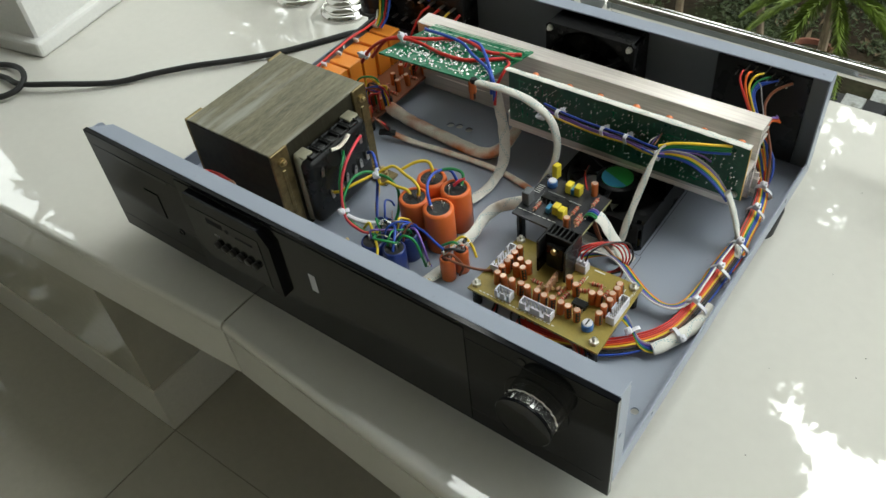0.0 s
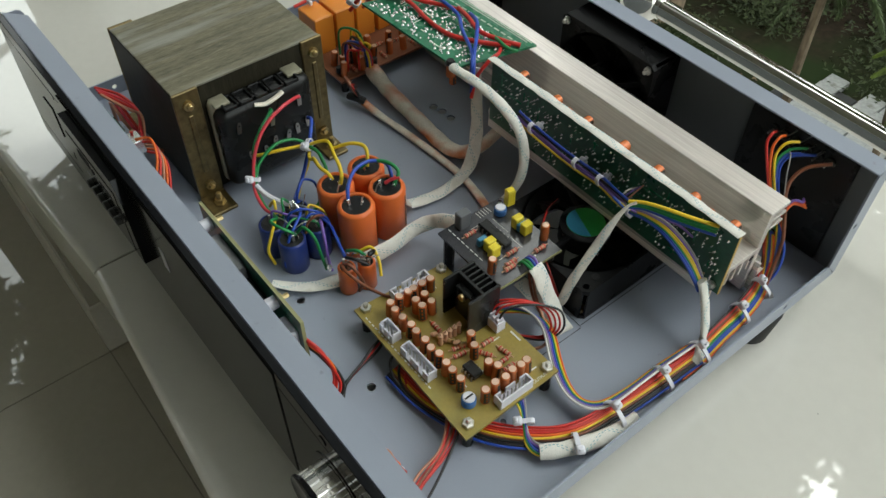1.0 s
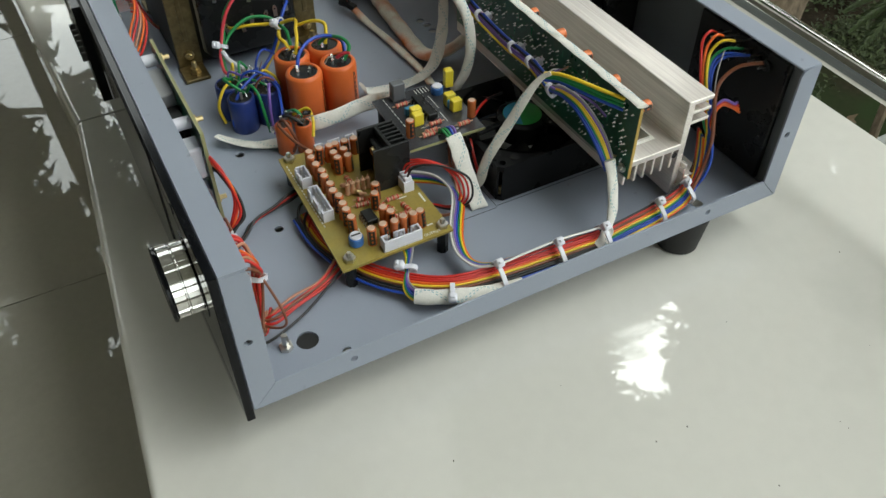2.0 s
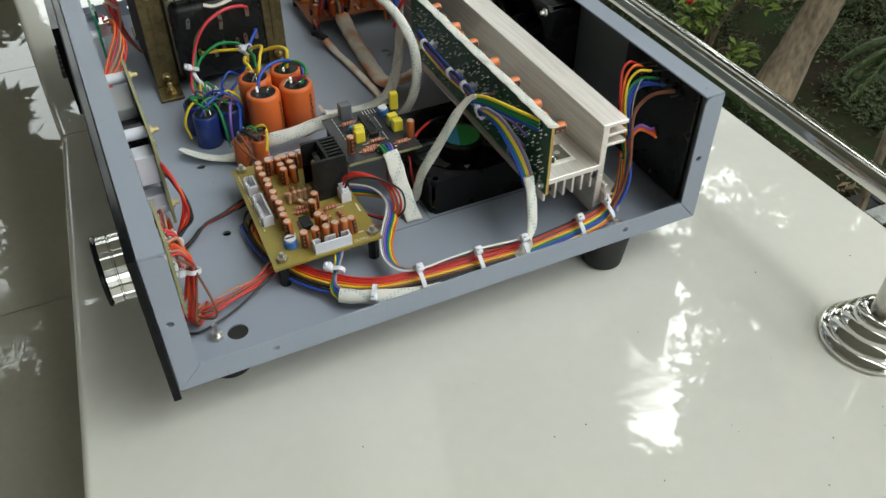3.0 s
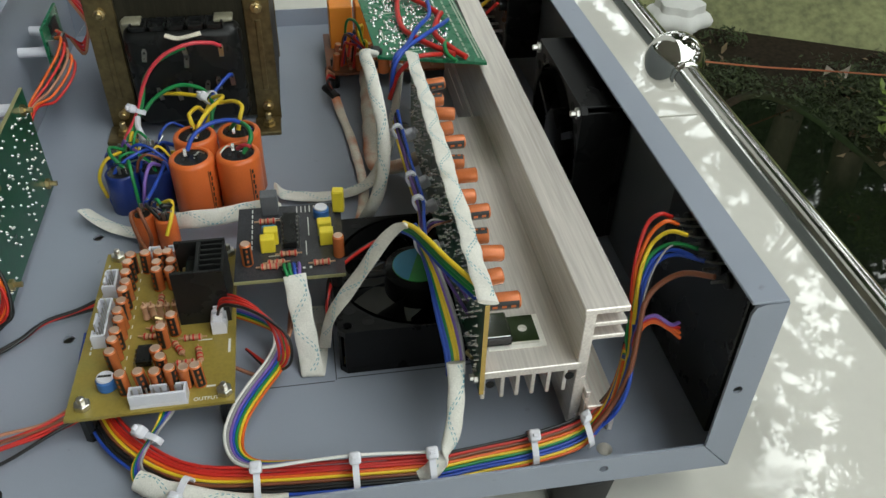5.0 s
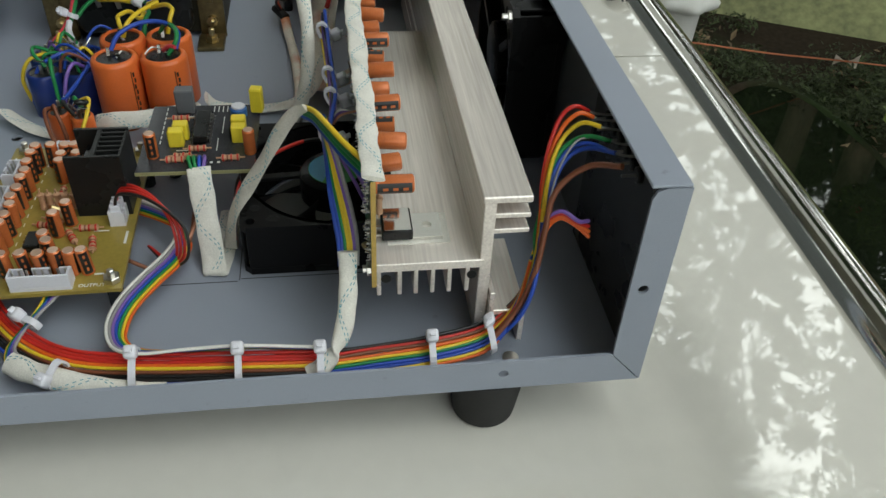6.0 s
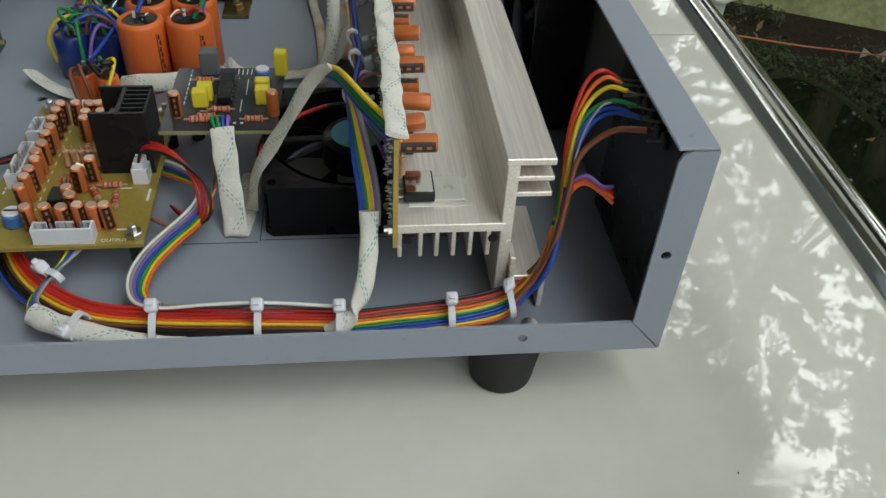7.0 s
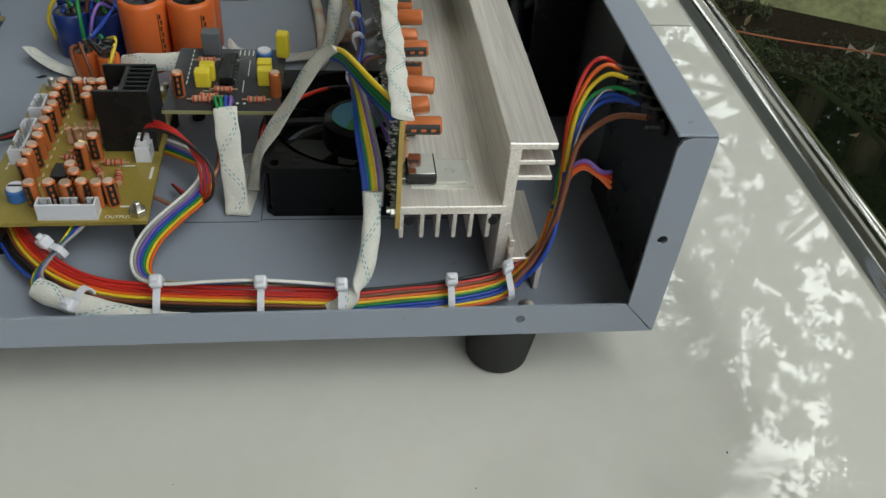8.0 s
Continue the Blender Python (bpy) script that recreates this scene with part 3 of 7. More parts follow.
def header(parent, x, y, z, length, turn, pins, label=""):
    """A white keyed pin header: a trough with its pins."""
    m = Matrix.Translation((x, y, z)) @ Matrix.Rotation(radians(turn), 4, "Z")
    l2 = length / 2
    bm = box(-l2, l2, -3.1, 3.1, 0, 1.6, m=m)
    box(-l2, l2, -3.1, -2.1, 1.6, 7.2, 0.15, bm, m)
    for a, b in ((-l2, -l2 * 0.6), (-l2 * 0.3, l2 * 0.3), (l2 * 0.6, l2)):
        box(a, b, 2.3, 3.1, 1.6, 6.4, 0, bm, m)
    box(-l2, -l2 + 0.9, -2.1, 2.3, 1.6, 7.2, 0, bm, m)
    box(l2 - 0.9, l2, -2.1, 2.3, 1.6, 7.2, 0, bm, m)
    o = part("pin_header", bm, M_WHITE, parent, label or "white keyed pin header")
    for k in range(pins):
        p = m @ Vector((-l2 + length * (k + 0.5) / pins, 0, 1.5))
        q = new("pin", PIN)
        q.parent = o
        q.location = (p - BASE[parent]) * 0.001
    return o


def dip(parent, x, y, z, length, turn, legs):
    m = Matrix.Translation((x, y, z)) @ Matrix.Rotation(radians(turn), 4, "Z")
    o = part("integrated_circuit", box(-length / 2, length / 2, -3.1, 3.1, 1.0, 4.4, 0.35, m=m), M_BLACK, parent, "black chip in its socket")
    bm = bmesh.new()
    for k in range(legs):
        for s in (-1, 1):
            u = -length / 2 + length * (k + 0.5) / legs
            box(u - 0.35, u + 0.35, s * 3.9 - 0.25, s * 3.9 + 0.25, 0, 3.0, bm=bm, m=m)
            box(u - 0.35, u + 0.35, min(s * 3.0, s * 4.1), max(s * 3.0, s * 4.1), 2.6, 3.0, bm=bm, m=m)
    part("leg", bm, M_STEEL, o)
    part("notch", lathe([(0.9, 0), (0.9, 0.15)], 12, m @ Matrix.Translation((-length / 2 + 1.2, 0, 4.35))), M_CAPBLK, o)
    return o


def bars(parent, name, rows, z, material, h=0.12):
    """Printed marks: thin raised bars, rows of (x, y, length, width, turn)."""
    bm = bmesh.new()
    for x, y, a, b, turn in rows:
        box(-a / 2, a / 2, -b / 2, b / 2, 0, h, bm=bm, m=Matrix.Translation((x, y, z)) @ Matrix.Rotation(radians(turn), 4, "Z"))
    o = part(name, bm, material, parent)
    o["kind"] = "stuff"
    return o


def words(parent, text, x, y, z, size, turn, material=None):
    """Printed letters, laid flat on a board, as a mesh."""
    cu = bpy.data.curves.new("print", "FONT")
    cu.body, cu.size, cu.extrude, cu.align_x = text, size * 0.001, 0.00004, "CENTER"
    tmp = new("print", cu)
    me = bpy.data.meshes.new_from_object(tmp.evaluated_get(bpy.context.evaluated_depsgraph_get()))
    bpy.data.objects.remove(tmp)
    me.materials.clear()
    me.materials.append(material or M_SILK)
    o = new("print", me)
    o.parent = parent
    o.location = (Vector((x, y, z)) - BASE[parent]) * 0.001
    o.rotation_euler.z = radians(turn)
    return o


# ---- the amber preamplifier board at the front ----
def preamp_board():
    zb = 17.8
    ob = thing("preamp_board", "amber circuit board crowded with copper capacitors, on black standoffs", "circuit board", (333, 98, 0))
    out = [(282.5, 68.5), (384.5, 66), (383.5, 131), (286.5, 129.5)]
    part("substrate", plate(out, [], 1.6, Matrix.Translation((0, 0, zb - 1.6))), M_PCBY, ob, "glossy amber fibreglass board")
    for x, y in ((286.5, 74), (290, 125.5), (378.7, 127), (378.5, 72.4)):
        put("standoff", STAND, ob, (x, y, 0), label="black plastic standoff")
        put("nut", NUT, ob, (x, y, zb), (0, 0, 13))
    rnd = random.Random(4)
    spots = [(298 + 6.2 * k, 82.6) for k in range(11)] + [(298, 88.9 + 5.6 * k) for k in range(5)]
    spots += [(305.5, 95.5), (305.5, 101.6), (311.3, 95.5), (311.3, 101.9)]
    spots += [(373, 88.2), (373, 95.6), (373, 101.2), (373, 106.7), (373, 112), (373, 117.4)]
    spots += [(342, 105), (349, 101.2), (361, 101), (365.5, 101.8)]
    for x, y in spots:
        cap(ob, (x, y, zb), turn=rnd.choice((0, 25, 40, 60, -20, 90, -40)), tilt=(rnd.uniform(-4, 4), rnd.uniform(-4, 4)))
    header(ob, 379.5, 102, zb, 22, 90, 8)
    header(ob, 334.5, 74.6, zb, 24, 180, 8)
    header(ob, 309, 74.6, zb, 12, 180, 4)
    header(ob, 338.5, 123.8, zb, 13, 0, 4)
    header(ob, 290.6, 102, zb, 25, 90, 8)
    dip(ob, 356, 94, zb, 10, 0, 4)
    tr = part("trimmer", can(369, 80.6, zb, 4.0, 5.2, 18), M_TRIM, ob, "blue trimmer with a white dial", 40)
    part("dial", can(369, 80.6, zb + 5.1, 3.4, 1.3, 18), M_WHITE, tr, smooth=40)
    part("slot", box(368.5, 369.5, 78, 83.2, zb + 6.3, zb + 6.6), M_CAPBLK, tr)
    for k in range(5):
        put("resistor", RES, ob, (331.5, 92 + 3.2 * k, zb + 4.6), (0, 90, 0))
    for x, y, a in ((346.5, 112.5, 90), (361, 110.5, 90), (366, 111, 90), (343.5, 95.5, 80), (321.5, 97, 0)):
        resistor(ob, (x, y, zb + 1.2), a)
    for k in range(6):
        part("bead", lathe([(0.4, -2.6), (1.3, -1.6), (1.3, 1.6), (0.4, 2.6)], 10, Matrix.Translation((325 + 3.0 * k, 92.5 + 1.6 * k, zb + 2.4)) @ Matrix.Rotation(radians(64), 4, "X")), M_BRASS if k % 2 else M_TAN, ob)
    for x, y, a in ((352, 107, 30), (339.5, 98, 75), (357, 116, 10), (330, 118, 80)):
        resistor(ob, (x, y, zb + 1.2), a)
    # black cooler: a channel open to the front, short fins on its back
    co = part("cooler", box(314.5, 337.2, 116.6, 118.4, zb, 46.8, 0.2), M_BLACK, ob, "black anodised cooler with a finned back")
    for x in (314.5, 335.6):
        part("side_wall", box(x, x + 1.6, 106.8, 128.6, zb, 47, 0.2), M_BLACK, co)
    for k in range(5):
        x = 317.6 + 3.45 * k
        part("fin", box(x, x + 1.0, 118.2, 128.4, zb + 0.5, 46.6, 0.15), M_BLACK, co)
    part("back_rail", box(316, 335.7, 127.6, 128.6, zb + 0.5, 46.4, 0.15), M_BLACK, co)
    part("cooler_screw", lathe([(2.4, 0), (2.2, 1.4)], 12, Matrix.Translation((325.5, 111.8, 38)) @ AXIS["-y"]), M_BRASS, co)
    part("chip_case", box(319, 332, 112.0, 116.5, zb + 3, zb + 24, 0.4), M_EPOXY, ob, "black power chip inside the cooler")
    marks = [(383 - 1.2, 91.5 + 2.8 * k, 1.9, 0.9, 90) for k in range(8)]
    marks += [(292 + 3 * k, 70.6, 1.8, 0.7, 0) for k in range(20)] + [(374.4, 121.4, 3.6, 0.9, 90), (352.4, 128, 8, 1.0, 0), (347.5, 117.6, 6, 0.6, 90)]
    marks += [(x, y + 3.4, 2.2, 0.4, 0) for x, y in spots[:16]]
    bars(ob, "printed_marks", marks, zb, M_SILK)
    words(ob, "OUTPUT", 381.6, 119.8, zb + 0.05, 2.5, 90)
    bars(ob, "copper_pour", [(330, 110, 60, 24, 0), (360, 120, 30, 14, 0)], zb - 1.72, M_PCBY)
    return ob


preamp_board()


# ---- the charcoal tone board behind it ----
def tone_board():
    zb = 35.0
    ob = thing("tone_board", "small charcoal circuit board with yellow film capacitors and a black chip", "circuit board", (305, 156, 0))
    part("substrate", plate([(278, 132.5), (331.5, 131.5), (332, 180), (278.5, 181)], [(281, 178, 1.5)], 1.6, Matrix.Translation((0, 0, zb - 1.6))), M_PCBD, ob, "charcoal printed circuit board")
    part("board_edge", plate([(331.6, 131.5), (332.1, 131.5), (332.6, 180), (332.1, 180)], [], 1.5, Matrix.Translation((0, 0, zb - 1.55))), M_PCBE, ob)
    for x, y in ((283, 137), (283, 176), (327, 176)):
        put("standoff", STAND, ob, (x, y, 0), label="black plastic standoff", scale=(1, 1, 33.4 / 16.2))
    dip(ob, 301, 156.5, zb, 23, 0, 7)
    part("box_capacitor", box(279.5, 285.5, 143.5, 151.5, zb, zb + 11.5, 0.5), M_GREY, ob, "tall grey box capacitor")
    for x, y, a in ((311.5, 146.5, 90), (306, 148, 90), (309.5, 173, 90), (302.5, 172.5, 90)):
        put("film_capacitor", FILM, ob, (x, y, zb), (0, 0, a), label="yellow film capacitor")
    put("film_capacitor", FILM, ob, (287, 180, zb + 1.5), (0, 0, 80), label="tall yellow film capacitor", scale=(0.85, 1, 1.5))
    for x, y in ((300.5, 147), (306, 172.8)):
        put("film_capacitor", FILMC, ob, (x, y, zb), (0, 0, 90))
    tr = part("trimmer", can(288.5, 171.5, zb, 3.8, 4.6, 18), M_TRIM, ob, "blue trimmer with a white dial", 40)
    part("dial", can(288.5, 171.5, zb + 4.5, 3.1, 1.2, 18), M_WHITE, tr, smooth=40)
    cap(ob, (320, 137.5, zb), turn=10)
    cap(ob, (319.5, 178, zb), turn=200)
    for x, y, a in ((316.5, 155.5, 90), (324.5, 147, 90), (324.5, 170, 90), (322, 150, 90), (291, 146, 90)):
        resistor(ob, (x, y, zb + 1.2), a)
    rows = [(281 + 4 * k, 139, 2.6, 0.5, 0) for k in range(8)] + [(282, 160 + 2 * k, 5, 0.4, 0) for k in range(5)] + [(326, 153 + 3 * k, 1.2, 1.2, 0) for k in range(5)]
    rows += [(288, 155, 12, 0.35, 90), (312, 163.5, 10, 0.35, 0), (296, 165, 14, 0.35, 0), (316, 150.5, 8, 0.35, 90)]
    bars(ob, "printed_marks", rows, zb, M_SILK)
    return ob


tone_board()


# ---- power transformer ----
def transformer():
    ob = thing("power_transformer", "large laminated steel power transformer with zinc straps and a black bobbin", "transformer", (88, 100, 0))
    rnd = random.Random(9)
    n = 56
    for k in range(n):
        x = 44.5 + 87.0 * k / n
        j = rnd.uniform(-0.09, 0.09)
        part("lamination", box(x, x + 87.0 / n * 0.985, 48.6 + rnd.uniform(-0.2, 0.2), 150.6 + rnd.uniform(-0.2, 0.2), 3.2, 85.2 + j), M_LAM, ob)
    # a box much darker than the laminations, showing at the stack's sides
    part("core_sides", box(44.0, 131.6, 48.0, 151.2, 3.4, 84.2), M_LAMSIDE, ob, "dark sides of the stack")
    for x0, x1, s in ((131.2, 133.4, 1), (42.0, 44.4, -1)):
        for y0, y1 in ((47.6, 64.5), (136.5, 151.8)):
            bm = box(x0, x1, y0, y1, 0.2, 85.6, 0.5)
            ym = (y0 + y1) / 2
            # pressed rib, and a foot bent outwards
            box(x1 - 0.4 if s > 0 else x0 - 0.8, x1 + 0.8 if s > 0 else x0 + 0.4, ym - 1.6, ym + 1.6, 22, 68, 0.35, bm)
            xf = (x1, x1 + 20) if s > 0 else (x0 - 20, x0)
            box(xf[0], xf[1], y0 - 1, y1 - 0.5, 0.2, 2.8, 0.5, bm)
            st = part("strap", bm, M_STRAP, ob, "yellowed zinc-plated end strap with a foot")
            for yy, zz in ((ym, 76), (ym, 11)):
                m = Matrix.Translation((x1 if s > 0 else x0, yy, zz)) @ (AXIS["x"] if s > 0 else Matrix.Rotation(radians(-90), 4, "Y"))
                part("bolt", lathe([(3.4, 0), (3.4, 2.0), (2.0, 2.2), (2.0, 4.0), (1.5, 4.4)], 8, m), M_BRASS, st)
            part("foot_bolt", lathe([(4.2, 0), (4.2, 0.8), (3.4, 0.9), (3.4, 3.4), (1.9, 3.6), (1.9, 8), (1.4, 8.5)], 6, Matrix.Translation(((xf[0] + xf[1]) / 2 + 1, ym, 2.8))), M_BRASS, st)
    for s in (1, -1):
        x0, x1 = (133.4, 147.0) if s > 0 else (31, 42)
        # waxed paper wrap and the bobbin cheek
        bm = box(x0 - 1.6, x0 + 6.5, 66.4, 75, 10, 73.8, 3.4, seg=3)
        part("paper_wrap", bm, M_PAPER, ob, "yellowed insulating paper wrapped round the coil", 50)
        for y0, y1 in ((68.5, 79), (119.5, 130.5)) if s > 0 else ():
            part("paper_tab", box(x0 - 1.5, x0 + 9.0, y0, y1, 71.2, 73.6, 0.9, seg=2), M_PAPER, ob, "yellowed paper tab on the bobbin", 50)
        bm = box(x0 - 1.4, x1, 67.4, 134.2, 8, 71, 6.5, seg=4)
        bo = part("bobbin", bm, M_BLACK, ob, "black bobbin wrapped in tape", 50)
        if s > 0:
            for k in range(5):
                y = 72.5 + 10.6 * k
                bm = box(x0 + 1.5, x1 - 0.5, y, y + 1.4, 69.5, 73.2, 0.2)
                box(x0 + 1.5, x1 - 0.5, y + 8.6, y + 10.0, 69.5, 73.2, 0.2, bm)
                box(x0 + 1.5, x0 + 2.9, y, y + 10.0, 69.5, 73.2, 0.2, bm)
                box(x1 - 1.9, x1 - 0.5, y, y + 10.0, 69.5, 72.0, 0.2, bm)
                part("rib", bm, M_BLACK, bo)
            part("knot", sweep([(146.8, 92, 67), (148.4, 98.5, 65.5), (148.4, 105.5, 66.5), (146.8, 112, 67.5)], 1.8, 1.2, n=4), M_SLEEVEB, bo, "frayed paper tab")
            for y, z in ((78.5, 56), (101.5, 57), (101.5, 51), (122, 57), (83, 31), (94, 30), (101, 34), (111, 34), (118, 36), (126, 38)):
                m = Matrix.Translation((x1 - 0.4, y, z)) @ Matrix(((0, 0, 1, 0), (1, 0, 0, 0), (0, 1, 0, 0), (0, 0, 0, 1))) @ Matrix.Rotation(radians(random.Random(int(y * 7 + z)).uniform(-14, 14)), 4, "Z")
                lug = plate([(-1.3, -4), (1.3, -4), (1.5, 2), (0.8, 4.2), (-0.8, 4.2), (-1.5, 2)], [(0, 1.6, 0.75)], 0.5, m @ Matrix.Translation((0, 0, 1.6)))
                box(-0.7, 0.7, -4.0, -2.6, 0, 1.8, 0, lug, m)
                part("solder_lug", lug, M_STEEL, bo, "tinned solder lug")
    return ob


transformer()


# ---- large capacitors ----
def big_cap(x, y, h, turn, label):
    r = 11.6
    ob = thing("filter_capacitor", label, "capacitor", (x, y, 0), group="orange filter capacitors")
    prof = [(r - 0.6, 0), (r, 0.6), (r, h - 2.2), (r - 0.5, h - 0.9), (r - 1.5, h - 0.1), (r - 2.6, h), (r - 3.0, h - 0.5), (r - 3.1, h - 1.4)]
    m = Matrix.Translation((x, y, 0))
    part("sleeve", lathe(prof, 40, m), M_ORANGE, ob, "bright orange shrink sleeve", 50)
    part("top", lathe([(r - 3.0, h - 1.6), (r - 3.0, h - 1.15)], 36, m), M_BLACK, ob, "black phenolic top")
    bm = bmesh.new()
    for k in range(9):
        a = radians(turn)
        z = 3 + (h - 8) * k / 9
        q = m @ Matrix.Rotation(a, 4, "Z")
        box(r - 0.02, r + 0.10, -0.9 + 0.5 * (k % 2), 0.2 + 0.5 * (k % 2), z, z + 2.4, bm=bm, m=q)
    box(r - 0.03, r + 0.06, -1.9, -1.4, 3, h - 5, bm=bm, m=m @ Matrix.Rotation(radians(turn), 4, "Z"))
    part("print_marks", bm, M_CAPBLK, ob, "black printed marks down the side")
    for s in (-1, 1):
        p = Vector((x + s * 3.6 * math.cos(radians(turn)), y + s * 3.6 * math.sin(radians(turn)), h - 1.2))
        part("terminal", box(-0.3, 0.3, -0.9, 0.9, 0, 4.2, 0.15, m=Matrix.Translation(p) @ Matrix.Rotation(radians(18 * s), 4, "Y")), M_SOLDER, ob)
    return ob


for x, y, h, turn in ((231, 107, 37.6, 55), (229.6, 130.8, 37.6, 40), (208.4, 107.4, 37.5, 200), (207.4, 130.8, 38, 140)):
    big_cap(x, y, h, turn, "large orange electrolytic filter capacitor with a black top")


def round_cap(x, y, r, h, body, label, cat="capacitor", group=""):
    ob = thing("round_capacitor", label, cat, (x, y, 0), group=group)
    m = Matrix.Translation((x, y, 0))
    part("sleeve", lathe([(r - 0.4, 0), (r, 0.4), (r, h - 1), (r - 0.5, h - 0.2), (r - 1.3, h), (r - 1.6, h - 0.5)], 28, m), body, ob, smooth=50)
    part("top", lathe([(r - 1.5, h - 0.8), (r - 1.5, h - 0.4)], 26, m), M_BLACK, ob)
    part("stripe", box(r - 0.03, r + 0.08, -1.6, 1.6, 2, h - 2, m=m @ Matrix.Rotation(radians(-60 + x), 4, "Z")), M_SILK if body is M_BLUE else M_CAPBLK, ob)
    for s in (-1, 1):
        part("terminal", box(-0.4, 0.4, -0.8, 0.8, 0, 5, 0.15, m=Matrix.Translation((x + s * 2.6, y, h - 0.5))), M_STEEL, ob)
    return ob


for x, y in ((201, 65), (199.5, 82.5), (219, 67.5), (217.5, 85)):
    round_cap(x, y, 8.6, 24, M_BLUE, "dark blue electrolytic capacitor with soldered leads", group="blue capacitors")
for x, y in ((255.5, 82), (259.5, 93.5)):
    round_cap(x, y, 5.4, 21, M_ORANGE, "slim orange electrolytic capacitor", group="slim orange capacitors")


# ---- heat sink with the power board ----
def heat_sink():
    x0, x1 = 96.0, 404.0
    ob = thing("heat_sink", "long bare aluminium heat sink with cooling fins", "heat sink", (250, 255, 0))
    xb = 214.0
    bm = box(xb, x1 - 0.15, 226, 266, 36.4, 40.2, 0.3)
    part("base_plate", bm, M_ALU, ob, "bare aluminium base plate")
    part("wall", box(x0, x1 - 0.3, 264.2, 268.6, 3.0, 67.0, 0.3), M_ALU, ob)
    part("top_plate", box(x0, x1, 263.6, 281.2, 65.4, 68.2, 0.4), M_ALU, ob)
    for y in (226.6, 234.2, 240.2, 246.4, 252.6, 259.2):
        part("fin", box(xb, x1 - 0.35, y, y + 1.6, 25.0, 37.0, 0.25), M_ALU, ob)
    # screw channels that open downwards at both edges of the base plate
    for y in (230.0, 261.6):
        part("screw_channel", lathe([(1.9, 0), (1.9, 0.25)], 16, Matrix.Translation((x1 - 0.3, y, 33.4)) @ AXIS["x"]), M_DARK, ob)
    for z in (58.6, 51.8):
        part("fin", box(x0, x1 - 0.45, 268.0, 281.2, z, z + 2.0, 0.25), M_ALU, ob)
    part("back_screw", lathe([(3, 0), (3, 2), (1.6, 2.2), (1.6, 4)], 8, Matrix.Translation((386, 268.6, 20)) @ AXIS["y"]), M_STEEL, ob)
    for cx in (372, 120):
        bm = box(cx - 8, cx + 35, 268.7, 283, 14.6, 17.0, 0.3)
        box(cx - 8, cx + 35, 281.0, 283, 0, 15, 0.2, bm)
        box(cx - 8, cx + 35, 268.7, 270.6, 2, 26, 0.2, bm)
        part("bracket", bm, M_ALU, ob, "aluminium angle bracket under the heat sink")
    for x in (384, 352, 318, 284, 250):
        t = part("power_transistor", box(x - 7.5, x + 7.5, 229.5, 241 if x > 380 else 236, 40.9, 45.0 if x > 380 else 44.6, 0.4), M_EPOXY, ob, "black power transistor with a tinned tab")
        if x > 380:
            # thin chrome plate added for the sky's reflection on the black body
            part("sky_glint", box(x - 6.6, x + 6.6, 230.4, 240.4, 45.0, 45.4, 0.1), M_CHROME, t, "sky reflection on the glossy black top, made as a chrome plate")
            part("mica_pad", plate(rect(x - 9.0, x + 9.0, 231.5, 255.0), [], 0.25, Matrix.Translation((0, 0, 40.2))), M_SLEEVE, t)
            part("tab", plate(rect(x - 7.2, x + 7.2, 240.0, 252.2), [(x, 246.8, 1.9)], 1.6, Matrix.Translation((0, 0, 40.5))), M_CHROME, t)
        for k in (-5, 0, 5):
            part("lead", box(x + k - 0.5, x + k + 0.5, 225, 231, 42, 42.6), M_STEEL, t)
    return ob


heat_sink()


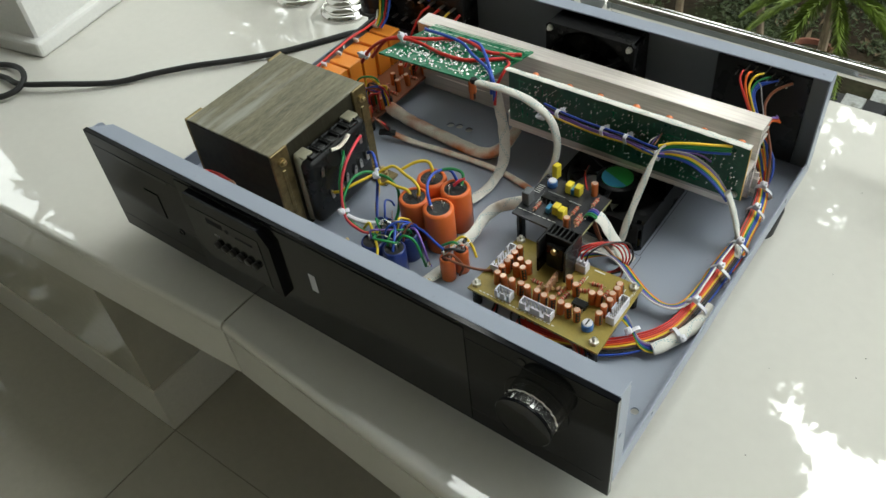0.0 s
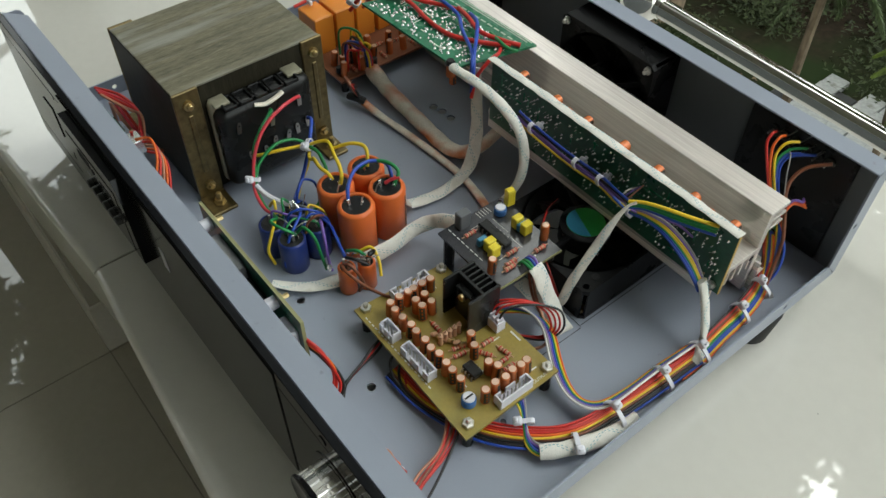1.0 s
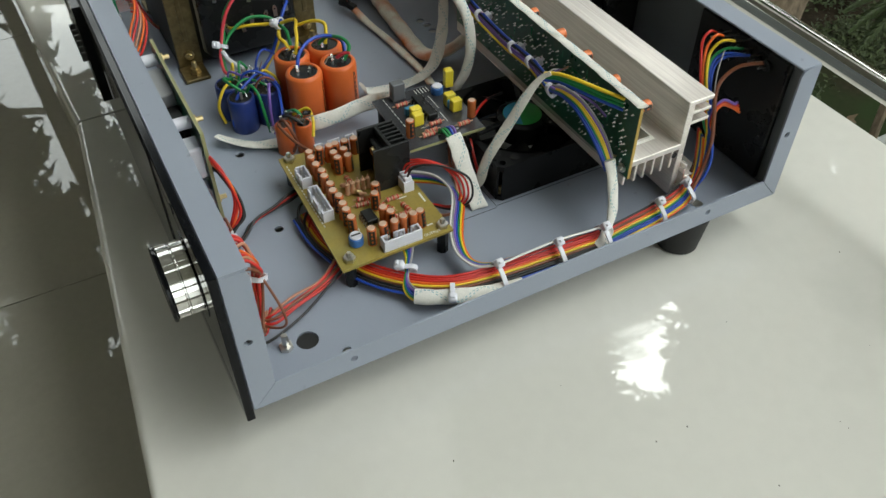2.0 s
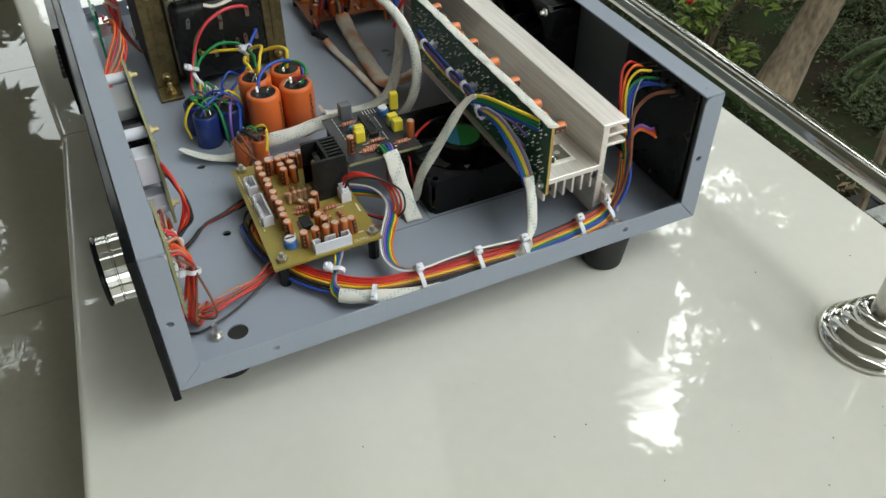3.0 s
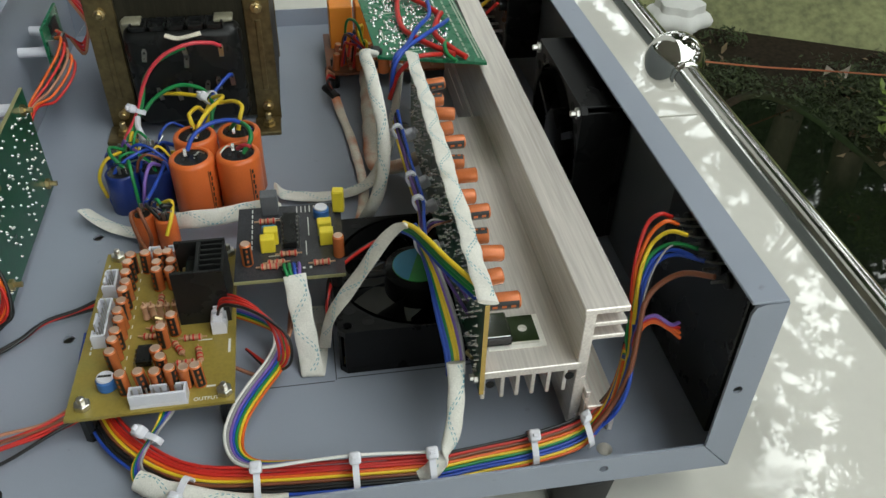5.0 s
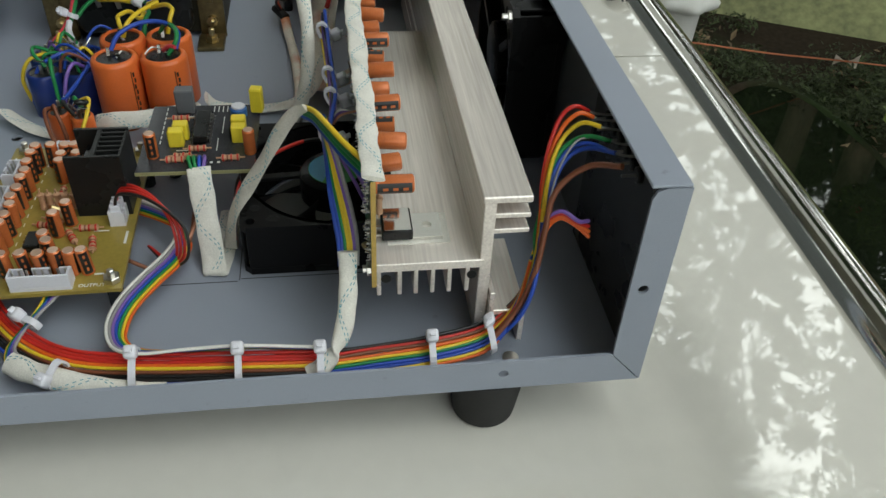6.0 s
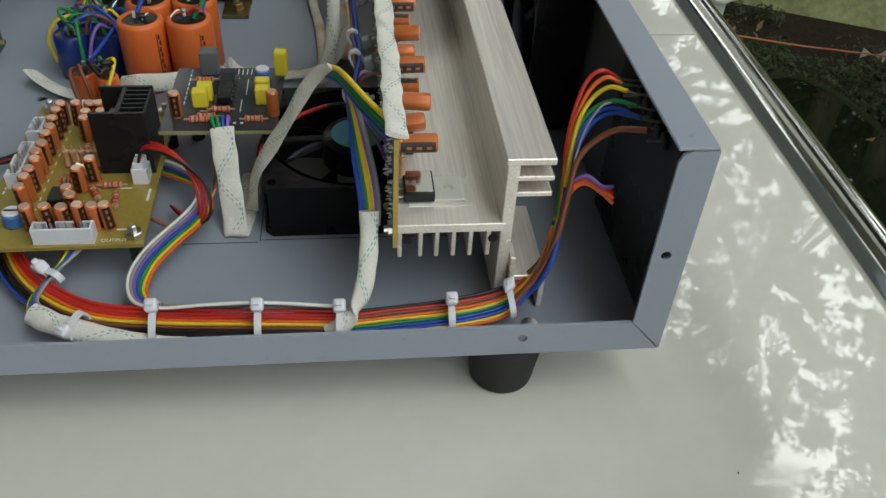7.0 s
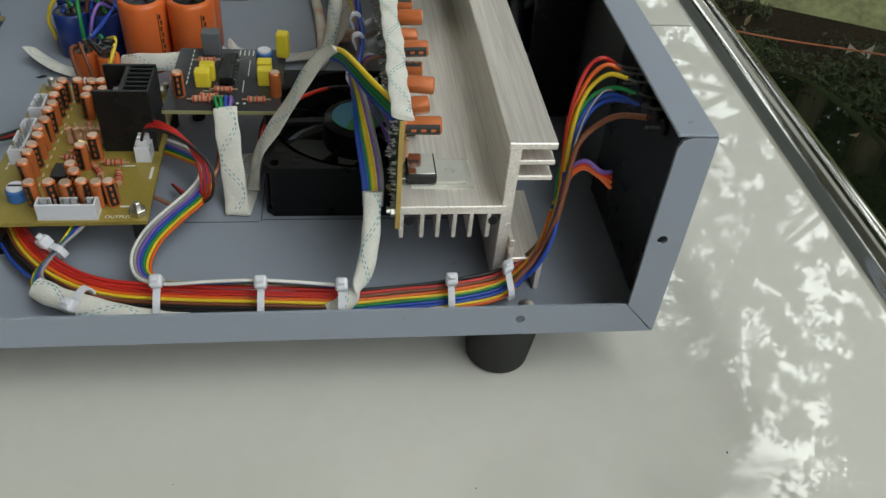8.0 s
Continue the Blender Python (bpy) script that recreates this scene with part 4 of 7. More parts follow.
def power_board():
    ob = thing("power_amp_board", "long dark green circuit board standing beside the heat sink", "circuit board", (312, 225, 26))
    y = 224.6
    part("substrate", box(217, 408.5, y, y + 1.6, 34.2, 81, 0.1), M_PCBDG, ob, "dark green solder side")
    part("board_edge", box(408.5, 408.9, y - 0.05, y + 1.65, 34.2, 80), M_PCBA, ob, "amber cut edge of the board")
    rnd = random.Random(21)
    bm = bmesh.new()
    for k in range(430):
        x, z = rnd.uniform(221, 405), rnd.uniform(37, 76)
        if rnd.random() < 0.75:
            x, z = round(x / 2.54) * 2.54, round(z / 2.54) * 2.54
        s = rnd.uniform(0.5, 1.0)
        lathe([(0.85 * s, 0), (0.6 * s, 0.4), (0.3 * s, 0.9 + rnd.random())], 6, Matrix.Translation((x, y, z)) @ AXIS["-y"], bm)
    part("solder_joints", bm, M_SOLDER, ob, "many small bright solder joints", 60)["kind"] = "stuff"
    bm = bmesh.new()
    for k in range(46):
        x, z, a = rnd.uniform(223, 400), rnd.uniform(37, 75), rnd.choice((4, 7, 11))
        if k % 2:
            box(x, x + a, y - 0.15, y + 0.02, z, z + 1.0, bm=bm)
        else:
            box(x, x + 1.0, y - 0.15, y + 0.02, z, min(z + a, 77), bm=bm)
    part("copper_track", bm, M_PCBG, ob)["kind"] = "stuff"
    part("fuse_lead", sweep([(392, y - 1, 41), (394, y - 2.2, 42), (398, y - 1, 43)], 0.7), M_BRASS, ob)
    part("board_screw", lathe([(2.6, 0), (2.6, 1.5), (1.4, 1.7), (1.4, 3)], 8, Matrix.Translation((404, y, 39)) @ AXIS["-y"]), M_STEEL, ob)
    for k, (x, z) in enumerate(((398, 71.5), (384.5, 70.5), (370.5, 72), (357.5, 70), (345, 72), (331, 70.5), (318, 72), (304, 71), (290, 72), (276, 70.5), (262, 72), (248, 71), (234, 71.5))):
        o = put("capacitor", CAP_M[0], ob, (x, y + 1.6, z), (-90 + 4 * math.sin(k * 2.3), 0, 5 * math.sin(k * 1.7)), "copper-coloured capacitor lying over the heat sink", scale=(1, 1, 1.1 if k % 2 == 0 else 0.85))
        put("top", CAP_M[1], o, (0, 0, 12.5))
        put("stripe", CAP_M[2], o, (0, 0, 0), (0, 0, 90 * k))
        put("printed_mark", CAP_M[3], o, (0, 0, 0), (0, 0, 90 * k))
        if k % 2 == 0:
            put("film_capacitor", FILMC, ob, (x - 6, y + 1.6, z - 4), (-90, 0, 0), scale=(0.9, 1.2, 1.1))
        if k % 3 == 1:
            put("resistor", RES, ob, (x + 5, y + 4.0, z - 14), (0, 90, 0))
    return ob


power_board()


def supply_board():
    """The bright green board that lies solder side up over the end of the heat sink."""
    ob = thing("supply_board", "bright green circuit board lying solder side up over the heat sink", "circuit board", (157, 234, 70))
    out = [(101.5, 204.5), (199.5, 209), (213.5, 266.5), (118, 263)]
    z = 72.4
    part("substrate", plate(out, [], 1.6, Matrix.Translation((0, 0, z - 1.6))), M_PCBG, ob, "glossy green solder side")
    rnd = random.Random(33)

    def at(u, v):
        a, b, c, d = (Vector((*p, 0)) for p in out)
        return a.lerp(b, u).lerp(d.lerp(c, u), v)

    bm = bmesh.new()
    for k in range(300):
        u, v = rnd.uniform(0.03, 0.97), rnd.uniform(0.05, 0.78)
        p = at(u, v)
        s = rnd.uniform(0.7, 1.5)
        lathe([(0.95 * s, 0), (0.7 * s, 0.5), (0.2, 1.0)], 6, Matrix.Translation((p.x, p.y, z)), bm)
    part("solder_joints", bm, M_SOLDER, ob, "many bright solder joints", 60)["kind"] = "stuff"
    rows = []
    for k in range(14):
        p, q = at(0.03 + 0.068 * k, 0.86), at(0.03 + 0.068 * k, 0.95)
        rows += [(p.x, p.y, 4.6, 1.1, 2), (q.x, q.y, 6.4, 0.9, 2)]
    for k in range(26):
        p = at(rnd.uniform(0.05, 0.95), rnd.uniform(0.1, 0.8))
        rows.append((p.x, p.y, rnd.uniform(4, 11), 0.9, rnd.choice((2, 92))))
    p = at(0.5, 0.98)
    rows.append((p.x, p.y, 90, 0.8, 2))
    bars(ob, "tinned_tracks", rows, z, M_TRACK)
    cap(ob, (185, 219, 58), tilt=(180, 0), label="orange capacitor hanging under the board")
    o = put("capacitor", CAP_M[0], ob, (190, 213, 70.8), (180, 0, 0))
    o = put("capacitor", CAP_M[0], ob, (135, 222, 70.8), (180, 0, 0))
    part("rest", box(120, 208, 263.6, 266, 68.2, 70.8), M_BLACK, ob)
    return ob


supply_board()


# ---- relay board ----
def relay_board():
    ob = thing("relay_board", "orange phenolic board with a row of orange relays", "circuit board", (80, 232, 0))
    part("substrate", box(34, 98, 184, 293, 10, 11.6), M_PCBO, ob, "orange phenolic circuit board")
    for x, y in ((38, 189), (94, 189), (38, 288), (94, 288)):
        put("standoff", STAND, ob, (x, y, 0), scale=(0.9, 0.9, 10 / 16.2))
    for y in (188.5, 207, 225.5, 245, 263.5):
        part("relay", box(36, 60, y, y + 16.4, 11.6, 42.5, 0.7), M_RELAY, ob, "orange plastic relay")
    rnd = random.Random(8)
    for x, y in ((76, 192), (84, 196), (92, 190), (78, 214), (88, 220), (94, 206), (75, 224), (80, 240), (92, 246), (90, 234), (86, 262), (94, 268), (76, 256), (84, 206)):
        cap(ob, (x, y, 11.6), tilt=(rnd.uniform(-6, 6), rnd.uniform(-6, 6)), turn=rnd.uniform(0, 360))
    for x, y, a in ((90, 200, 0), (80, 204, 90), (90, 228, 0), (76, 232, 90), (90, 256, 0), (80, 250, 90), (88, 212, 20)):
        resistor(ob, (x, y, 12.8), a)
    for x, y in ((88, 189), (95, 216), (90, 274)):
        part("transistor", can(x, y, 13, 2.4, 5, 12), M_BLACK, ob)
    header(ob, 84, 282, 11.6, 12, 0, 4)
    return ob


relay_board()


# ---- fans ----
def fan(m, size, deep, label, base):
    """A square box fan: frame with corner bosses and round opening, hub on struts, seven blades."""
    ob = thing("cooling_fan", label, "fan", base)
    h = size / 2
    hole = [((h - 2.2) * math.cos(a), (h - 2.2) * math.sin(a)) for a in [2 * math.pi * k / 40 for k in range(40)]]
    cs = [(s * (h - 4.3), t * (h - 4.3), 2.1) for s in (-1, 1) for t in (-1, 1)]
    sq = [(-h + 3, -h), (h - 3, -h), (h, -h + 3), (h, h - 3), (h - 3, h), (-h + 3, h), (-h, h - 3), (-h, -h + 3)]
    bm = plate(sq, [hole] + cs, 3.2, m @ Matrix.Translation((0, 0, deep - 3.2)))
    plate(sq, [hole] + cs, 3.2, m, bm)
    fr = part("frame", bm, M_FAN, ob, "black plastic fan frame")
    ring = bmesh.new()
    lathe([(h - 2.2, 0), (h - 0.6, 0), (h - 0.6, deep), (h - 2.2, deep), (h - 2.2, 0)], 44, m, ring, ends=False)
    part("duct", ring, M_FAN, ob, smooth=40)
    for a in range(4):
        q = m @ Matrix.Rotation(radians(90 * a), 4, "Z")
        bm = box(h - 1.4, h - 0.1, -h + 2.4, h - 2.4, 3.0, deep - 3.0, 0.3, m=q)
        part("side", bm, M_FAN, ob)
        # moulded pockets beside the corner bosses
        for t in (-1, 1):
            m2 = q @ Matrix.Translation((h - 6.0, t * (h - 13.5), deep))
            part("pocket", lathe([(2.6, 0.02), (2.6, 0.22), (1.7, 0.24), (1.7, 0.06)], 16, m2), M_DARK, fr)
    hub = part("hub", lathe([(h * 0.40, deep - 13), (h * 0.40, deep - 1.2), (h * 0.37, deep - 0.4)], 32, m), M_FAN, ob, smooth=40)
    for k in range(3):
        q = m @ Matrix.Rotation(radians(120 * k + 35), 4, "Z")
        part("strut", box(h * 0.3, h - 1.5, -1.8, 1.8, deep - 2.6, deep - 0.8, 0.2, m=q), M_FAN, ob)
    for k in range(7):
        a = 2 * math.pi * k / 7
        bm = bmesh.new()
        grid = []
        for i in range(5):
            r = h * (0.38 + 0.54 * i / 4)
            row = []
            for j in range(5):
                w = -0.36 + 0.72 * j / 4
                row.append(bm.verts.new(m @ Vector((r * math.cos(a + w + 0.08 * i), r * math.sin(a + w + 0.08 * i), 5 + (deep - 10) * (j / 4) * 0.9))))
            grid.append(row)
        for i in range(4):
            for j in range(4):
                bm.faces.new((grid[i][j], grid[i + 1][j], grid[i + 1][j + 1], grid[i][j + 1]))
        bmesh.ops.solidify(bm, geom=bm.faces[:], thickness=0.9)
        part("blade", bm, M_FAN, ob, smooth=50)
    return ob, hub


f1, hub1 = fan(Matrix.Translation((320, 214, 0.4)), 80, 25, "black cooling fan lying flat on the chassis floor", (320, 214, 0))
part("label_green", lathe([(12.0, 25.0), (12.0, 25.25)], 32, Matrix.Translation((320, 214, 0.3))), M_STICKG, hub1, "round green and blue maker's label")
bm = bmesh.new()
vs = [bm.verts.new((320 + 11.8 * math.cos(a), 214 + 11.8 * math.sin(a), 25.65)) for a in [radians(170 + 10 * k) for k in range(17)]]
bm.faces.new(vs)
part("label_blue", bm, M_STICKB, hub1)
for sx, sy in ((-1, -1), (1, -1), (1, 1), (-1, 1)):
    part("fan_screw", lathe([(2.8, 0), (2.8, 1.6), (1.5, 1.8), (1.5, 4.2)], 6, Matrix.Translation((320 + sx * 35.7, 214 + sy * 35.7, 3.8))), M_BRASS, f1)
bm = bmesh.new()
for x0, x1, y0, y1 in ((361.6, 362.0, 172.5, 256), (300, 362.6, 171.6, 172.0), (363, 363.4, 140, 171)):
    box(x0, x1, y0, y1, 0.02, 0.1, bm=bm)
part("pencil_line", bm, M_CAPBLK, amp, "thin dark pencil line marked on the floor pan")
f2, hub2 = fan(Matrix.Translation((247.5, 321.0, 43)) @ Matrix.Rotation(radians(90), 4, "X"), 80, 25, "black exhaust fan on the inside of the back wall", (247.5, 321, 3))
for sx, sy in ((-1, -1), (1, -1), (1, 1), (-1, 1)):
    part("fan_screw", lathe([(2.8, 0), (2.8, 1.6), (1.5, 1.8), (1.5, 4.2)], 6, Matrix.Translation((247.5 + sx * 35.7, 296, 43 + sy * 35.7)) @ AXIS["-y"]), M_STEEL, f2)


# ---- on the back wall: input plate, speaker terminals, mains inlet ----
def terminal_plate():
    ob = thing("terminal_plate", "black terminal plate with soldered pins on the back wall", "terminal plate", (380, 321, 3))
    part("plate", box(345, 416, 319.4, 322.6, 3, 81, 0.5), M_BLACK, ob)
    for k in range(6):
        x = 363 + 7.6 * k
        for z in (73,):
            so = part("socket", lathe([(3.2, 0), (3.2, 1.4), (2.4, 1.8)], 16, Matrix.Translation((x, 319.4, z)) @ AXIS["-y"]), M_BLACK, ob)
            part("pin", lathe([(0.6, 0), (0.6, 5.5)], 8, Matrix.Translation((x, 317.8, z)) @ AXIS["-y"]), M_STEEL, so)
    return ob


terminal_plate()


def speaker_block():
    ob = thing("speaker_terminal", "black speaker terminal block with tinned tags on the back wall", "terminal block", (60, 320, 20))
    part("block", box(22, 120, 300, 322.6, 26, 84, 1.0), M_BLACK, ob)
    for k in range(8):
        for z in (42, 66):
            x = 30 + 11.5 * k
            part("tag", box(x - 1.4, x + 1.4, 292.5, 300, z, z + 0.7), M_STEEL, ob)
            part("post", lathe([(3.6, 0), (3.6, 3.5)], 14, Matrix.Translation((x, 300, z - 6)) @ AXIS["-y"]), M_BLACK, ob)
    return ob


speaker_block()
m_ob = thing("mains_inlet", "black cylindrical cable clamp at the back corner", "cable clamp", (12, 300, 30))
part("body", lathe([(9, 0), (11, 2), (11, 38), (9, 40)], 24, Matrix.Translation((28, 282, 52))), M_BLACK, m_ob, smooth=40)
part("clamp_foot", box(14, 36, 276, 300, 46, 52, 0.6), M_BLACK, m_ob)
part("clamp_post", box(20, 30, 281, 291, 0.2, 46, 0.4), M_BLACK, m_ob)


# ---- boards behind the front panel ----
def display_board():
    ob = thing("display_board", "green-edged display board standing behind the front panel", "circuit board", (255, 26, 8))
    part("substrate", box(203, 306.5, 25.0, 26.6, 8, 67.5), M_PCBDG, ob)
    part("board_edge", box(202.9, 306.6, 24.9, 26.7, 67.5, 67.9), M_PCBE, ob)
    part("edge_side", box(306.5, 306.9, 24.9, 26.7, 8, 67.5), M_PCBE, ob)
    for x, z in ((214, 61), (282, 60), (214, 16), (297, 16)):
        o = part("spacer", lathe([(3.6, 0), (3.6, 23)], 16, Matrix.Translation((x, 25, z)) @ AXIS["-y"]), M_WHITE, ob, "white nylon spacer", 40)
        part("nut", lathe([(2.8, 0), (2.8, 2.0), (1.4, 2.2), (1.4, 5.5)], 6, Matrix.Translation((x, 26.6, z)) @ AXIS["y"]), M_BRASS, o)
    dm = part("display_module", box(222, 252, 11, 24.8, 28, 60, 0.6), M_GREYL, ob, "silvery ribbed shield of the display")
    for k in range(9):
        part("rib", box(222, 252, 10.4, 11.2, 30 + 3.2 * k, 31.4 + 3.2 * k), M_GREYL, dm)
    part("driver_block", box(254, 274, 12, 24.8, 26, 54, 0.8), M_BLACK, ob)
    part("ribbon_socket", box(289, 302, 13, 25, 36, 56, 0.8), M_WHITE, ob, "white wire connector")
    part("ribbon_socket", box(290, 300, 12, 25, 12, 26, 0.8), M_WHITE, ob, "white wire connector")
    part("toroid", lathe([(5, 0), (6, 1), (6, 6), (5, 7)], 20, Matrix.Translation((278, 25, 30)) @ AXIS["-y"]), M_ORANGE, ob, smooth=40)
    rnd = random.Random(12)
    bm = bmesh.new()
    for k in range(110):
        x, z = rnd.uniform(206, 304), rnd.uniform(12, 65)
        lathe([(0.8, 0), (0.3, 0.9)], 6, Matrix.Translation((x, 26.6, z)) @ AXIS["y"], bm)
    part("solder_joints", bm, M_SOLDER, ob, "", 60)["kind"] = "stuff"
    return ob


display_board()


def player_board():
    ob = thing("player_board", "small green media player board behind the front panel", "circuit board", (92, 20, 30))
    part("substrate", box(84, 123, 18, 19.6, 30, 64), M_PCBG, ob)
    for x in (88, 119):
        part("spacer", lathe([(3, 0), (3, 16.6)], 14, Matrix.Translation((x, 18, 48)) @ AXIS["-y"]), M_WHITE, ob)
    part("chip", box(96, 110, 19.6, 21.4, 50, 61, 0.2), M_BLACK, ob)
    part("socket", box(110, 121, 19.6, 28, 46, 56, 0.4), M_SOLDER, ob)
    for k in range(8):
        part("contact", box(98 + 1.5 * k, 98.8 + 1.5 * k, 19.6, 21.0, 46, 49), M_SOLDER, ob)
    for k in range(6):
        part("chip_part", box(87 + 6 * k, 90 + 6 * k, 19.6, 20.8, 34 + 7 * (k % 4), 36.5 + 7 * (k % 4)), M_SILK if k % 3 else M_BLACK, ob)
    return ob


player_board()


def pot_board():
    ob = thing("volume_board", "small upright volume control board behind the knob", "circuit board", (383, 17, 18))
    part("substrate", box(364, 399, 13.6, 15.2, 20, 70), M_PCBE, ob, "amber edged board")
    part("potentiometer", lathe([(8.5, 0), (8.5, 9), (3.5, 9.4), (3.5, 12.6)], 24, Matrix.Translation((383, 13.6, 50)) @ AXIS["-y"]), M_STEEL, ob, smooth=40)
    part("pin_socket", box(380, 392, 15.2, 17.2, 44, 49, 0.4), M_WHITE, ob)
    bm = bmesh.new()
    rnd = random.Random(5)
    for k in range(40):
        lathe([(0.8, 0), (0.3, 0.9)], 6, Matrix.Translation((rnd.uniform(366, 397), 15.2, rnd.uniform(22, 68))) @ AXIS["y"], bm)
    part("solder_joints", bm, M_SOLDER, ob, "", 60)["kind"] = "stuff"
    return ob


pot_board()

# ---- wiring ----
def wire(parent, colour, pts, r=0.75, n=6, label=""):
    return part("wire", sweep(pts, r, sides=7, n=n), WIRE[colour], parent, label, 80)


def ribbon(parent, colours, keys, pitch=1.35, r=0.66, wob=0.4, seed=1):
    """Wires side by side: keys are (point, direction across) along the way."""
    rnd = random.Random(seed)
    for k, c in enumerate(colours):
        u = (k - (len(colours) - 1) / 2) * pitch
        pts = [Vector(p) + Vector(d).normalized() * u + Vector((rnd.uniform(-1, 1), rnd.uniform(-1, 1), rnd.uniform(-0.3, 1))) * wob for p, d in keys]
        wire(parent, c, pts, r, 5)


def band(name, pts, a, b, side, label, material=None, base=None, tracer=True, n=7, wob=0.12):
    """A flattened woven sleeve with a coloured tracer thread."""
    ob = thing(name, label, "sleeve", base or pts[len(pts) // 2], group="woven sleeves")
    part("weave", sweep(pts, a, b, sides=16, n=n, side=side, wob=wob), material or M_SLEEVE, ob, smooth=70)
    if tracer:
        path = smooth_path(pts, n)
        dirs = smooth_path(side, n) if isinstance(side[0], (tuple, list, Vector)) else [Vector(side)] * len(path)
        ds, run = [0.0], 0.0
        for p, q in zip(path, path[1:]):
            run += (q - p).length
            ds.append(run)
        for sh in (0.0, 2.2):
            step, k = 2.1, 0
            bm = bmesh.new()
            s = 1.0
            while s + 1.3 < run:
                i = max(j for j in range(len(ds)) if ds[j] <= s)
                i = min(i, len(path) - 2)
                t = (path[i + 1] - path[i]).normalized()
                u = (dirs[i] - t * dirs[i].dot(t)).normalized()
                w = t.cross(u)
                if w.z < 0 or (abs(w.z) < 0.2 and w.x < 0):
                    w = -w
                p = path[i].lerp(path[i + 1], (s - ds[i]) / max(1e-6, ds[i + 1] - ds[i]))
                ph = math.sin((s + sh) * 0.21)
                q = p + u * (a * 0.8 * ph) + w * (b * math.sqrt(max(0.05, 1 - (0.8 * ph) ** 2)) * (1 + wob * noise.noise(p * 0.12)) + 0.06)
                g = (t + u * (a * 0.8 * 0.21 * math.cos((s + sh) * 0.21))).normalized()
                h = w.cross(g).normalized() * 0.17
                vs = [bm.verts.new(v) for v in (q - g * 0.65 - h, q + g * 0.65 - h, q + g * 0.65 + h, q - g * 0.65 + h)]
                bm.faces.new(vs)
                s += step
            if len(bm.faces):
                part("tracer", bm, M_TRACE, ob, "dashed teal tracer thread")
            else:
                bm.free()
    return ob


def cable_tie(p, along, across, w, h, label="white nylon cable tie round the wiring", tail=7.0):
    """A tie: a flat loop round a bundle, its square head and cut tail."""
    ob = thing("cable_tie", label, "cable tie", p, group="white cable ties")
    t, u = Vector(along).normalized(), Vector(across).normalized()
    v = t.cross(u).normalized()
    if v.z < 0:
        v = -v
    p = Vector(p)
    ring = []
    bm = bmesh.new()
    for k in range(20):
        a = 2 * math.pi * k / 20
        c, s = math.cos(a), math.sin(a)
        e = Vector((abs(c) ** 0.7 * (1 if c > 0 else -1), abs(s) ** 0.7 * (1 if s > 0 else -1)))
        q = p + u * (e.x * w) + v * (e.y * h)
        o = p + u * (e.x * (w + 0.9)) + v * (e.y * (h + 0.9))
        ring.append([bm.verts.new(x) for x in (q - t * 1.25, q + t * 1.25, o + t * 1.25, o - t * 1.25)])
    for a, b in zip(ring, ring[1:] + ring[:1]):
        for k in range(4):
            bm.faces.new((a[k], a[(k + 1) % 4], b[(k + 1) % 4], b[k]))
    part("strap", bm, M_WHITE, ob)
    m = Matrix((( *(u), 0), (*(t), 0), (*(v), 0), (0, 0, 0, 1))).transposed()
    m = Matrix.Translation(p - u * (w * 0.75) + v * (h + 1.2)) @ m
    part("head", box(-2.4, 2.4, -2.3, 2.3, -1.2, 3.4, 1.1, m=m, seg=3), M_WHITE, ob, smooth=60)
    if tail:
        part("tail", box(-0.5, 0.6, -1.1, 1.1, 2.6, 2.6 + tail * 0.35, 0.15, m=m), M_WHITE, ob)
    return ob


# main harness along the open side, from under the amber board to the back wall
h_ob = thing("wire_harness", "rainbow ribbon wires bundled along the chassis side", "wiring", (417, 180, 1))
U = (-0.82, 0.0, 0.57)
ribbon(h_ob, ["blue", "black", "black", "brown", "yellow", "orange", "red", "red", "red"],
       [((322, 66, 6), (0, 1, 0.3)), ((350, 68, 6), (0, 1, 0.3)), ((380, 79, 7), (-0.6, 0.7, 0.4)), ((401, 97, 8), (-0.75, 0.5, 0.5)), ((413, 118, 8), U), ((417, 145, 8), U),
        ((419, 175, 8), U), ((420, 205, 7), U)], pitch=1.3, r=0.74, wob=0.3, seed=2)
ribbon(h_ob, ["orange", "yellow", "blue", "blue", "green", "yellow", "orange", "brown", "red", "black"],
       [((420, 188, 6), U), ((420, 206, 6), U), ((418, 226, 6), U), ((416.5, 246, 7), U), ((413, 266, 9), U), ((408, 277, 16), (-0.8, 0.3, 0.4)), ((402, 283, 26), (-0.9, 0.4, 0)), ((397, 286, 36), (-0.9, 0.4, 0))], pitch=1.2, r=0.70, wob=0.3, seed=3)
LOW = [(414, 271, 10), (409, 280, 21), (404, 285, 34)]
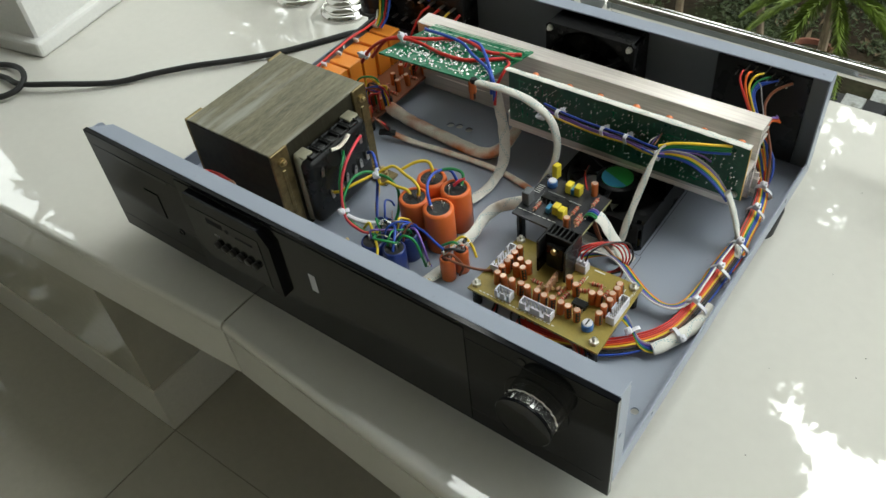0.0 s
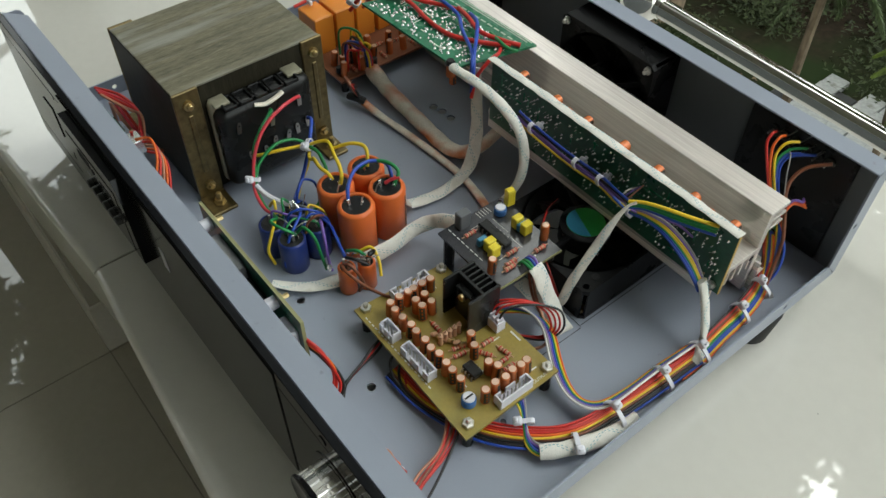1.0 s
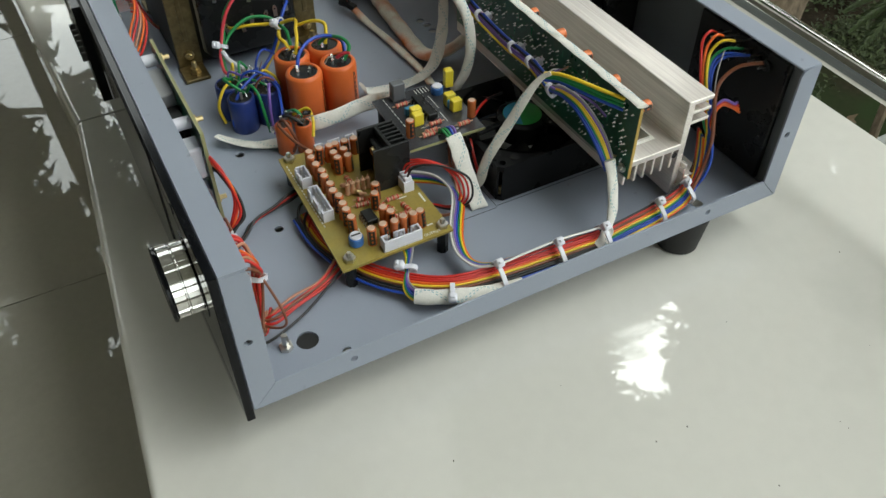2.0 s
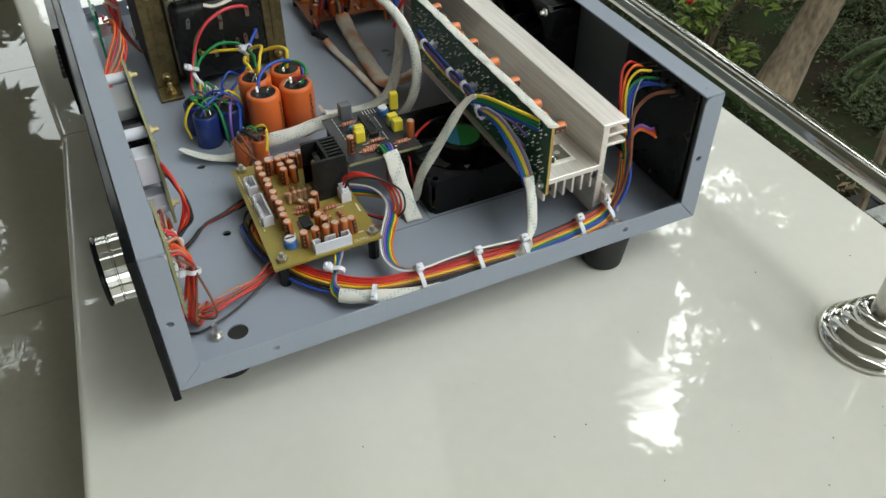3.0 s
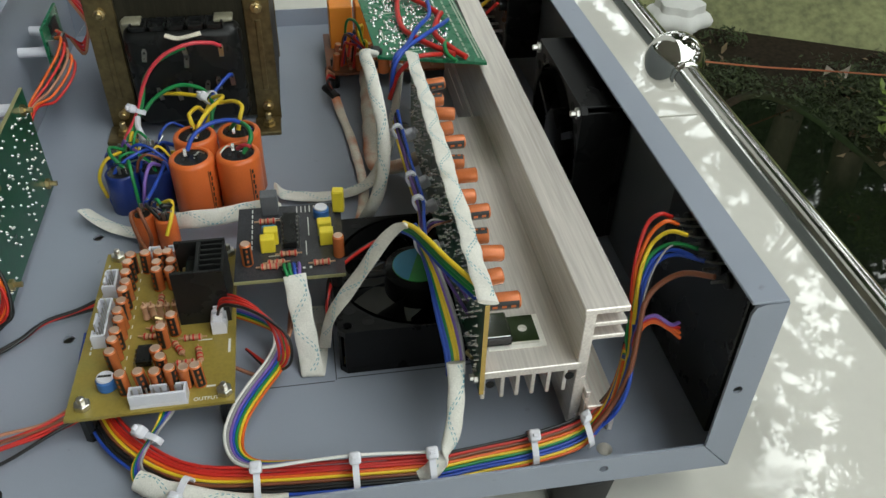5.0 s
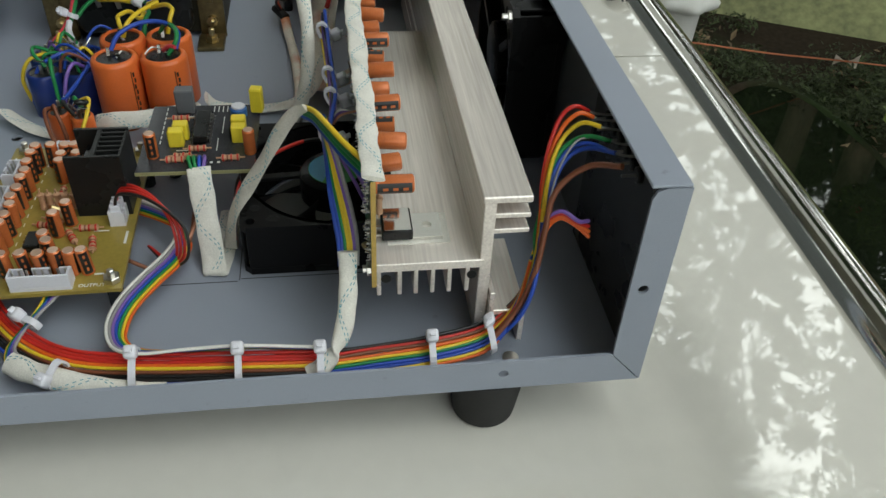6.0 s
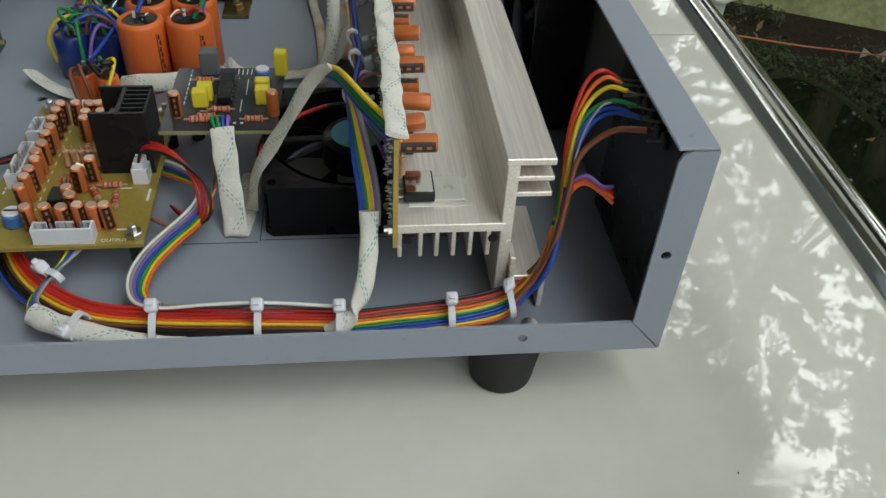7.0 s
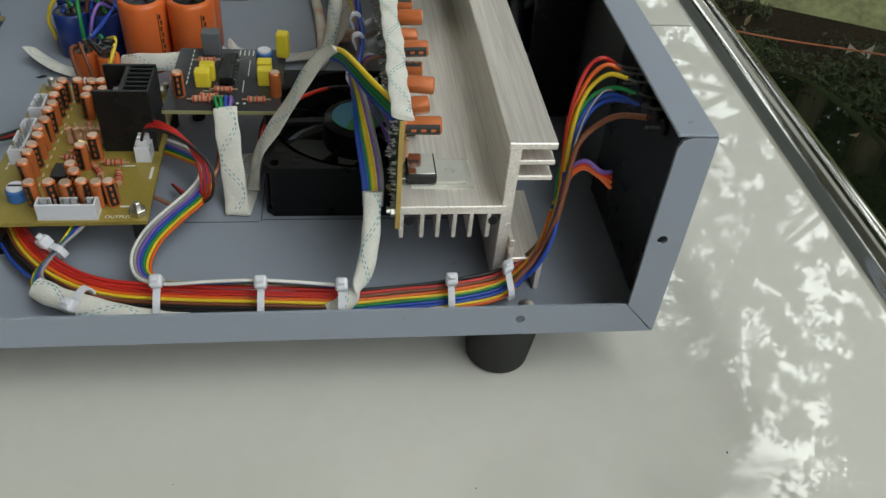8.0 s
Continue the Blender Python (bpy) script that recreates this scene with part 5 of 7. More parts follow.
for k, (c, up) in enumerate((("red", [(395, 287.5, 49), (386, 289, 60), (378.4, 292, 71), (371.5, 297, 79.5), (370.5, 302, 83.3), (369.6, 308, 80.5)]),
                             ("orange", [(396, 287.2, 48), (387, 289.5, 60), (381, 292, 69), (375.8, 297, 78), (375, 302.5, 83), (375.5, 308, 81.4)]),
                             ("yellow", [(397, 287.5, 48), (389, 290, 60), (383.5, 292.5, 69), (379, 297, 76), (380, 302.5, 82), (384.5, 308, 83)]),
                             ("green", [(396, 286, 45), (391, 289, 56), (385.5, 291.5, 65), (381, 297, 72.6), (382.6, 304, 78), (388.9, 311, 79.6)]),
                             ("blue", [(399, 287, 45), (392, 290, 55), (386.5, 292.5, 64), (382.2, 297.5, 71.2), (383.6, 304, 75.8), (393.3, 311, 77.5)]),
                             ("blue", [(400, 287.5, 45), (393.5, 290.5, 55), (388, 293, 63.5), (383.4, 298.5, 70), (385.2, 304.5, 74.6), (395, 311, 78.6)]))):
    wire(h_ob, c, [(p[0] - 1.0 + 0.5 * k, p[1] + 0.8 * math.sin(2.1 * k), p[2] + 0.8 * math.cos(2.1 * k)) for p in LOW] + up, 0.88)
    end = Vector(up[-1])
    part("tinned_end", sweep([end, end + Vector((0.5, 4.0, -1.0)), end + Vector((0.5, 321 - end.y, -2.0))], 0.45, sides=6, n=3), M_STEEL, h_ob)
wire(h_ob, "brown", [(415, 270, 11), (411, 279, 22), (407.5, 284.5, 36), (401, 288, 50.5), (396, 290.5, 61), (393.4, 296, 67.5), (396, 303, 74.5), (405.5, 310, 80.1)], 1.15)
wire(h_ob, "grey", [(399, 288.5, 50), (396, 289.5, 60), (391, 293, 71), (386.4, 299, 78.2), (381, 306, 76.4)], 0.4)
wire(h_ob, "blue", [(413, 272, 8), (414, 279, 20), (411, 283.5, 31), (403, 286.6, 41), (396, 288, 50)], 0.9)
for k, c in enumerate(("orange", "orange", "red", "violet")):
    wire(h_ob, c, [(404 - k, 286.5, 40), (400.5 - 0.5 * k, 288.5, 50 + 0.7 * k), (400.5, 293, 55 + 1.1 * k), (402.5 + 0.3 * k, 299, 52.6 + 1.0 * k), (405 - 1.2 * k, 303.5, 49.2 + 1.6 * k)], 0.8)
# ribbon from the board's back connector that loops into the harness
ribbon(h_ob, ["white", "grey", "violet", "blue", "green", "yellow", "orange"],
       [((319, 122, 10), (0.3, 0.3, -0.8)), ((328, 134.5, 12), (0.3, 0.2, -0.9)), ((338, 145, 13), (0.3, 0.4, -0.8)), ((350, 149.5, 13), (0.25, 0.75, -0.6)), ((361, 146.5, 12.5), (0.35, 0.8, -0.5)), ((373, 139, 12), (0.4, 0.8, -0.45)), ((385, 132.5, 11.5), (0.4, 0.8, -0.45)),
        ((396.5, 129.8, 10.5), (0, 0.85, -0.5)), ((406, 132.5, 10.5), (-0.65, 0.55, -0.5)), ((411.5, 141, 11.5), (-0.75, 0.1, -0.6)), ((413.5, 158, 13), (-0.6, 0, -0.8)), ((414, 178, 13.5), (-0.6, 0, -0.8)), ((415, 205, 11), (-0.6, 0, -0.8))], pitch=1.25, r=0.64, wob=0.12, seed=5)
# wires from the output header
ribbon(h_ob, ["yellow", "green", "blue", "blue", "violet", "grey"],
       [((377, 105, 14), (-0.3, 0.9, 0.2)), ((384, 104, 14), (-0.4, 0.9, 0.2)), ((392, 99.5, 12), (-0.6, 0.7, 0.35)), ((400, 94.5, 9), (-0.6, 0.7, 0.4)), ((408, 95, 8), (-0.6, 0.4, 0.6)), ((414, 103, 8), (-0.6, 0.2, 0.7))], pitch=1.2, seed=7)
# thin leads on the back header: a round loop that drops behind the board
for k in range(4):
    x = 333.6 + 3.2 * k
    wire(h_ob, ("red", "red", "red", "black")[k], [(x, 123.8, 23), (x, 124.4, 28.5), (x + 1.5, 127.5, 31.5 + 0.8 * k), (341 + 2.8 * k, 133.5 + 1.2 * k, 34.4 + 0.3 * k), (348 + 2.6 * k, 141.5 + 1.9 * k, 33 - 0.2 * k), (355.5 + 1.9 * k, 147.5 + 2.1 * k, 26 + 0.2 * k), (359.5 + 1.6 * k, 148.5 + 1.5 * k, 15), (356 + k, 144, 7), (342, 133, 4)], 0.66)
    part("crimp", box(x - 1.1, x + 1.1, 121.6, 126, 21, 27.5, 0.3), M_WHITE, h_ob)
for k in range(2):
    wire(h_ob, ("copper", "brown")[k], [(330, 160 - k * 3, 30), (338, 156 - k * 2, 19), (349, 152, 13 - k), (359, 147, 10 + k), (362, 140 + k, 7), (354, 128, 6), (346, 116, 6)], 0.85)

for p, w, h in (((418, 139.5, 9.5), 7.2, 4.6), ((419, 176, 9.0), 7.2, 4.6), ((420, 205, 8.5), 6.6, 5.4), ((416.5, 246, 7.4), 6.2, 4.2)):
    cable_tie(p, (0, 1, 0), (0.82, 0, -0.57), w, h)
cable_tie((413, 269, 10), (-0.3, 0.9, 0.3), (0.85, 0.1, -0.5), 6.0, 4.2)
cable_tie((393, 98.8, 11.6), (0.75, -0.6, -0.3), (0.6, 0.75, 0.3), 4.2, 2.2)
cable_tie((417, 112.5, 8.5), (0.5, 0.85, 0), (-0.8, 0.4, 0.5), 4.6, 3.4)

# ---- woven sleeves ----
band("woven_sleeve", [(409, 94.5, 8.0), (414.5, 103, 8.2), (419.5, 115, 7.8), (423, 126, 6.8), (425, 137.5, 5.5), (425.5, 150, 4.0)], 4.2, 2.4, (-0.75, 0.4, 0.5), "white woven sleeve lying along the chassis lip")
band("woven_sleeve", [(333.5, 157.8, 37.6), (337, 158.2, 35), (342, 159, 26.5), (348.5, 160.2, 15.5), (354.5, 161.2, 6), (359.5, 162.0, 1.4), (351, 163.5, 0.9), (334, 165, 1.0), (316, 166, 1.2)], 4.9, 0.85, [(0.05, 1, 0.05), (0.05, 1, 0), (0.05, 1, 0), (0.1, 1, 0), (0.12, 1, 0), (0.2, 1, 0), (0.3, 1, 0), (0.1, 1, 0), (0, 1, 0)], "flat white woven sleeve hanging from the charcoal board")
band("woven_sleeve", [(357.5, 204.5, 78), (355, 200.5, 75.5), (353, 194.5, 67), (351.4, 187, 53), (350, 178.5, 38), (349, 171.5, 25), (347.5, 168.5, 10), (343, 167.5, 2.2), (328, 167, 1.4)], 2.9, 0.7, [(-0.2, 0.55, -0.8), (-0.1, 0.75, -0.5), (0.3, 0.9, -0.2), (0.7, 0.7, -0.1), (0.5, 0.85, 0), (0.75, 0.6, 0.1), (0.6, 0.8, 0), (0.1, 1, 0), (0, 1, 0)], "twisted greyed woven sleeve from the green power board", M_SLEEVEG)
band("woven_sleeve", [(401.5, 216.5, 45.5), (405, 216.3, 39), (409, 215.8, 30), (413.5, 214, 20), (417, 210.5, 12), (420.5, 205, 7), (421.5, 200, 5)], 3.5, 1.9, [(-0.2, 0.9, 0.2)] * 4 + [(-0.5, 0.5, 0.6)] * 3, "white woven sleeve dropping into the wire harness")
band("woven_sleeve", [(200, 207, 74.4), (209, 201.5, 79.5), (229, 202, 80.5), (250, 203, 77), (266, 204.5, 66), (273, 203.5, 50), (274, 200, 34), (270, 195, 20), (264, 189, 6), (258, 186, 1.9)], 3.3, 2.0, (0.3, 0.9, 0.2), "white round woven sleeve arching from the bright green board")
band("woven_sleeve", [(205, 221, 70), (212, 217, 50), (219, 212, 30), (224, 204, 13), (226, 193, 5), (227.5, 176, 3), (226, 163, 3), (224, 152, 4), (226, 148, 10)], 4.4, 1.2, [(0.9, 0.2, 0.2), (0.9, 0.3, 0.2), (0.8, 0.5, 0.2), (0.7, 0.6, 0.2), (0.9, 0.1, 0), (1, 0, 0), (1, 0.1, 0), (1, -0.1, 0), (1, 0, 0)], "dusty white woven sleeve bending across the floor to the capacitors")
band("stained_sleeve", [(96, 212, 11), (116, 210.5, 6.5), (136, 209.2, 5), (156, 208, 4.5), (178, 206.5, 4.2), (196, 206, 4.2), (209, 209, 7), (217, 219, 13), (219, 231, 20)], 6.2, 3.8, [(0, 1, 0)] * 6 + [(-0.5, 0.8, 0)] * 3, "rust-stained cream sleeve lying on the chassis floor", M_SLEEVEB, tracer=False)
band("woven_sleeve", [(121, 187.5, 6), (140, 190, 3.5), (165, 193.5, 2.6), (196, 196, 2.4), (222, 196.5, 2.4), (247, 193, 2.2), (268, 186, 2.0), (284, 176, 1.8)], 2.9, 1.8, (0, 1, 0), "thin greyed woven sleeve running over the floor", M_SLEEVEB, tracer=False)
band("woven_sleeve", [(249, 97, 10), (253, 106, 13), (253.5, 120, 14), (252, 134, 15), (257, 145, 19), (270, 149, 27), (279, 150, 31)], 4.6, 1.5, [(-0.6, 0, 0.8)] * 5 + [(-0.6, 0.5, 0.6)] * 2, "white woven sleeve beside the orange capacitors")
band("woven_sleeve", [(228, 46, 6.5), (236, 55, 4.2), (243, 66, 2.6), (247, 77, 2.6), (250, 88, 3)], 4.8, 1.1, [(0.7, -0.5, 0.5), (0.7, -0.5, 0.3), (0.9, -0.3, 0.2), (1, 0, 0), (1, 0, 0)], "cut white sleeve end by the blue capacitors")

band("woven_sleeve", [(215.5, 225.4, 81.2), (240, 225.0, 81.8), (262, 225.8, 81.3), (286, 225.0, 81.9), (310, 225.6, 81.4), (336, 225.1, 82.0), (360, 225.8, 81.5), (384, 225.2, 82.0), (408.6, 225.6, 81.4)], 3.7, 0.95, (0, 1, -0.25),
     "flat white woven sleeve folded over the power board's edge", wob=0.22)

# ---- wires on the power board ----
p_ob = thing("board_wiring", "coloured wires tied along the green power board", "wiring", (330, 214, 26))
run = [((256, 212, 68), (0, 0.3, 1)), ((270, 212.5, 65.5), (0, 0.3, 1)), ((290, 213.5, 63), (0, 0.3, 1)), ((306, 214, 62.5), (0, 0.3, 1)), ((324, 214.5, 62.5), (0, 0.3, 1)), ((338, 213.5, 62), (0, 0.3, 1)), ((350, 211.5, 63), (0, 0.4, 1))]
ribbon(p_ob, ["yellow", "violet", "violet", "black", "blue"], run, pitch=1.5, r=0.8, wob=0.6, seed=9)
for k, c in enumerate(("yellow", "green", "green", "blue")):
    wire(p_ob, c, [(353, 203.5 - 0.3 * k, 76 - 1.2 * k), (361, 207, 79 - 1.5 * k), (371, 211, 80.2 - 1.9 * k), (382, 216, 80 - 2.1 * k), (391, 221, 79.4 - 2.2 * k), (396, 224.6, 78.4 - 2.2 * k)], 1.05)
for k, c in enumerate(("blue", "blue", "green", "yellow", "yellow", "violet", "grey")):
    o = k - 3
    wire(p_ob, c, [(338, 211 + 0.3 * o, 62 - 0.5 * o), (350, 210.5 + 0.25 * o, 63 + 0.4 * o), (361, 211 + 0.3 * o, 66.5 + 0.7 * o), (373, 212.4 + 0.55 * o, 66 + 0.8 * o), (384, 214 + 0.9 * o, 60.5 + 0.6 * o), (392, 215.8 + 1.1 * o, 53 + 0.3 * o), (397.5, 216.8 + 1.1 * o, 46), (403, 216.6 + o, 40)], 0.82)
wire(p_ob, "violet", [(352, 209, 65), (364, 214, 64), (374, 219, 60), (383, 224.5, 52)], 0.7)
wire(p_ob, "violet", [(366, 213, 69), (377, 219, 67), (384, 224.5, 60)], 0.7)
for x, y, z in ((269, 212.3, 66), (305.3, 213.8, 62.8), (323.8, 214.4, 62.8), (349.7, 211.6, 60.5)):
    cable_tie((x, y, z), (1, 0, -0.05), (0, -0.45, 0.9), 4.2, 1.9, "white cable tie on the power board's wires")
cable_tie((252, 217, 57), (0.5, 0.3, -0.6), (0.3, 0.9, 0.3), 4.4, 3.4, "white cable tie on the sleeve's end")
for k in range(2):
    wire(p_ob, ("red", "black")[k], [(296, 214, 26), (300, 200, 27.4), (310, 186 - k, 27.2), (322, 176 - 2 * k, 26.8), (334, 171, 22), (346, 170, 8)], 0.9)
for k, c in enumerate(("white", "violet", "copper")):
    wire(p_ob, c, [(340 + 2 * k, 214, 63), (342 + 2 * k, 217, 68), (343 + 1.5 * k, 224.6, 66 + 2 * k)], 0.5)

# tone board leads
t_ob = thing("tone_wiring", "short green, blue and violet leads on the charcoal board", "wiring", (330, 157, 35))
for k, c in enumerate(("green", "green", "blue", "violet")):
    y = 153.5 + 2.1 * k
    wire(t_ob, c, [(325, y, 35.2), (327, y, 38.8), (331, y + 0.3, 39.4), (336, 157.8 + 1.1 * (k - 1.5), 35)], 0.85)

# ---- wires on the bright green board ----
g_ob = thing("supply_wiring", "thick red and blue wires soldered over the bright green board", "wiring", (150, 235, 73))
wire(g_ob, "red", [(70, 214, 47), (78, 219, 60), (96, 220, 74), (112, 225, 77.5), (128, 228, 76), (150, 226, 74.5), (172, 227, 74.5), (190, 236, 75), (206, 250, 74.2)], 1.6)
wire(g_ob, "red", [(76, 222, 50), (96, 223, 73), (114, 228, 77), (130, 236, 76), (140, 243, 75.5), (150, 250, 74)], 1.6)
wire(g_ob, "red", [(150, 252, 74), (166, 247, 77), (184, 243, 76.5), (200, 250, 75), (209, 256, 74)], 1.6)
wire(g_ob, "blue", [(116, 251, 74), (122, 246, 77), (140, 245, 78), (160, 243, 77.5), (176, 234, 77), (196, 225, 76), (205, 218, 74), (206, 216, 60)], 1.3)
wire(g_ob, "blue", [(160, 254, 74), (174, 248, 77.5), (188, 236, 78), (200, 224, 76), (208, 217, 70), (209, 215, 55)], 1.3)
wire(g_ob, "red", [(204, 243, 74), (210, 236, 77), (211, 228, 76), (209, 219, 66), (210, 214, 52)], 1.3)
wire(g_ob, "green", [(186, 250, 74), (198, 246, 76.5), (208, 246, 75.5), (213, 250, 74)], 1.2)
part("joint_blob", lathe([(3.4, 0), (3.6, 1.5), (2.4, 3.2)], 12, Matrix.Translation((195, 208.6, 72.4))), M_BLACK, g_ob)
cable_tie((112, 226.4, 77.2), (0.9, 0.3, 0.2), (-0.2, 0.9, 0.1), 3.4, 2.0, "white cable tie round two red wires")
cable_tie((74, 217.5, 54), (0.4, 0.3, 0.8), (-0.5, 0.8, 0), 3.6, 2.0, "white cable tie round two red wires")

# ---- transformer leads ----
x_ob = thing("transformer_wiring", "red, green, yellow and blue transformer leads with a white tie", "wiring", (160, 100, 3))
wire(x_ob, "pink", [(149, 122, 60), (153, 117, 64), (158, 105, 66), (161, 92, 62), (163, 83, 54), (165, 77, 44), (168, 73, 33), (174, 69.5, 27), (188, 67, 26), (197, 68, 26.5)], 1.2)
wire(x_ob, "green", [(149, 101.5, 60), (154, 96, 60), (159, 87, 57), (163, 79, 49), (166, 76, 38), (170, 73, 30), (178, 70, 26), (190, 68, 26), (203, 68, 27)], 1.2)
wire(x_ob, "green", [(166, 114, 37), (161, 107, 40.5), (159, 97, 41.5), (160, 88, 39), (162, 80, 34), (166, 75, 29)], 1.2)
wire(x_ob, "yellow", [(149, 84, 32), (154, 86, 34), (160, 96, 36.5), (166, 110, 37)], 1.2)
wire(x_ob, "yellow", [(168, 115, 37), (174, 120, 41), (180, 122, 43), (194, 117, 45), (204, 114, 46), (211, 111, 44), (212, 109, 38.5)], 1.2)
wire(x_ob, "yellow", [(168, 114, 36), (172, 111, 31), (178, 110, 34), (184, 108, 40), (196, 105, 43), (203, 106, 43), (205.5, 107.5, 38.5)], 1.2)
wire(x_ob, "yellow", [(186, 120, 43), (194, 129, 48), (202, 134, 49), (207, 133, 46), (209, 131, 38.5)], 1.2)
wire(x_ob, "green", [(168, 114, 36), (175, 116, 35), (181, 115, 34), (187, 114, 28), (188, 110, 12), (190, 100, 4)], 1.2)
wire(x_ob, "blue", [(149, 126, 41), (155, 125, 44), (162, 120, 42), (168, 114, 36), (171, 106, 20), (180, 94, 14), (190, 88, 22), (198, 86, 27)], 1.2)
wire(x_ob, "yellow", [(167, 114, 36), (169, 111, 24), (172, 102, 13), (182, 92, 11), (192, 80, 18), (200, 72, 26)], 1.2)
wire(x_ob, "blue", [(226, 105, 38), (221, 109, 44), (215, 118, 47), (214, 129, 47.5), (220, 138, 45), (227, 137, 38.5)], 1.2)
wire(x_ob, "green", [(208, 127, 39), (212, 131, 45), (222, 137, 48), (231, 139, 46), (233, 134, 38.5)], 1.2)
wire(x_ob, "pink", [(228, 131, 38.5), (231, 134.5, 42), (233.5, 138, 43)], 1.2)
part("lead_sleeve", sweep([(172, 72, 29), (180, 73, 27.5), (190, 77, 26), (197, 82, 26)], 1.7, sides=8), M_WHITE, x_ob, "white sleeve on a lead")
cable_tie((168.5, 73.2, 31.5), (0.5, -0.3, -0.8), (0.7, 0.7, 0), 2.8, 2.2, "white cable tie on the transformer leads")
cable_tie((168.2, 114, 37.2), (0.6, 0.6, 0.3), (-0.5, 0.6, 0.5), 3.2, 2.4, "white cable tie on the transformer leads")
# bare component leads and jumpers on the capacitors
for k, (a, b) in enumerate((((234, 109, 38), (229, 114, 37.6)), ((226, 129, 38), (230, 122, 37.6)), ((212, 109, 38), (216, 104, 38)), ((200, 68, 26), (215, 72, 26)), ((200, 85, 26), (216, 88, 27)), ((216, 70, 26), (218, 86, 27)), ((254, 82, 23), (260, 93, 23)))):
    m = (Vector(a) + Vector(b)) / 2 + Vector((0, 0, 2.5))
    part("bare_lead", sweep([a, m, b], 0.45, sides=6), M_STEEL, x_ob)
for c, pts in (("yellow", [(203, 66, 26), (211, 59, 26), (213, 54, 16), (214, 56, 4)]), ("green", [(219, 72, 26), (224, 74, 33), (232, 76, 30), (236, 77, 16), (238, 78, 5)]), ("violet", [(219, 88, 26), (226, 85, 31), (233, 82, 26), (238, 80, 14), (241, 80, 5)]),
               ("green", [(202, 69, 26), (206, 62, 31), (216, 64, 32), (221, 70, 27)]), ("blue", [(203, 84, 26), (213, 78, 31), (220, 66, 26), (221, 60, 10), (221, 60, 4)]), ("yellow", [(198, 70, 26), (194, 72, 32), (190, 72, 28), (186, 72, 22)]),
               ("blue", [(217, 90, 26), (228, 90, 27), (244, 86, 25), (252, 84, 25)]), ("yellow", [(253, 90, 24), (258, 98, 29), (266, 98, 25), (272, 95, 18)]), ("green", [(247, 88, 23), (255, 91, 28), (258, 94, 24)]),
               ("brown", [(254, 80, 22), (262, 78, 25), (274, 82, 21), (286, 88, 19), (291, 92, 20)]), ("black", [(250, 84, 23), (258, 86, 27), (264, 92, 23)]), ("brown", [(252, 80, 20), (260, 82, 26), (266, 86, 14), (264, 84, 5)])):
    wire(x_ob, c, pts, 1.0)
rnd = random.Random(52)
for k, c in enumerate(("blue", "violet", "green", "blue", "yellow", "green", "blue", "brown")):
    x, y = 196 + 3.6 * k, 62 + rnd.uniform(0, 24)
    x2, y2 = x + rnd.uniform(-8, 12), y + rnd.uniform(8, 20)
    wire(x_ob, c, [(x, y, 24), (x + rnd.uniform(-2, 2), y + 2, 29 + rnd.uniform(0, 3)), ((x + x2) / 2 + rnd.uniform(-4, 4), (y + y2) / 2, 31 + rnd.uniform(0, 5)), (x2, y2, 28), (x2 + 1, y2 + 2, 22)], 0.8)
for k in range(7):
    x, y = 198 + rnd.uniform(0, 24), 64 + rnd.uniform(0, 22)
    part("bare_lead", sweep([(x, y, 23), (x + rnd.uniform(-2, 2), y + rnd.uniform(-2, 2), 29), (x + rnd.uniform(-7, 7), y + rnd.uniform(-5, 5), 31 + rnd.uniform(0, 3))], 0.4, sides=6), M_SOLDER, x_ob)
for k in range(4):
    a = Vector((250 + 4 * k, 83 + 3 * k, 22))
    part("bare_lead", sweep([a, a + Vector((rnd.uniform(-1, 2), 2, 5)), a + Vector((rnd.uniform(2, 7), rnd.uniform(2, 8), 6))], 0.4, sides=6), M_SOLDER, x_ob)
part("small_diode", lathe([(0.5, -3.6), (1.5, -2.4), (1.5, 2.4), (0.5, 3.6)], 12, Matrix.Translation((262, 96, 29)) @ Matrix.Rotation(radians(70), 4, "X") @ Matrix.Rotation(radians(20), 4, "Y")), M_EPOXY, x_ob, "small black diode soldered across the leads", 50)
part("lug_joint", lathe([(1.6, 0), (1.9, 2), (1.0, 5)], 8, Matrix.Translation((240, 79, 6))), M_SOLDER, x_ob)

# ---- wires behind the front panel ----
d_ob = thing("panel_wiring", "red and black leads looping behind the front panel", "wiring", (330, 30, 1))
rnd = random.Random(31)


def loose(c, pts, r=0.75, w=1.2):
    """A lead that wanders a little from its way."""
    wire(d_ob, c, [(x + rnd.uniform(-w, w), y + rnd.uniform(-w, w), max(1.6, z + rnd.uniform(-w, w))) for x, y, z in pts], r)


# from the display board down to the floor and on to the amber board
for k, c in enumerate(("red", "red", "orange", "red", "black", "black")):
    loose(c, [(303, 27.2, 50 - 2 * k), (308, 28, 53 - 2 * k), (315 + 0.4 * k, 30 + 0.8 * k, 46 - 3 * k), (318 + k, 32 + 0.6 * k, 30 - 2 * k), (322 + k, 26, 14), (330 + k, 19, 9), (342, 17 + k, 15), (354, 19 + 0.6 * k, 26), (364, 20, 36), (372, 18, 48)], 0.85, 1.0)
for k, c in enumerate(("black", "red", "black")):
    loose(c, [(343, 16, 12 + k), (330, 22 + k, 4), (320, 32 + k, 3), (312, 40 + k, 3.5 + k), (308, 54 + k, 4 + k), (306 - k, 67, 6 + k), (300, 80, 7)], 0.85, 0.5)
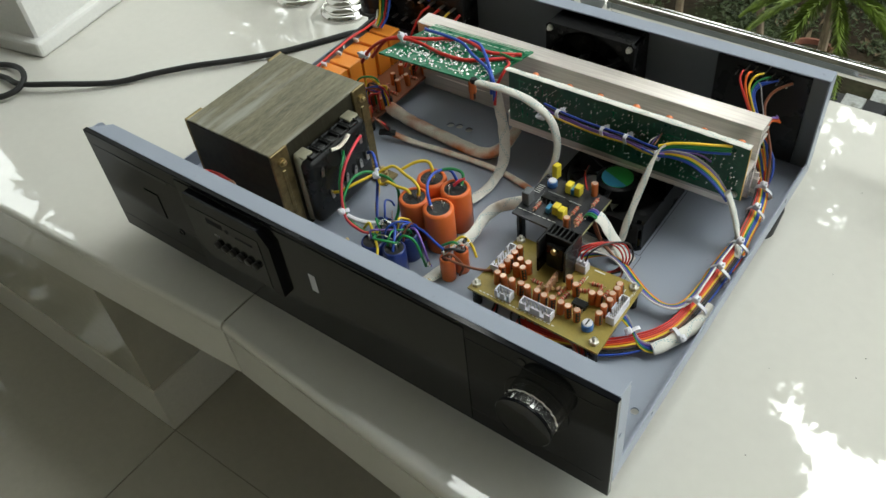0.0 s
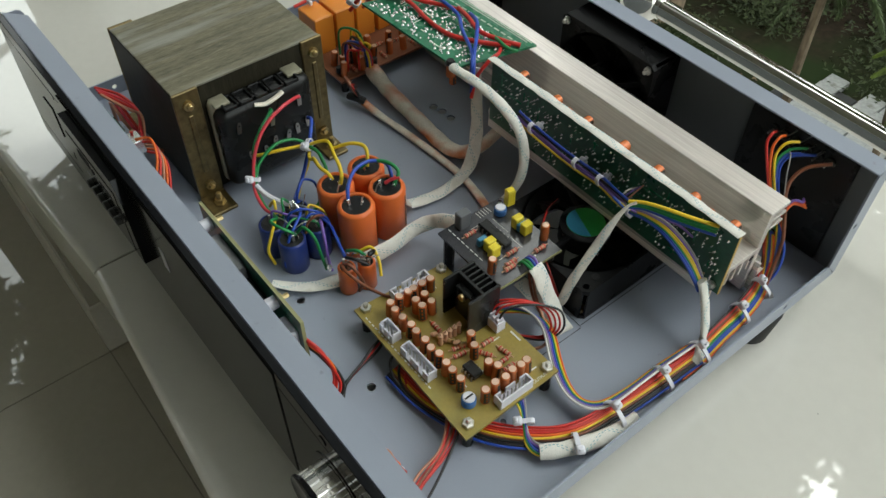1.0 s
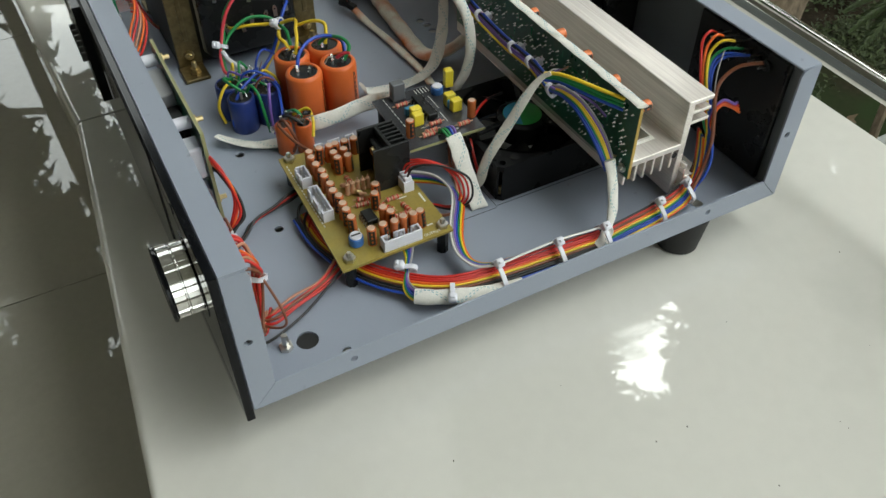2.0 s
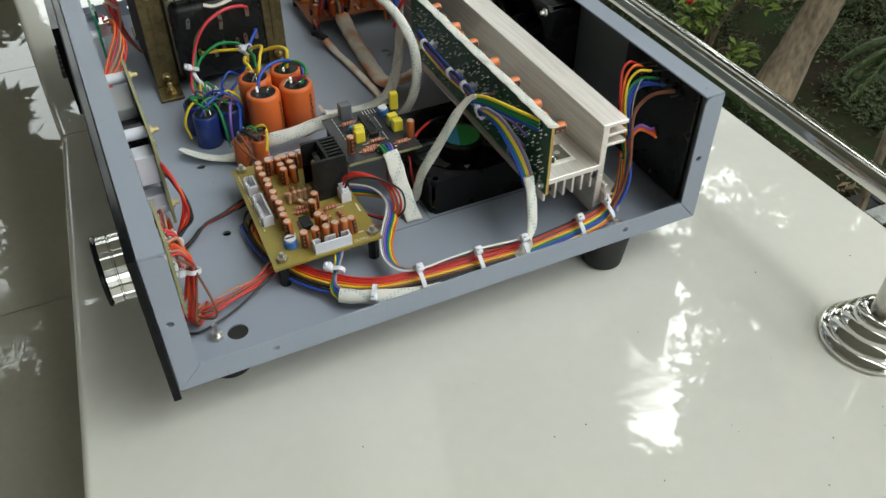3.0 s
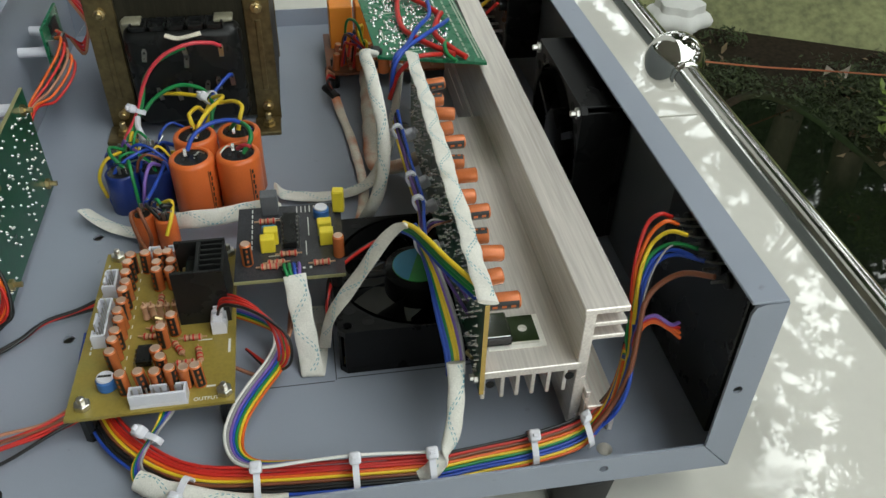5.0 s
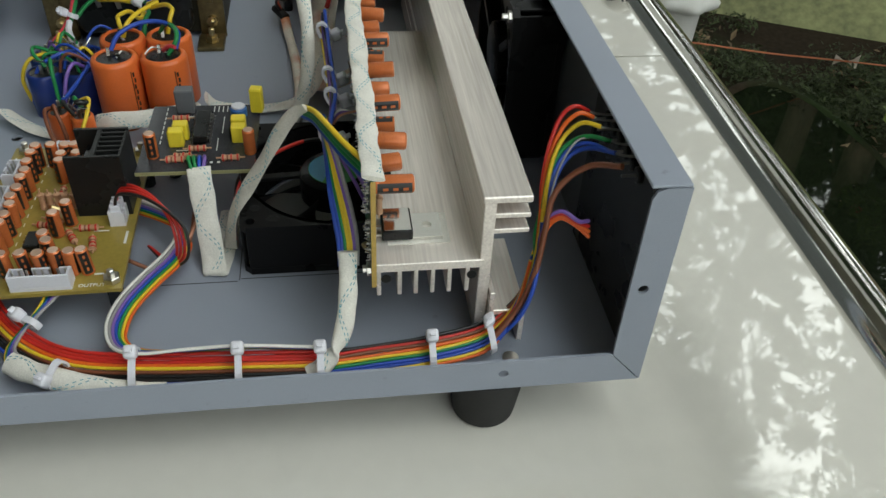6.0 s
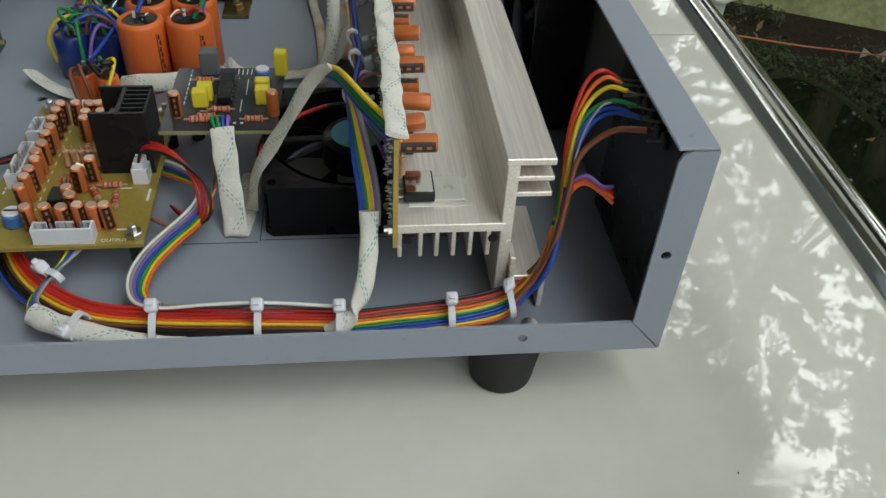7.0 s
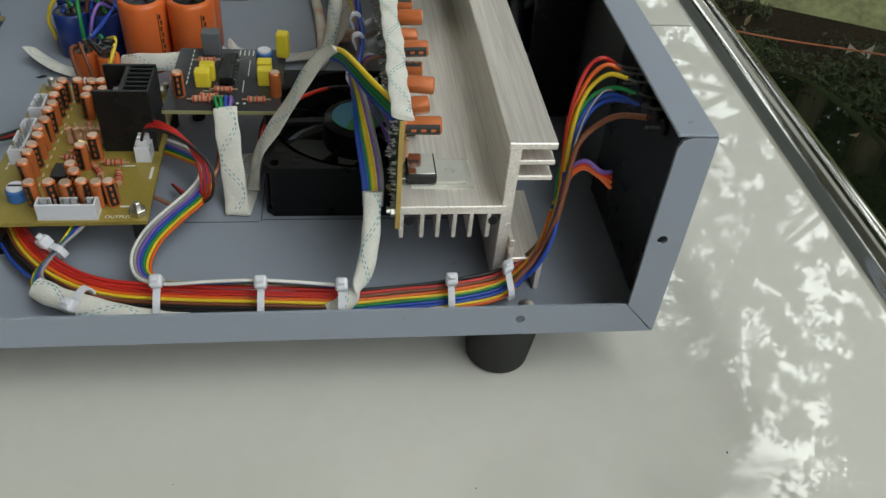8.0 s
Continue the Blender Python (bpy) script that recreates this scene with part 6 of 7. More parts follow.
# leads at the front, from the display's socket past the volume board
for k, c in enumerate(("red", "orange", "red")):
    loose(c, [(296, 10, 54 - 3 * k), (306, 8, 56 - 3 * k), (322, 6.5 + k, 46 - 4 * k), (334, 6.5 + k, 30), (346, 9, 24 + 2 * k), (358, 11, 36), (370, 12, 46)], 0.75, 0.8)
# curls in front of the volume board
for k, c in enumerate(("red", "red", "copper", "red", "brown")):
    cx, cz, r = 339 + 2.4 * k, 31 + 1.8 * (k % 3), 8.5 + 1.2 * (k % 3)
    loose(c, [(322, 18 + k, 16)] + [(cx + r * math.cos(a), 14 + 1.6 * k + 1.5 * math.sin(a), cz + r * math.sin(a)) for a in (3.4, 2.4, 1.4, 0.4, -0.6, -1.6)] + [(352 + k, 20, 12), (364 + k, 22, 14 + 2 * k)], 0.7, 0.6)
# the volume board's bundle: out of the board, through its tie and down to the floor
for k in range(8):
    c = ("red", "red", "copper", "orange", "red", "copper", "red", "brown")[k]
    o = k - 3.5
    loose(c, [(378 + 2.2 * k, 16, 60 - 1.2 * k), (378 + 2.0 * k, 20, 58 - k), (383 + 1.3 * k, 23.5 + 0.3 * o, 48 - 0.6 * k), (383 + 0.6 * o, 23.5 + 0.4 * o, 34), (386 + 1.2 * o, 20 + 0.5 * o, 20), (390 + 1.6 * o, 16 + 0.7 * o, 8 + 0.8 * abs(o)), (388 + 1.0 * o, 17 + 1.2 * o, 3), (380, 24 + 0.8 * o, 5)], 0.85, 1.3)
cable_tie((383, 23.6, 33.5), (0.35, -0.2, -0.9), (0.75, 0.6, 0.2), 3.8, 3.0, "white cable tie on the volume control's leads")
cable_tie((366, 20.5, 40), (0.5, 0.1, 0.8), (0.3, 0.9, 0), 3.0, 2.6, "white cable tie on the panel's red leads")
# on from there under the amber board
for k, c in enumerate(("red", "red", "brown", "red", "copper")):
    loose(c, [(384, 17 + 1.4 * k, 4), (389 - k, 26 + 0.8 * k, 4 + 1.2 * k), (385 - k, 40, 5 + 0.9 * k), (380.5 - k, 55, 6 + 0.8 * k), (376 - 2 * k, 67, 7 + 0.5 * k), (364 - 3 * k, 80, 6)], 0.75, 0.6)
loose("black", [(380, 8, 9), (391, 10, 2.2), (397, 16, 1.8), (395, 27, 2), (389, 42, 3.5), (381, 58, 7), (374, 70, 8), (362, 82, 6)], 0.75, 0.3)
loose("brown", [(384, 24.5, 36), (393, 27, 30), (400, 29, 23), (400.5, 29, 15), (397.5, 26, 10), (390, 20, 7), (383, 16, 9)], 0.7, 0.3)
# slack under the amber board's front corner
for k, c in enumerate(("black", "black", "red", "orange", "red")):
    loose(c, [(316 + 3 * k, 80, 9), (318 + 6 * k, 68 + 0.4 * k, 10 - 1.4 * k), (328 + 6 * k, 63.5 + 0.8 * k, 6 - 0.8 * k), (341 + 4 * k, 66 + k, 4), (352 + 3 * k, 74, 4)], 0.8, 0.5)
for k in range(5):
    wire(d_ob, ("orange", "red", "copper", "orange", "red")[k], [(118, 24 + k, 56 - 3 * k), (128, 30 + k, 60 - 4 * k), (138, 28 + k, 54 - 4 * k), (148 + k, 20 + k, 44 - 3 * k), (166, 12 + k, 34), (200, 10 + k, 20), (250, 10 + k, 12), (300, 9 + k, 9), (340, 11 + k, 7)], 0.85)
for k in range(4):
    wire(d_ob, ("red", "pink", "red", "copper")[k], [(60 + 3 * k, 24, 60), (74 + 3 * k, 34, 58 - 2 * k), (88 + 2 * k, 38, 52), (96 + k, 33, 42 - 2 * k), (104, 28, 50), (112, 24, 58)], 0.95)
for k in range(3):
    wire(d_ob, ("red", "pink", "copper")[k], [(40, 40 - 3 * k, 14), (50, 38 - 3 * k, 30 + 3 * k), (62, 36 - 3 * k, 38 + 3 * k), (74, 38 - 2 * k, 28), (80, 44, 12), (78, 50, 4)], 1.1)

# ---- wires at the relay board ----
r_ob = thing("relay_wiring", "tangle of coloured wires beside the orange relays", "wiring", (90, 205, 5))
rnd = random.Random(14)
for k, c in enumerate(("yellow", "yellow", "green", "blue", "red", "red", "green", "violet", "red", "brown", "black", "brown")):
    a = (82 + rnd.uniform(-6, 14), 196 + rnd.uniform(-4, 18), 14)
    z = rnd.uniform(24, 40)
    b = (96 + rnd.uniform(-3, 3), 211 + rnd.uniform(-3, 3), 11)
    wire(r_ob, c, [a, (a[0] - 3, a[1] + 3, z), ((a[0] + b[0]) / 2 + 4, (a[1] + b[1]) / 2 + rnd.uniform(-5, 5), z + 4), (b[0] - 2, b[1], 24), b], 0.95)
for k, c in enumerate(("brown", "copper", "red", "black")):
    wire(r_ob, c, [(100 + 4 * k, 188, 14), (104 + 4 * k, 184, 20 - k), (112 + 3 * k, 183, 16), (118, 186, 9), (121, 187.5, 6)], 0.9)
part("taped_joint", sweep([(110, 182, 8), (116, 184, 9), (122, 188, 7)], 3.2, 2.6, n=5), M_RUBBER, r_ob, "black taped joint")
wire(r_ob, "red", [(36, 186, 44), (38, 210, 48), (37, 236, 49), (38, 262, 48), (40, 284, 52)], 1.3)
wire(r_ob, "black", [(34, 226, 46), (34, 250, 48), (35, 274, 50), (40, 290, 54)], 1.6)
for k, c in enumerate(("white", "yellow", "green", "red", "blue")):
    wire(r_ob, c, [(40 + 2 * k, 268, 46), (38 + 3 * k, 276, 54), (34 + 4 * k, 284, 70), (30 + 5 * k, 290, 84), (32 + 9 * k, 296, 78), (36 + 12 * k, 299, 67)], 1.0)
for k, c in enumerate(("red", "red", "yellow", "red")):
    wire(r_ob, c, [(70 + 6 * k, 262, 16), (76 + 8 * k, 274, 40), (82 + 10 * k, 286, 60 - 2 * k), (88 + 11 * k, 293, 66)], 1.1)
for y in (196, 216, 240, 268):
    part("tie_wrap", box(37, 43, y, y + 2.4, 44, 47.6, 0.5), M_WHITE, r_ob)

# ---- mains lead over the ledge ----
c_ob = thing("power_cable", "black mains cable lying in a loop on the tiled ledge", "cable", (-200, 200, ZT))
ZC = ZT + 3.2
part("lead", sweep([(4, 296, 18), (-22, 330, 2), (-44, 343, ZC + 1), (-58, 328, ZC), (-80, 294, ZC), (-105, 256, ZC + 1), (-138, 220, ZC + 2), (-165, 195, ZC + 2), (-192, 164, ZC + 2), (-219, 133, ZC + 1), (-262, 98, ZC + 6), (-300, 77, ZC + 6), (-330, 78, ZC + 3), (-356, 74, ZC + 1), (-362, 58, ZC),
                    (-340, 44, ZC), (-308, 52, ZC + 2), (-296, 70, ZC + 5), (-304, 86, ZC + 10), (-346, 96, ZC + 3), (-400, 78, ZC), (-470, 70, ZC)], 3.1, sides=12, n=8), M_RUBBER, c_ob, smooth=80)
part("grommet", lathe([(5.5, 0), (6.5, 2), (6.5, 5), (4, 10)], 16, Matrix.Translation((6, 300, 20)) @ Matrix.Rotation(radians(-60), 4, "X")), M_BLACK, c_ob)

# ---- garden beyond the rail ----
GZ = -900.0
bm = bmesh.new()
bmesh.ops.create_grid(bm, x_segments=90, y_segments=90, size=60000)
for v in bm.verts:
    v.co.z = GZ + 30 * noise.noise(v.co * 0.001)
solid("ground", bm, M_SOIL, "damp brown garden soil with mossy patches", "ground", "structure")

k_ob = thing("garden_paving", "weathered white mosaic tile paving with scattered black tiles", "paving", (0, 1600, GZ), kind="structure")
kb = {}
rnd = random.Random(71)
for i in range(-8, 14):
    for j in range(-2, 5):
        dark = rnd.random() < (0.16 if i < 3 else 0.42)
        edge = 3.2 + 1.2 * noise.noise(Vector((i * 0.35, 3.3, 0.0)))
        if j > edge or i < -6 or (i < -4 and j < 2) or (i < -3 and j > 1) or rnd.random() < 0.06:
            continue
        mt = M_KB if dark else M_KW
        place = Vector((i * 0.0525 - 0.004 + rnd.uniform(-0.002, 0.002), j * 0.0525 + rnd.uniform(-0.002, 0.002), 0.02 + rnd.uniform(0, 0.004)))
        if mt not in kb:
            kb[mt] = part("garden_tile", box(-25.4, 25.4, -25.4, 25.4, -30, 2, 1.2), mt, k_ob)
            for v in kb[mt].data.vertices:
                v.co += BASE[k_ob] * 0.001
            o = kb[mt]
        else:
            o = new("garden_tile", kb[mt].data)
            o.parent = k_ob
        o.location = place
        o.rotation_euler = (rnd.uniform(-0.03, 0.03), rnd.uniform(-0.03, 0.03), rnd.uniform(-0.05, 0.05))


def leaf_cloud(name, centres, count, size, parent, material, label, seed, flat=0.6):
    """Many small folded leaves scattered through clumps."""
    rnd = random.Random(seed)
    verts, faces = [], []
    picks = rnd.choices(centres, [c[1] ** 1.5 for c in centres], k=count)
    for c, r in picks:
        while True:
            q = Vector((rnd.uniform(-1, 1), rnd.uniform(-1, 1), rnd.uniform(-1, 1)))
            if q.length < 1:
                break
        p = Vector(c) + Vector((q.x, q.y, q.z * flat)) * r * (0.6 + 0.4 * rnd.random())
        e = Euler((rnd.uniform(-0.9, 0.9), rnd.uniform(-0.9, 0.9), rnd.uniform(0, 6.28))).to_matrix()
        s = size * rnd.uniform(0.6, 1.4)
        n = len(verts)
        for a in ((0, -1, 0), (0.38, 0, 0.12), (0, 1, -0.1), (-0.38, 0, 0.12)):
            verts.append(tuple((p + e @ (Vector(a) * s)) * 0.001))
        faces += [(n, n + 1, n + 2), (n, n + 2, n + 3)]
    me = bpy.data.meshes.new(name)
    base = BASE[parent] * 0.001 if parent else Vector()
    me.from_pydata([tuple(Vector(v) - base) for v in verts], [], faces)
    me.materials.append(material)
    ob = new(name, me)
    ob.parent = parent
    if label:
        ob["label"] = label
    return ob


EYE_Z = Vector((450, 250, 0))
THIN = ((-70, -60, 20, 26, 0.3), (-64, -43, 25, 45, 0.5), (-11, 1, 32, 41, 1.3))


def open_sky(az, el):
    """Where the canopy leaves the sky free, as seen from the ledge (degrees from the rail's outward side, and up)."""
    top = 52 if az < -108 else 66 if az < -52 else 72 if az < -3 else 61 if az < 1 else 60.5 if az < 12 else 30
    gaps = ((-49.8, -41.2, 48.3, 54.8), (-94, -83, 23, 31), (-95.5, -83.5, 31, 34), (-95, -86.5, 34, 36.5), (-116, -104, 26, 35))
    return el > top or any(a < az < b and c < el < d for a, b, c, d in gaps)


def canopy(az0, az1, count, seed, near=4600, far=6800):
    """Clumps of a crown that fills a stretch of the view up from the ledge, thin and broken in places."""
    rnd = random.Random(seed)
    out = []
    while len(out) < count:
        az, el, r = rnd.uniform(az0, az1), 73 - 67 * rnd.random() ** 1.5, rnd.uniform(near, far)
        size = rnd.uniform(0.045, 0.080)
        if any(open_sky(az + da, el + de) for da, de in ((0, 0), (3.3, 0), (-3.3, 0), (0, 3.0), (0, -3.0))):
            continue
        if any(b[0] - 1 < az < b[1] + 1 and b[2] - 1 < el < b[3] + 1 for b in THIN):
            continue
        d = Vector((math.sin(radians(az)) * math.cos(radians(el)), math.cos(radians(az)) * math.cos(radians(el)), math.sin(radians(el))))
        out.append((tuple(EYE_Z + d * r), r * size))
    # heavy low boughs
    for a0, a1, e0, e1, n in ((-102, -98.5, 8, 40, 32), (-122, -100, 8, 20.5, 60)):
        for k in range(n if az0 < a0 and a1 < az1 else 0):
            az, el, r = radians(rnd.uniform(a0, a1)), radians(rnd.uniform(e0, e1)), rnd.uniform(near, far)
            out.append((tuple(EYE_Z + Vector((math.sin(az) * math.cos(el), math.cos(az) * math.cos(el), math.sin(el))) * r), r * rnd.uniform(0.035, 0.05)))
    for a0, a1, e0, e1, dense in THIN:
        # broken foliage: many small clumps with light between them
        for k in range(int((a1 - a0) * (e1 - e0) * dense)):
            az, el, r = rnd.uniform(a0 - 1, a1 + 1), rnd.uniform(e0 - 1, e1 + 1), rnd.uniform(near, far)
            if az0 <= a0 and a1 <= az1:
                d = Vector((math.sin(radians(az)) * math.cos(radians(el)), math.cos(radians(az)) * math.cos(radians(el)), math.sin(radians(el))))
                out.append((tuple(EYE_Z + d * r), r * rnd.uniform(0.007, 0.019)))
    return out


def tree(x, y, top, centres, seed, leaves, label, r=70, size=75, material=None, fine=None):
    """A tapered trunk, limbs to its clumps, and a crown of many leaves."""
    rnd = random.Random(seed)
    ob = thing("tree", label, "tree", (x, y, GZ), group="garden trees")
    base, top = Vector((x, y, GZ - 40)), Vector(top)
    h = top.z - GZ
    pts = [base.lerp(top, t) + Vector((rnd.uniform(-1, 1), rnd.uniform(-1, 1), 0)) * h * 0.008 * (t > 0) for t in (0, 0.2, 0.45, 0.7, 1.0)]
    bm = bmesh.new()
    path = smooth_path(pts, 7)
    rings = []
    for k, p in enumerate(path):
        t = k / (len(path) - 1)
        rr = r * (1.1 - 0.6 * t) * (1 + 0.5 * max(0, 0.12 - t) / 0.12)
        rings.append([bm.verts.new(p + Vector((math.cos(a), math.sin(a), 0)) * rr * (1 + 0.12 * noise.noise(Vector((math.cos(a) * 2, math.sin(a) * 2, k * 0.6))))) for a in [2 * math.pi * j / 16 for j in range(16)]])
    for a, b in zip(rings, rings[1:]):
        for j in range(16):
            bm.faces.new((a[j], a[(j + 1) % 16], b[(j + 1) % 16], b[j]))
    part("trunk", bm, M_BARK, ob, smooth=60)
    for c, _ in centres[:10]:
        c = Vector(c)
        start = base.lerp(top, rnd.uniform(0.6, 0.98))
        part("limb", sweep([start, start.lerp(c, 0.5) + Vector((0, 0, h * 0.03)), c], r * 0.2, sides=6, n=4), M_BARK, ob)
    leaf_cloud("crown", centres, leaves, size, ob, material or M_LEAF, "", seed, 0.9)
    if fine:
        # the thin outer sprays with small leaves
        a0, a1, e0, e1, count, small = fine
        cs = []
        for k in range(count):
            az, el, q = radians(rnd.uniform(a0, a1)), radians(rnd.uniform(e0, e1)), rnd.uniform(4700, 6500)
            cs.append((tuple(EYE_Z + Vector((math.sin(az) * math.cos(el), math.cos(az) * math.cos(el), math.sin(el))) * q), q * rnd.uniform(0.009, 0.028)))
        leaf_cloud("sprays", cs, small, 23, ob, M_LEAF, "", seed + 1, 0.9)
    return ob


def palm(x, y, h, seed, fronds, length, label, material=None, thick=45):
    """A palm: a ringed stem and arching fronds with many narrow leaflets."""
    rnd = random.Random(seed)
    ob = thing("palm", label, "palm", (x, y, GZ), group="garden palms")
    prof = [(thick * (1.15 - 0.3 * k / 20) * (1.05 if k % 2 else 0.97), h * k / 20) for k in range(21)]
    part("stem", lathe(prof, 14, Matrix.Translation((x, y, GZ))), M_BARK, ob, smooth=60)
    verts, faces = [], []
    top = Vector((x, y, GZ + h))
    for k in range(fronds):
        az = 6.283 * k / fronds + rnd.uniform(-0.25, 0.25)
        rise = rnd.uniform(0.15, 1.15)
        d = Vector((math.cos(az), math.sin(az), 0))
        side = Vector((-d.y, d.x, 0))
        L = length * rnd.uniform(0.8, 1.1)
        prev = None
        for s in range(1, 46):
            t = s / 45
            p = top + d * (L * t * math.cos(rise * (1 - t))) + Vector((0, 0, L * (rise * 0.75 * t - 0.75 * t * t)))
            if prev is not None:
                n = len(verts)
                w = 9 * (1 - t) + 2
                for q in (prev - side * w, prev + side * w, p + side * w, p - side * w):
                    verts.append(q)
                faces.append((n, n + 1, n + 2, n + 3))
                ll = L * 0.27 * math.sin(math.pi * (0.12 + 0.85 * t)) + 30
                tang = (p - prev).normalized()
                for sg in (-1, 1):
                    tip = p + side * (sg * ll * 0.8) + tang * (ll * 0.55) + Vector((0, 0, -ll * rnd.uniform(0.12, 0.4)))
                    mid = p.lerp(tip, 0.45) + Vector((0, 0, ll * 0.05))
                    wd = tang * (L * 0.0085)
                    n = len(verts)
                    verts.extend((p - wd * 0.5, p + wd * 0.5, mid + wd, tip, mid - wd))
                    faces.append((n, n + 1, n + 2, n + 3, n + 4))
            prev = p
    me = bpy.data.meshes.new("fronds")
    me.from_pydata([tuple((Vector(v) - BASE[ob]) * 0.001) for v in verts], [], faces)
    me.materials.append(material or M_LEAF)
    f = new("fronds", me)
    f.parent = ob
    return ob


tree(-685, 1665, (-405, 2075, 1600), canopy(-64, -22, 210, 5), 5, 90000, "leaning garden tree with a grey-brown trunk and dark leaves", r=43, size=58, fine=(-70, -31, 21, 49, 560, 24000))
tree(-3300, 3300, (-3100, 3500, 2600), canopy(-140, -55, 290, 11), 11, 112000, "broad dark green garden tree behind the rail", r=120)
tree(700, 4600, (900, 4700, 2600), canopy(-30, 30, 210, 17), 17, 60000, "broad leafy tree at the back of the garden", r=110)
tree(3300, 3600, (3400, 3700, 2600), canopy(14, 80, 60, 23), 23, 24000, "dense dark tree beside the porch", r=120)
palm(-3270, 2950, 6790, 3, 19, 950, "tall palm with hanging dark fronds", M_LEAF, 75)
palm(-6900, -2150, 6300, 21, 19, 1700, "tall palm with long hanging fronds beyond the porch", M_LEAF, 80)
palm(100, 4600, 6300, 8, 17, 1350, "tall slender palm behind the rail", M_LEAF, 75)


def fern(x, y, z, seed, fronds, length, label, material, base_z):
    """A feathery young plant: a thin stem and drooping fronds of soft narrow leaflets."""
    rnd = random.Random(seed)
    ob = thing("fern", label, "fern", (x, y, base_z), group="garden ferns")
    part("stem", sweep([(x + 20, y + 10, base_z), (x + 8, y, (z + base_z) / 2), (x, y, z)], 9, sides=8, n=5), M_BARK, ob)
    for k in range(fronds):
        az = 6.283 * k / fronds + rnd.uniform(-0.3, 0.3)
        d = Vector((math.cos(az), math.sin(az), 0))
        L = length * rnd.uniform(0.75, 1.1)
        rise = rnd.uniform(0.0, 0.5)
        verts, faces, prev = [], [], None
        for s in range(0, 40):
            t = s / 39
            p = Vector((x, y, z)) + d * (L * t) + Vector((0, 0, L * (rise * t - 0.75 * t * t)))
            if prev is not None:
                tang = (p - prev).normalized()
                side = tang.cross(Vector((0, 0, 1))).normalized()
                up = side.cross(tang)
                ll = L * 0.15 * math.sin(math.pi * (0.1 + 0.86 * t)) + 5
                for q in range(10):
                    a = 6.283 * q / 10 + rnd.uniform(-0.3, 0.3)
                    out = side * math.cos(a) + up * math.sin(a) * 0.6
                    tip = p + out * ll * 0.7 + tang * ll * 0.8
                    w = tang.cross(out) * 3.0
                    n = len(verts)
                    verts.extend((p - w * 0.4, p.lerp(tip, 0.5) - w, tip, p.lerp(tip, 0.5) + w))
                    faces.append((n, n + 1, n + 2, n + 3))
            prev = p
        me = bpy.data.meshes.new("frond")
        me.from_pydata([tuple((v - BASE[ob]) * 0.001) for v in verts], [], faces)
        me.materials.append(material)
        f = new("frond", me)
        f.parent = ob
    return ob


def pot(x, y):
    ob = thing("flower_pot", "weathered terracotta flower pot on the garden tiles", "flower pot", (x, y, GZ + 20))
    part("body", lathe([(34, 0), (52, 96), (58, 98), (59, 116), (51, 117), (49, 100)], 28, Matrix.Translation((x, y, GZ + 20))), M_POT, ob, smooth=40)
    part("soil", lathe([(48, 98), (48, 104), (20, 108)], 20, Matrix.Translation((x, y, GZ + 20))), M_SOIL, ob)


pot(125, 1700)
fern(225, 1300, -385, 4, 11, 190, "young plant with bright green feathery fronds", M_LEAFB, GZ)
fern(-75, 1300, -345, 9, 9, 150, "hanging dull green feathery plant", M_LEAFD, GZ)
sap = thing("sapling", "thin bare brown sapling stem in the garden", "sapling", (55, 1540, GZ))
part("stem", sweep([(75, 1545, GZ - 10), (62, 1520, -740), (36, 1500, -540), (10, 1490, -250)], 9, sides=8), M_BARK, sap)

# the murky pool with its mossy bank
bm = bmesh.new()
ring = [bm.verts.new((-860 + 430 * math.cos(a) * (1 + 0.18 * math.sin(3 * a)), 1340 + 270 * math.sin(a) * (1 + 0.15 * math.cos(2 * a)), GZ + 26)) for a in [2 * math.pi * k / 40 for k in range(40)]]
bm.faces.new(ring)
solid("water", bm, M_WATER, "still dark pool water reflecting the foliage", "water", "structure")
bm = bmesh.new()
pts = [(-860 + 450 * math.cos(a) * (1 + 0.18 * math.sin(3 * a)), 1340 + 288 * math.sin(a) * (1 + 0.15 * math.cos(2 * a)), GZ + 22) for a in [2 * math.pi * k / 20 for k in range(21)]]
sweep(pts, 15, 7, sides=8, n=4, bm=bm, wob=0.6)
solid("pool_rim", bm, M_SOIL, "low mossy mud rim round the pool", "rim", "structure", smooth=60)

# the white plaster post that the string is tied to
def plaster_post(x, y):
    ob = thing("garden_post", "white plaster garden post with a scalloped cap", "post", (x, y, GZ))
    part("column", lathe([(56, -30), (56, 40), (44, 52), (43, 180), (47, 272), (50, 278)], 24, Matrix.Translation((x, y, GZ))), M_PAINT, ob, smooth=40)
    bm = bmesh.new()
    rings = []
    for r, z in ((48, 276), (66, 284), (80, 294), (82, 306), (74, 318), (60, 326), (58, 345), (40, 350)):
        rings.append([bm.verts.new((x + r * (1 + 0.09 * math.cos(6 * a)) * math.cos(a), y + r * (1 + 0.09 * math.cos(6 * a)) * math.sin(a), GZ + z)) for a in [2 * math.pi * k / 48 for k in range(48)]])
    for a, b in zip(rings, rings[1:]):
        for k in range(48):
            bm.faces.new((a[k], a[(k + 1) % 48], b[(k + 1) % 48], b[k]))
    bm.faces.new(rings[0][::-1])
    bm.faces.new(rings[-1])
    part("cap", bm, M_PAINT, ob, "scalloped plaster cap", smooth=50)


plaster_post(-1300, 1128)

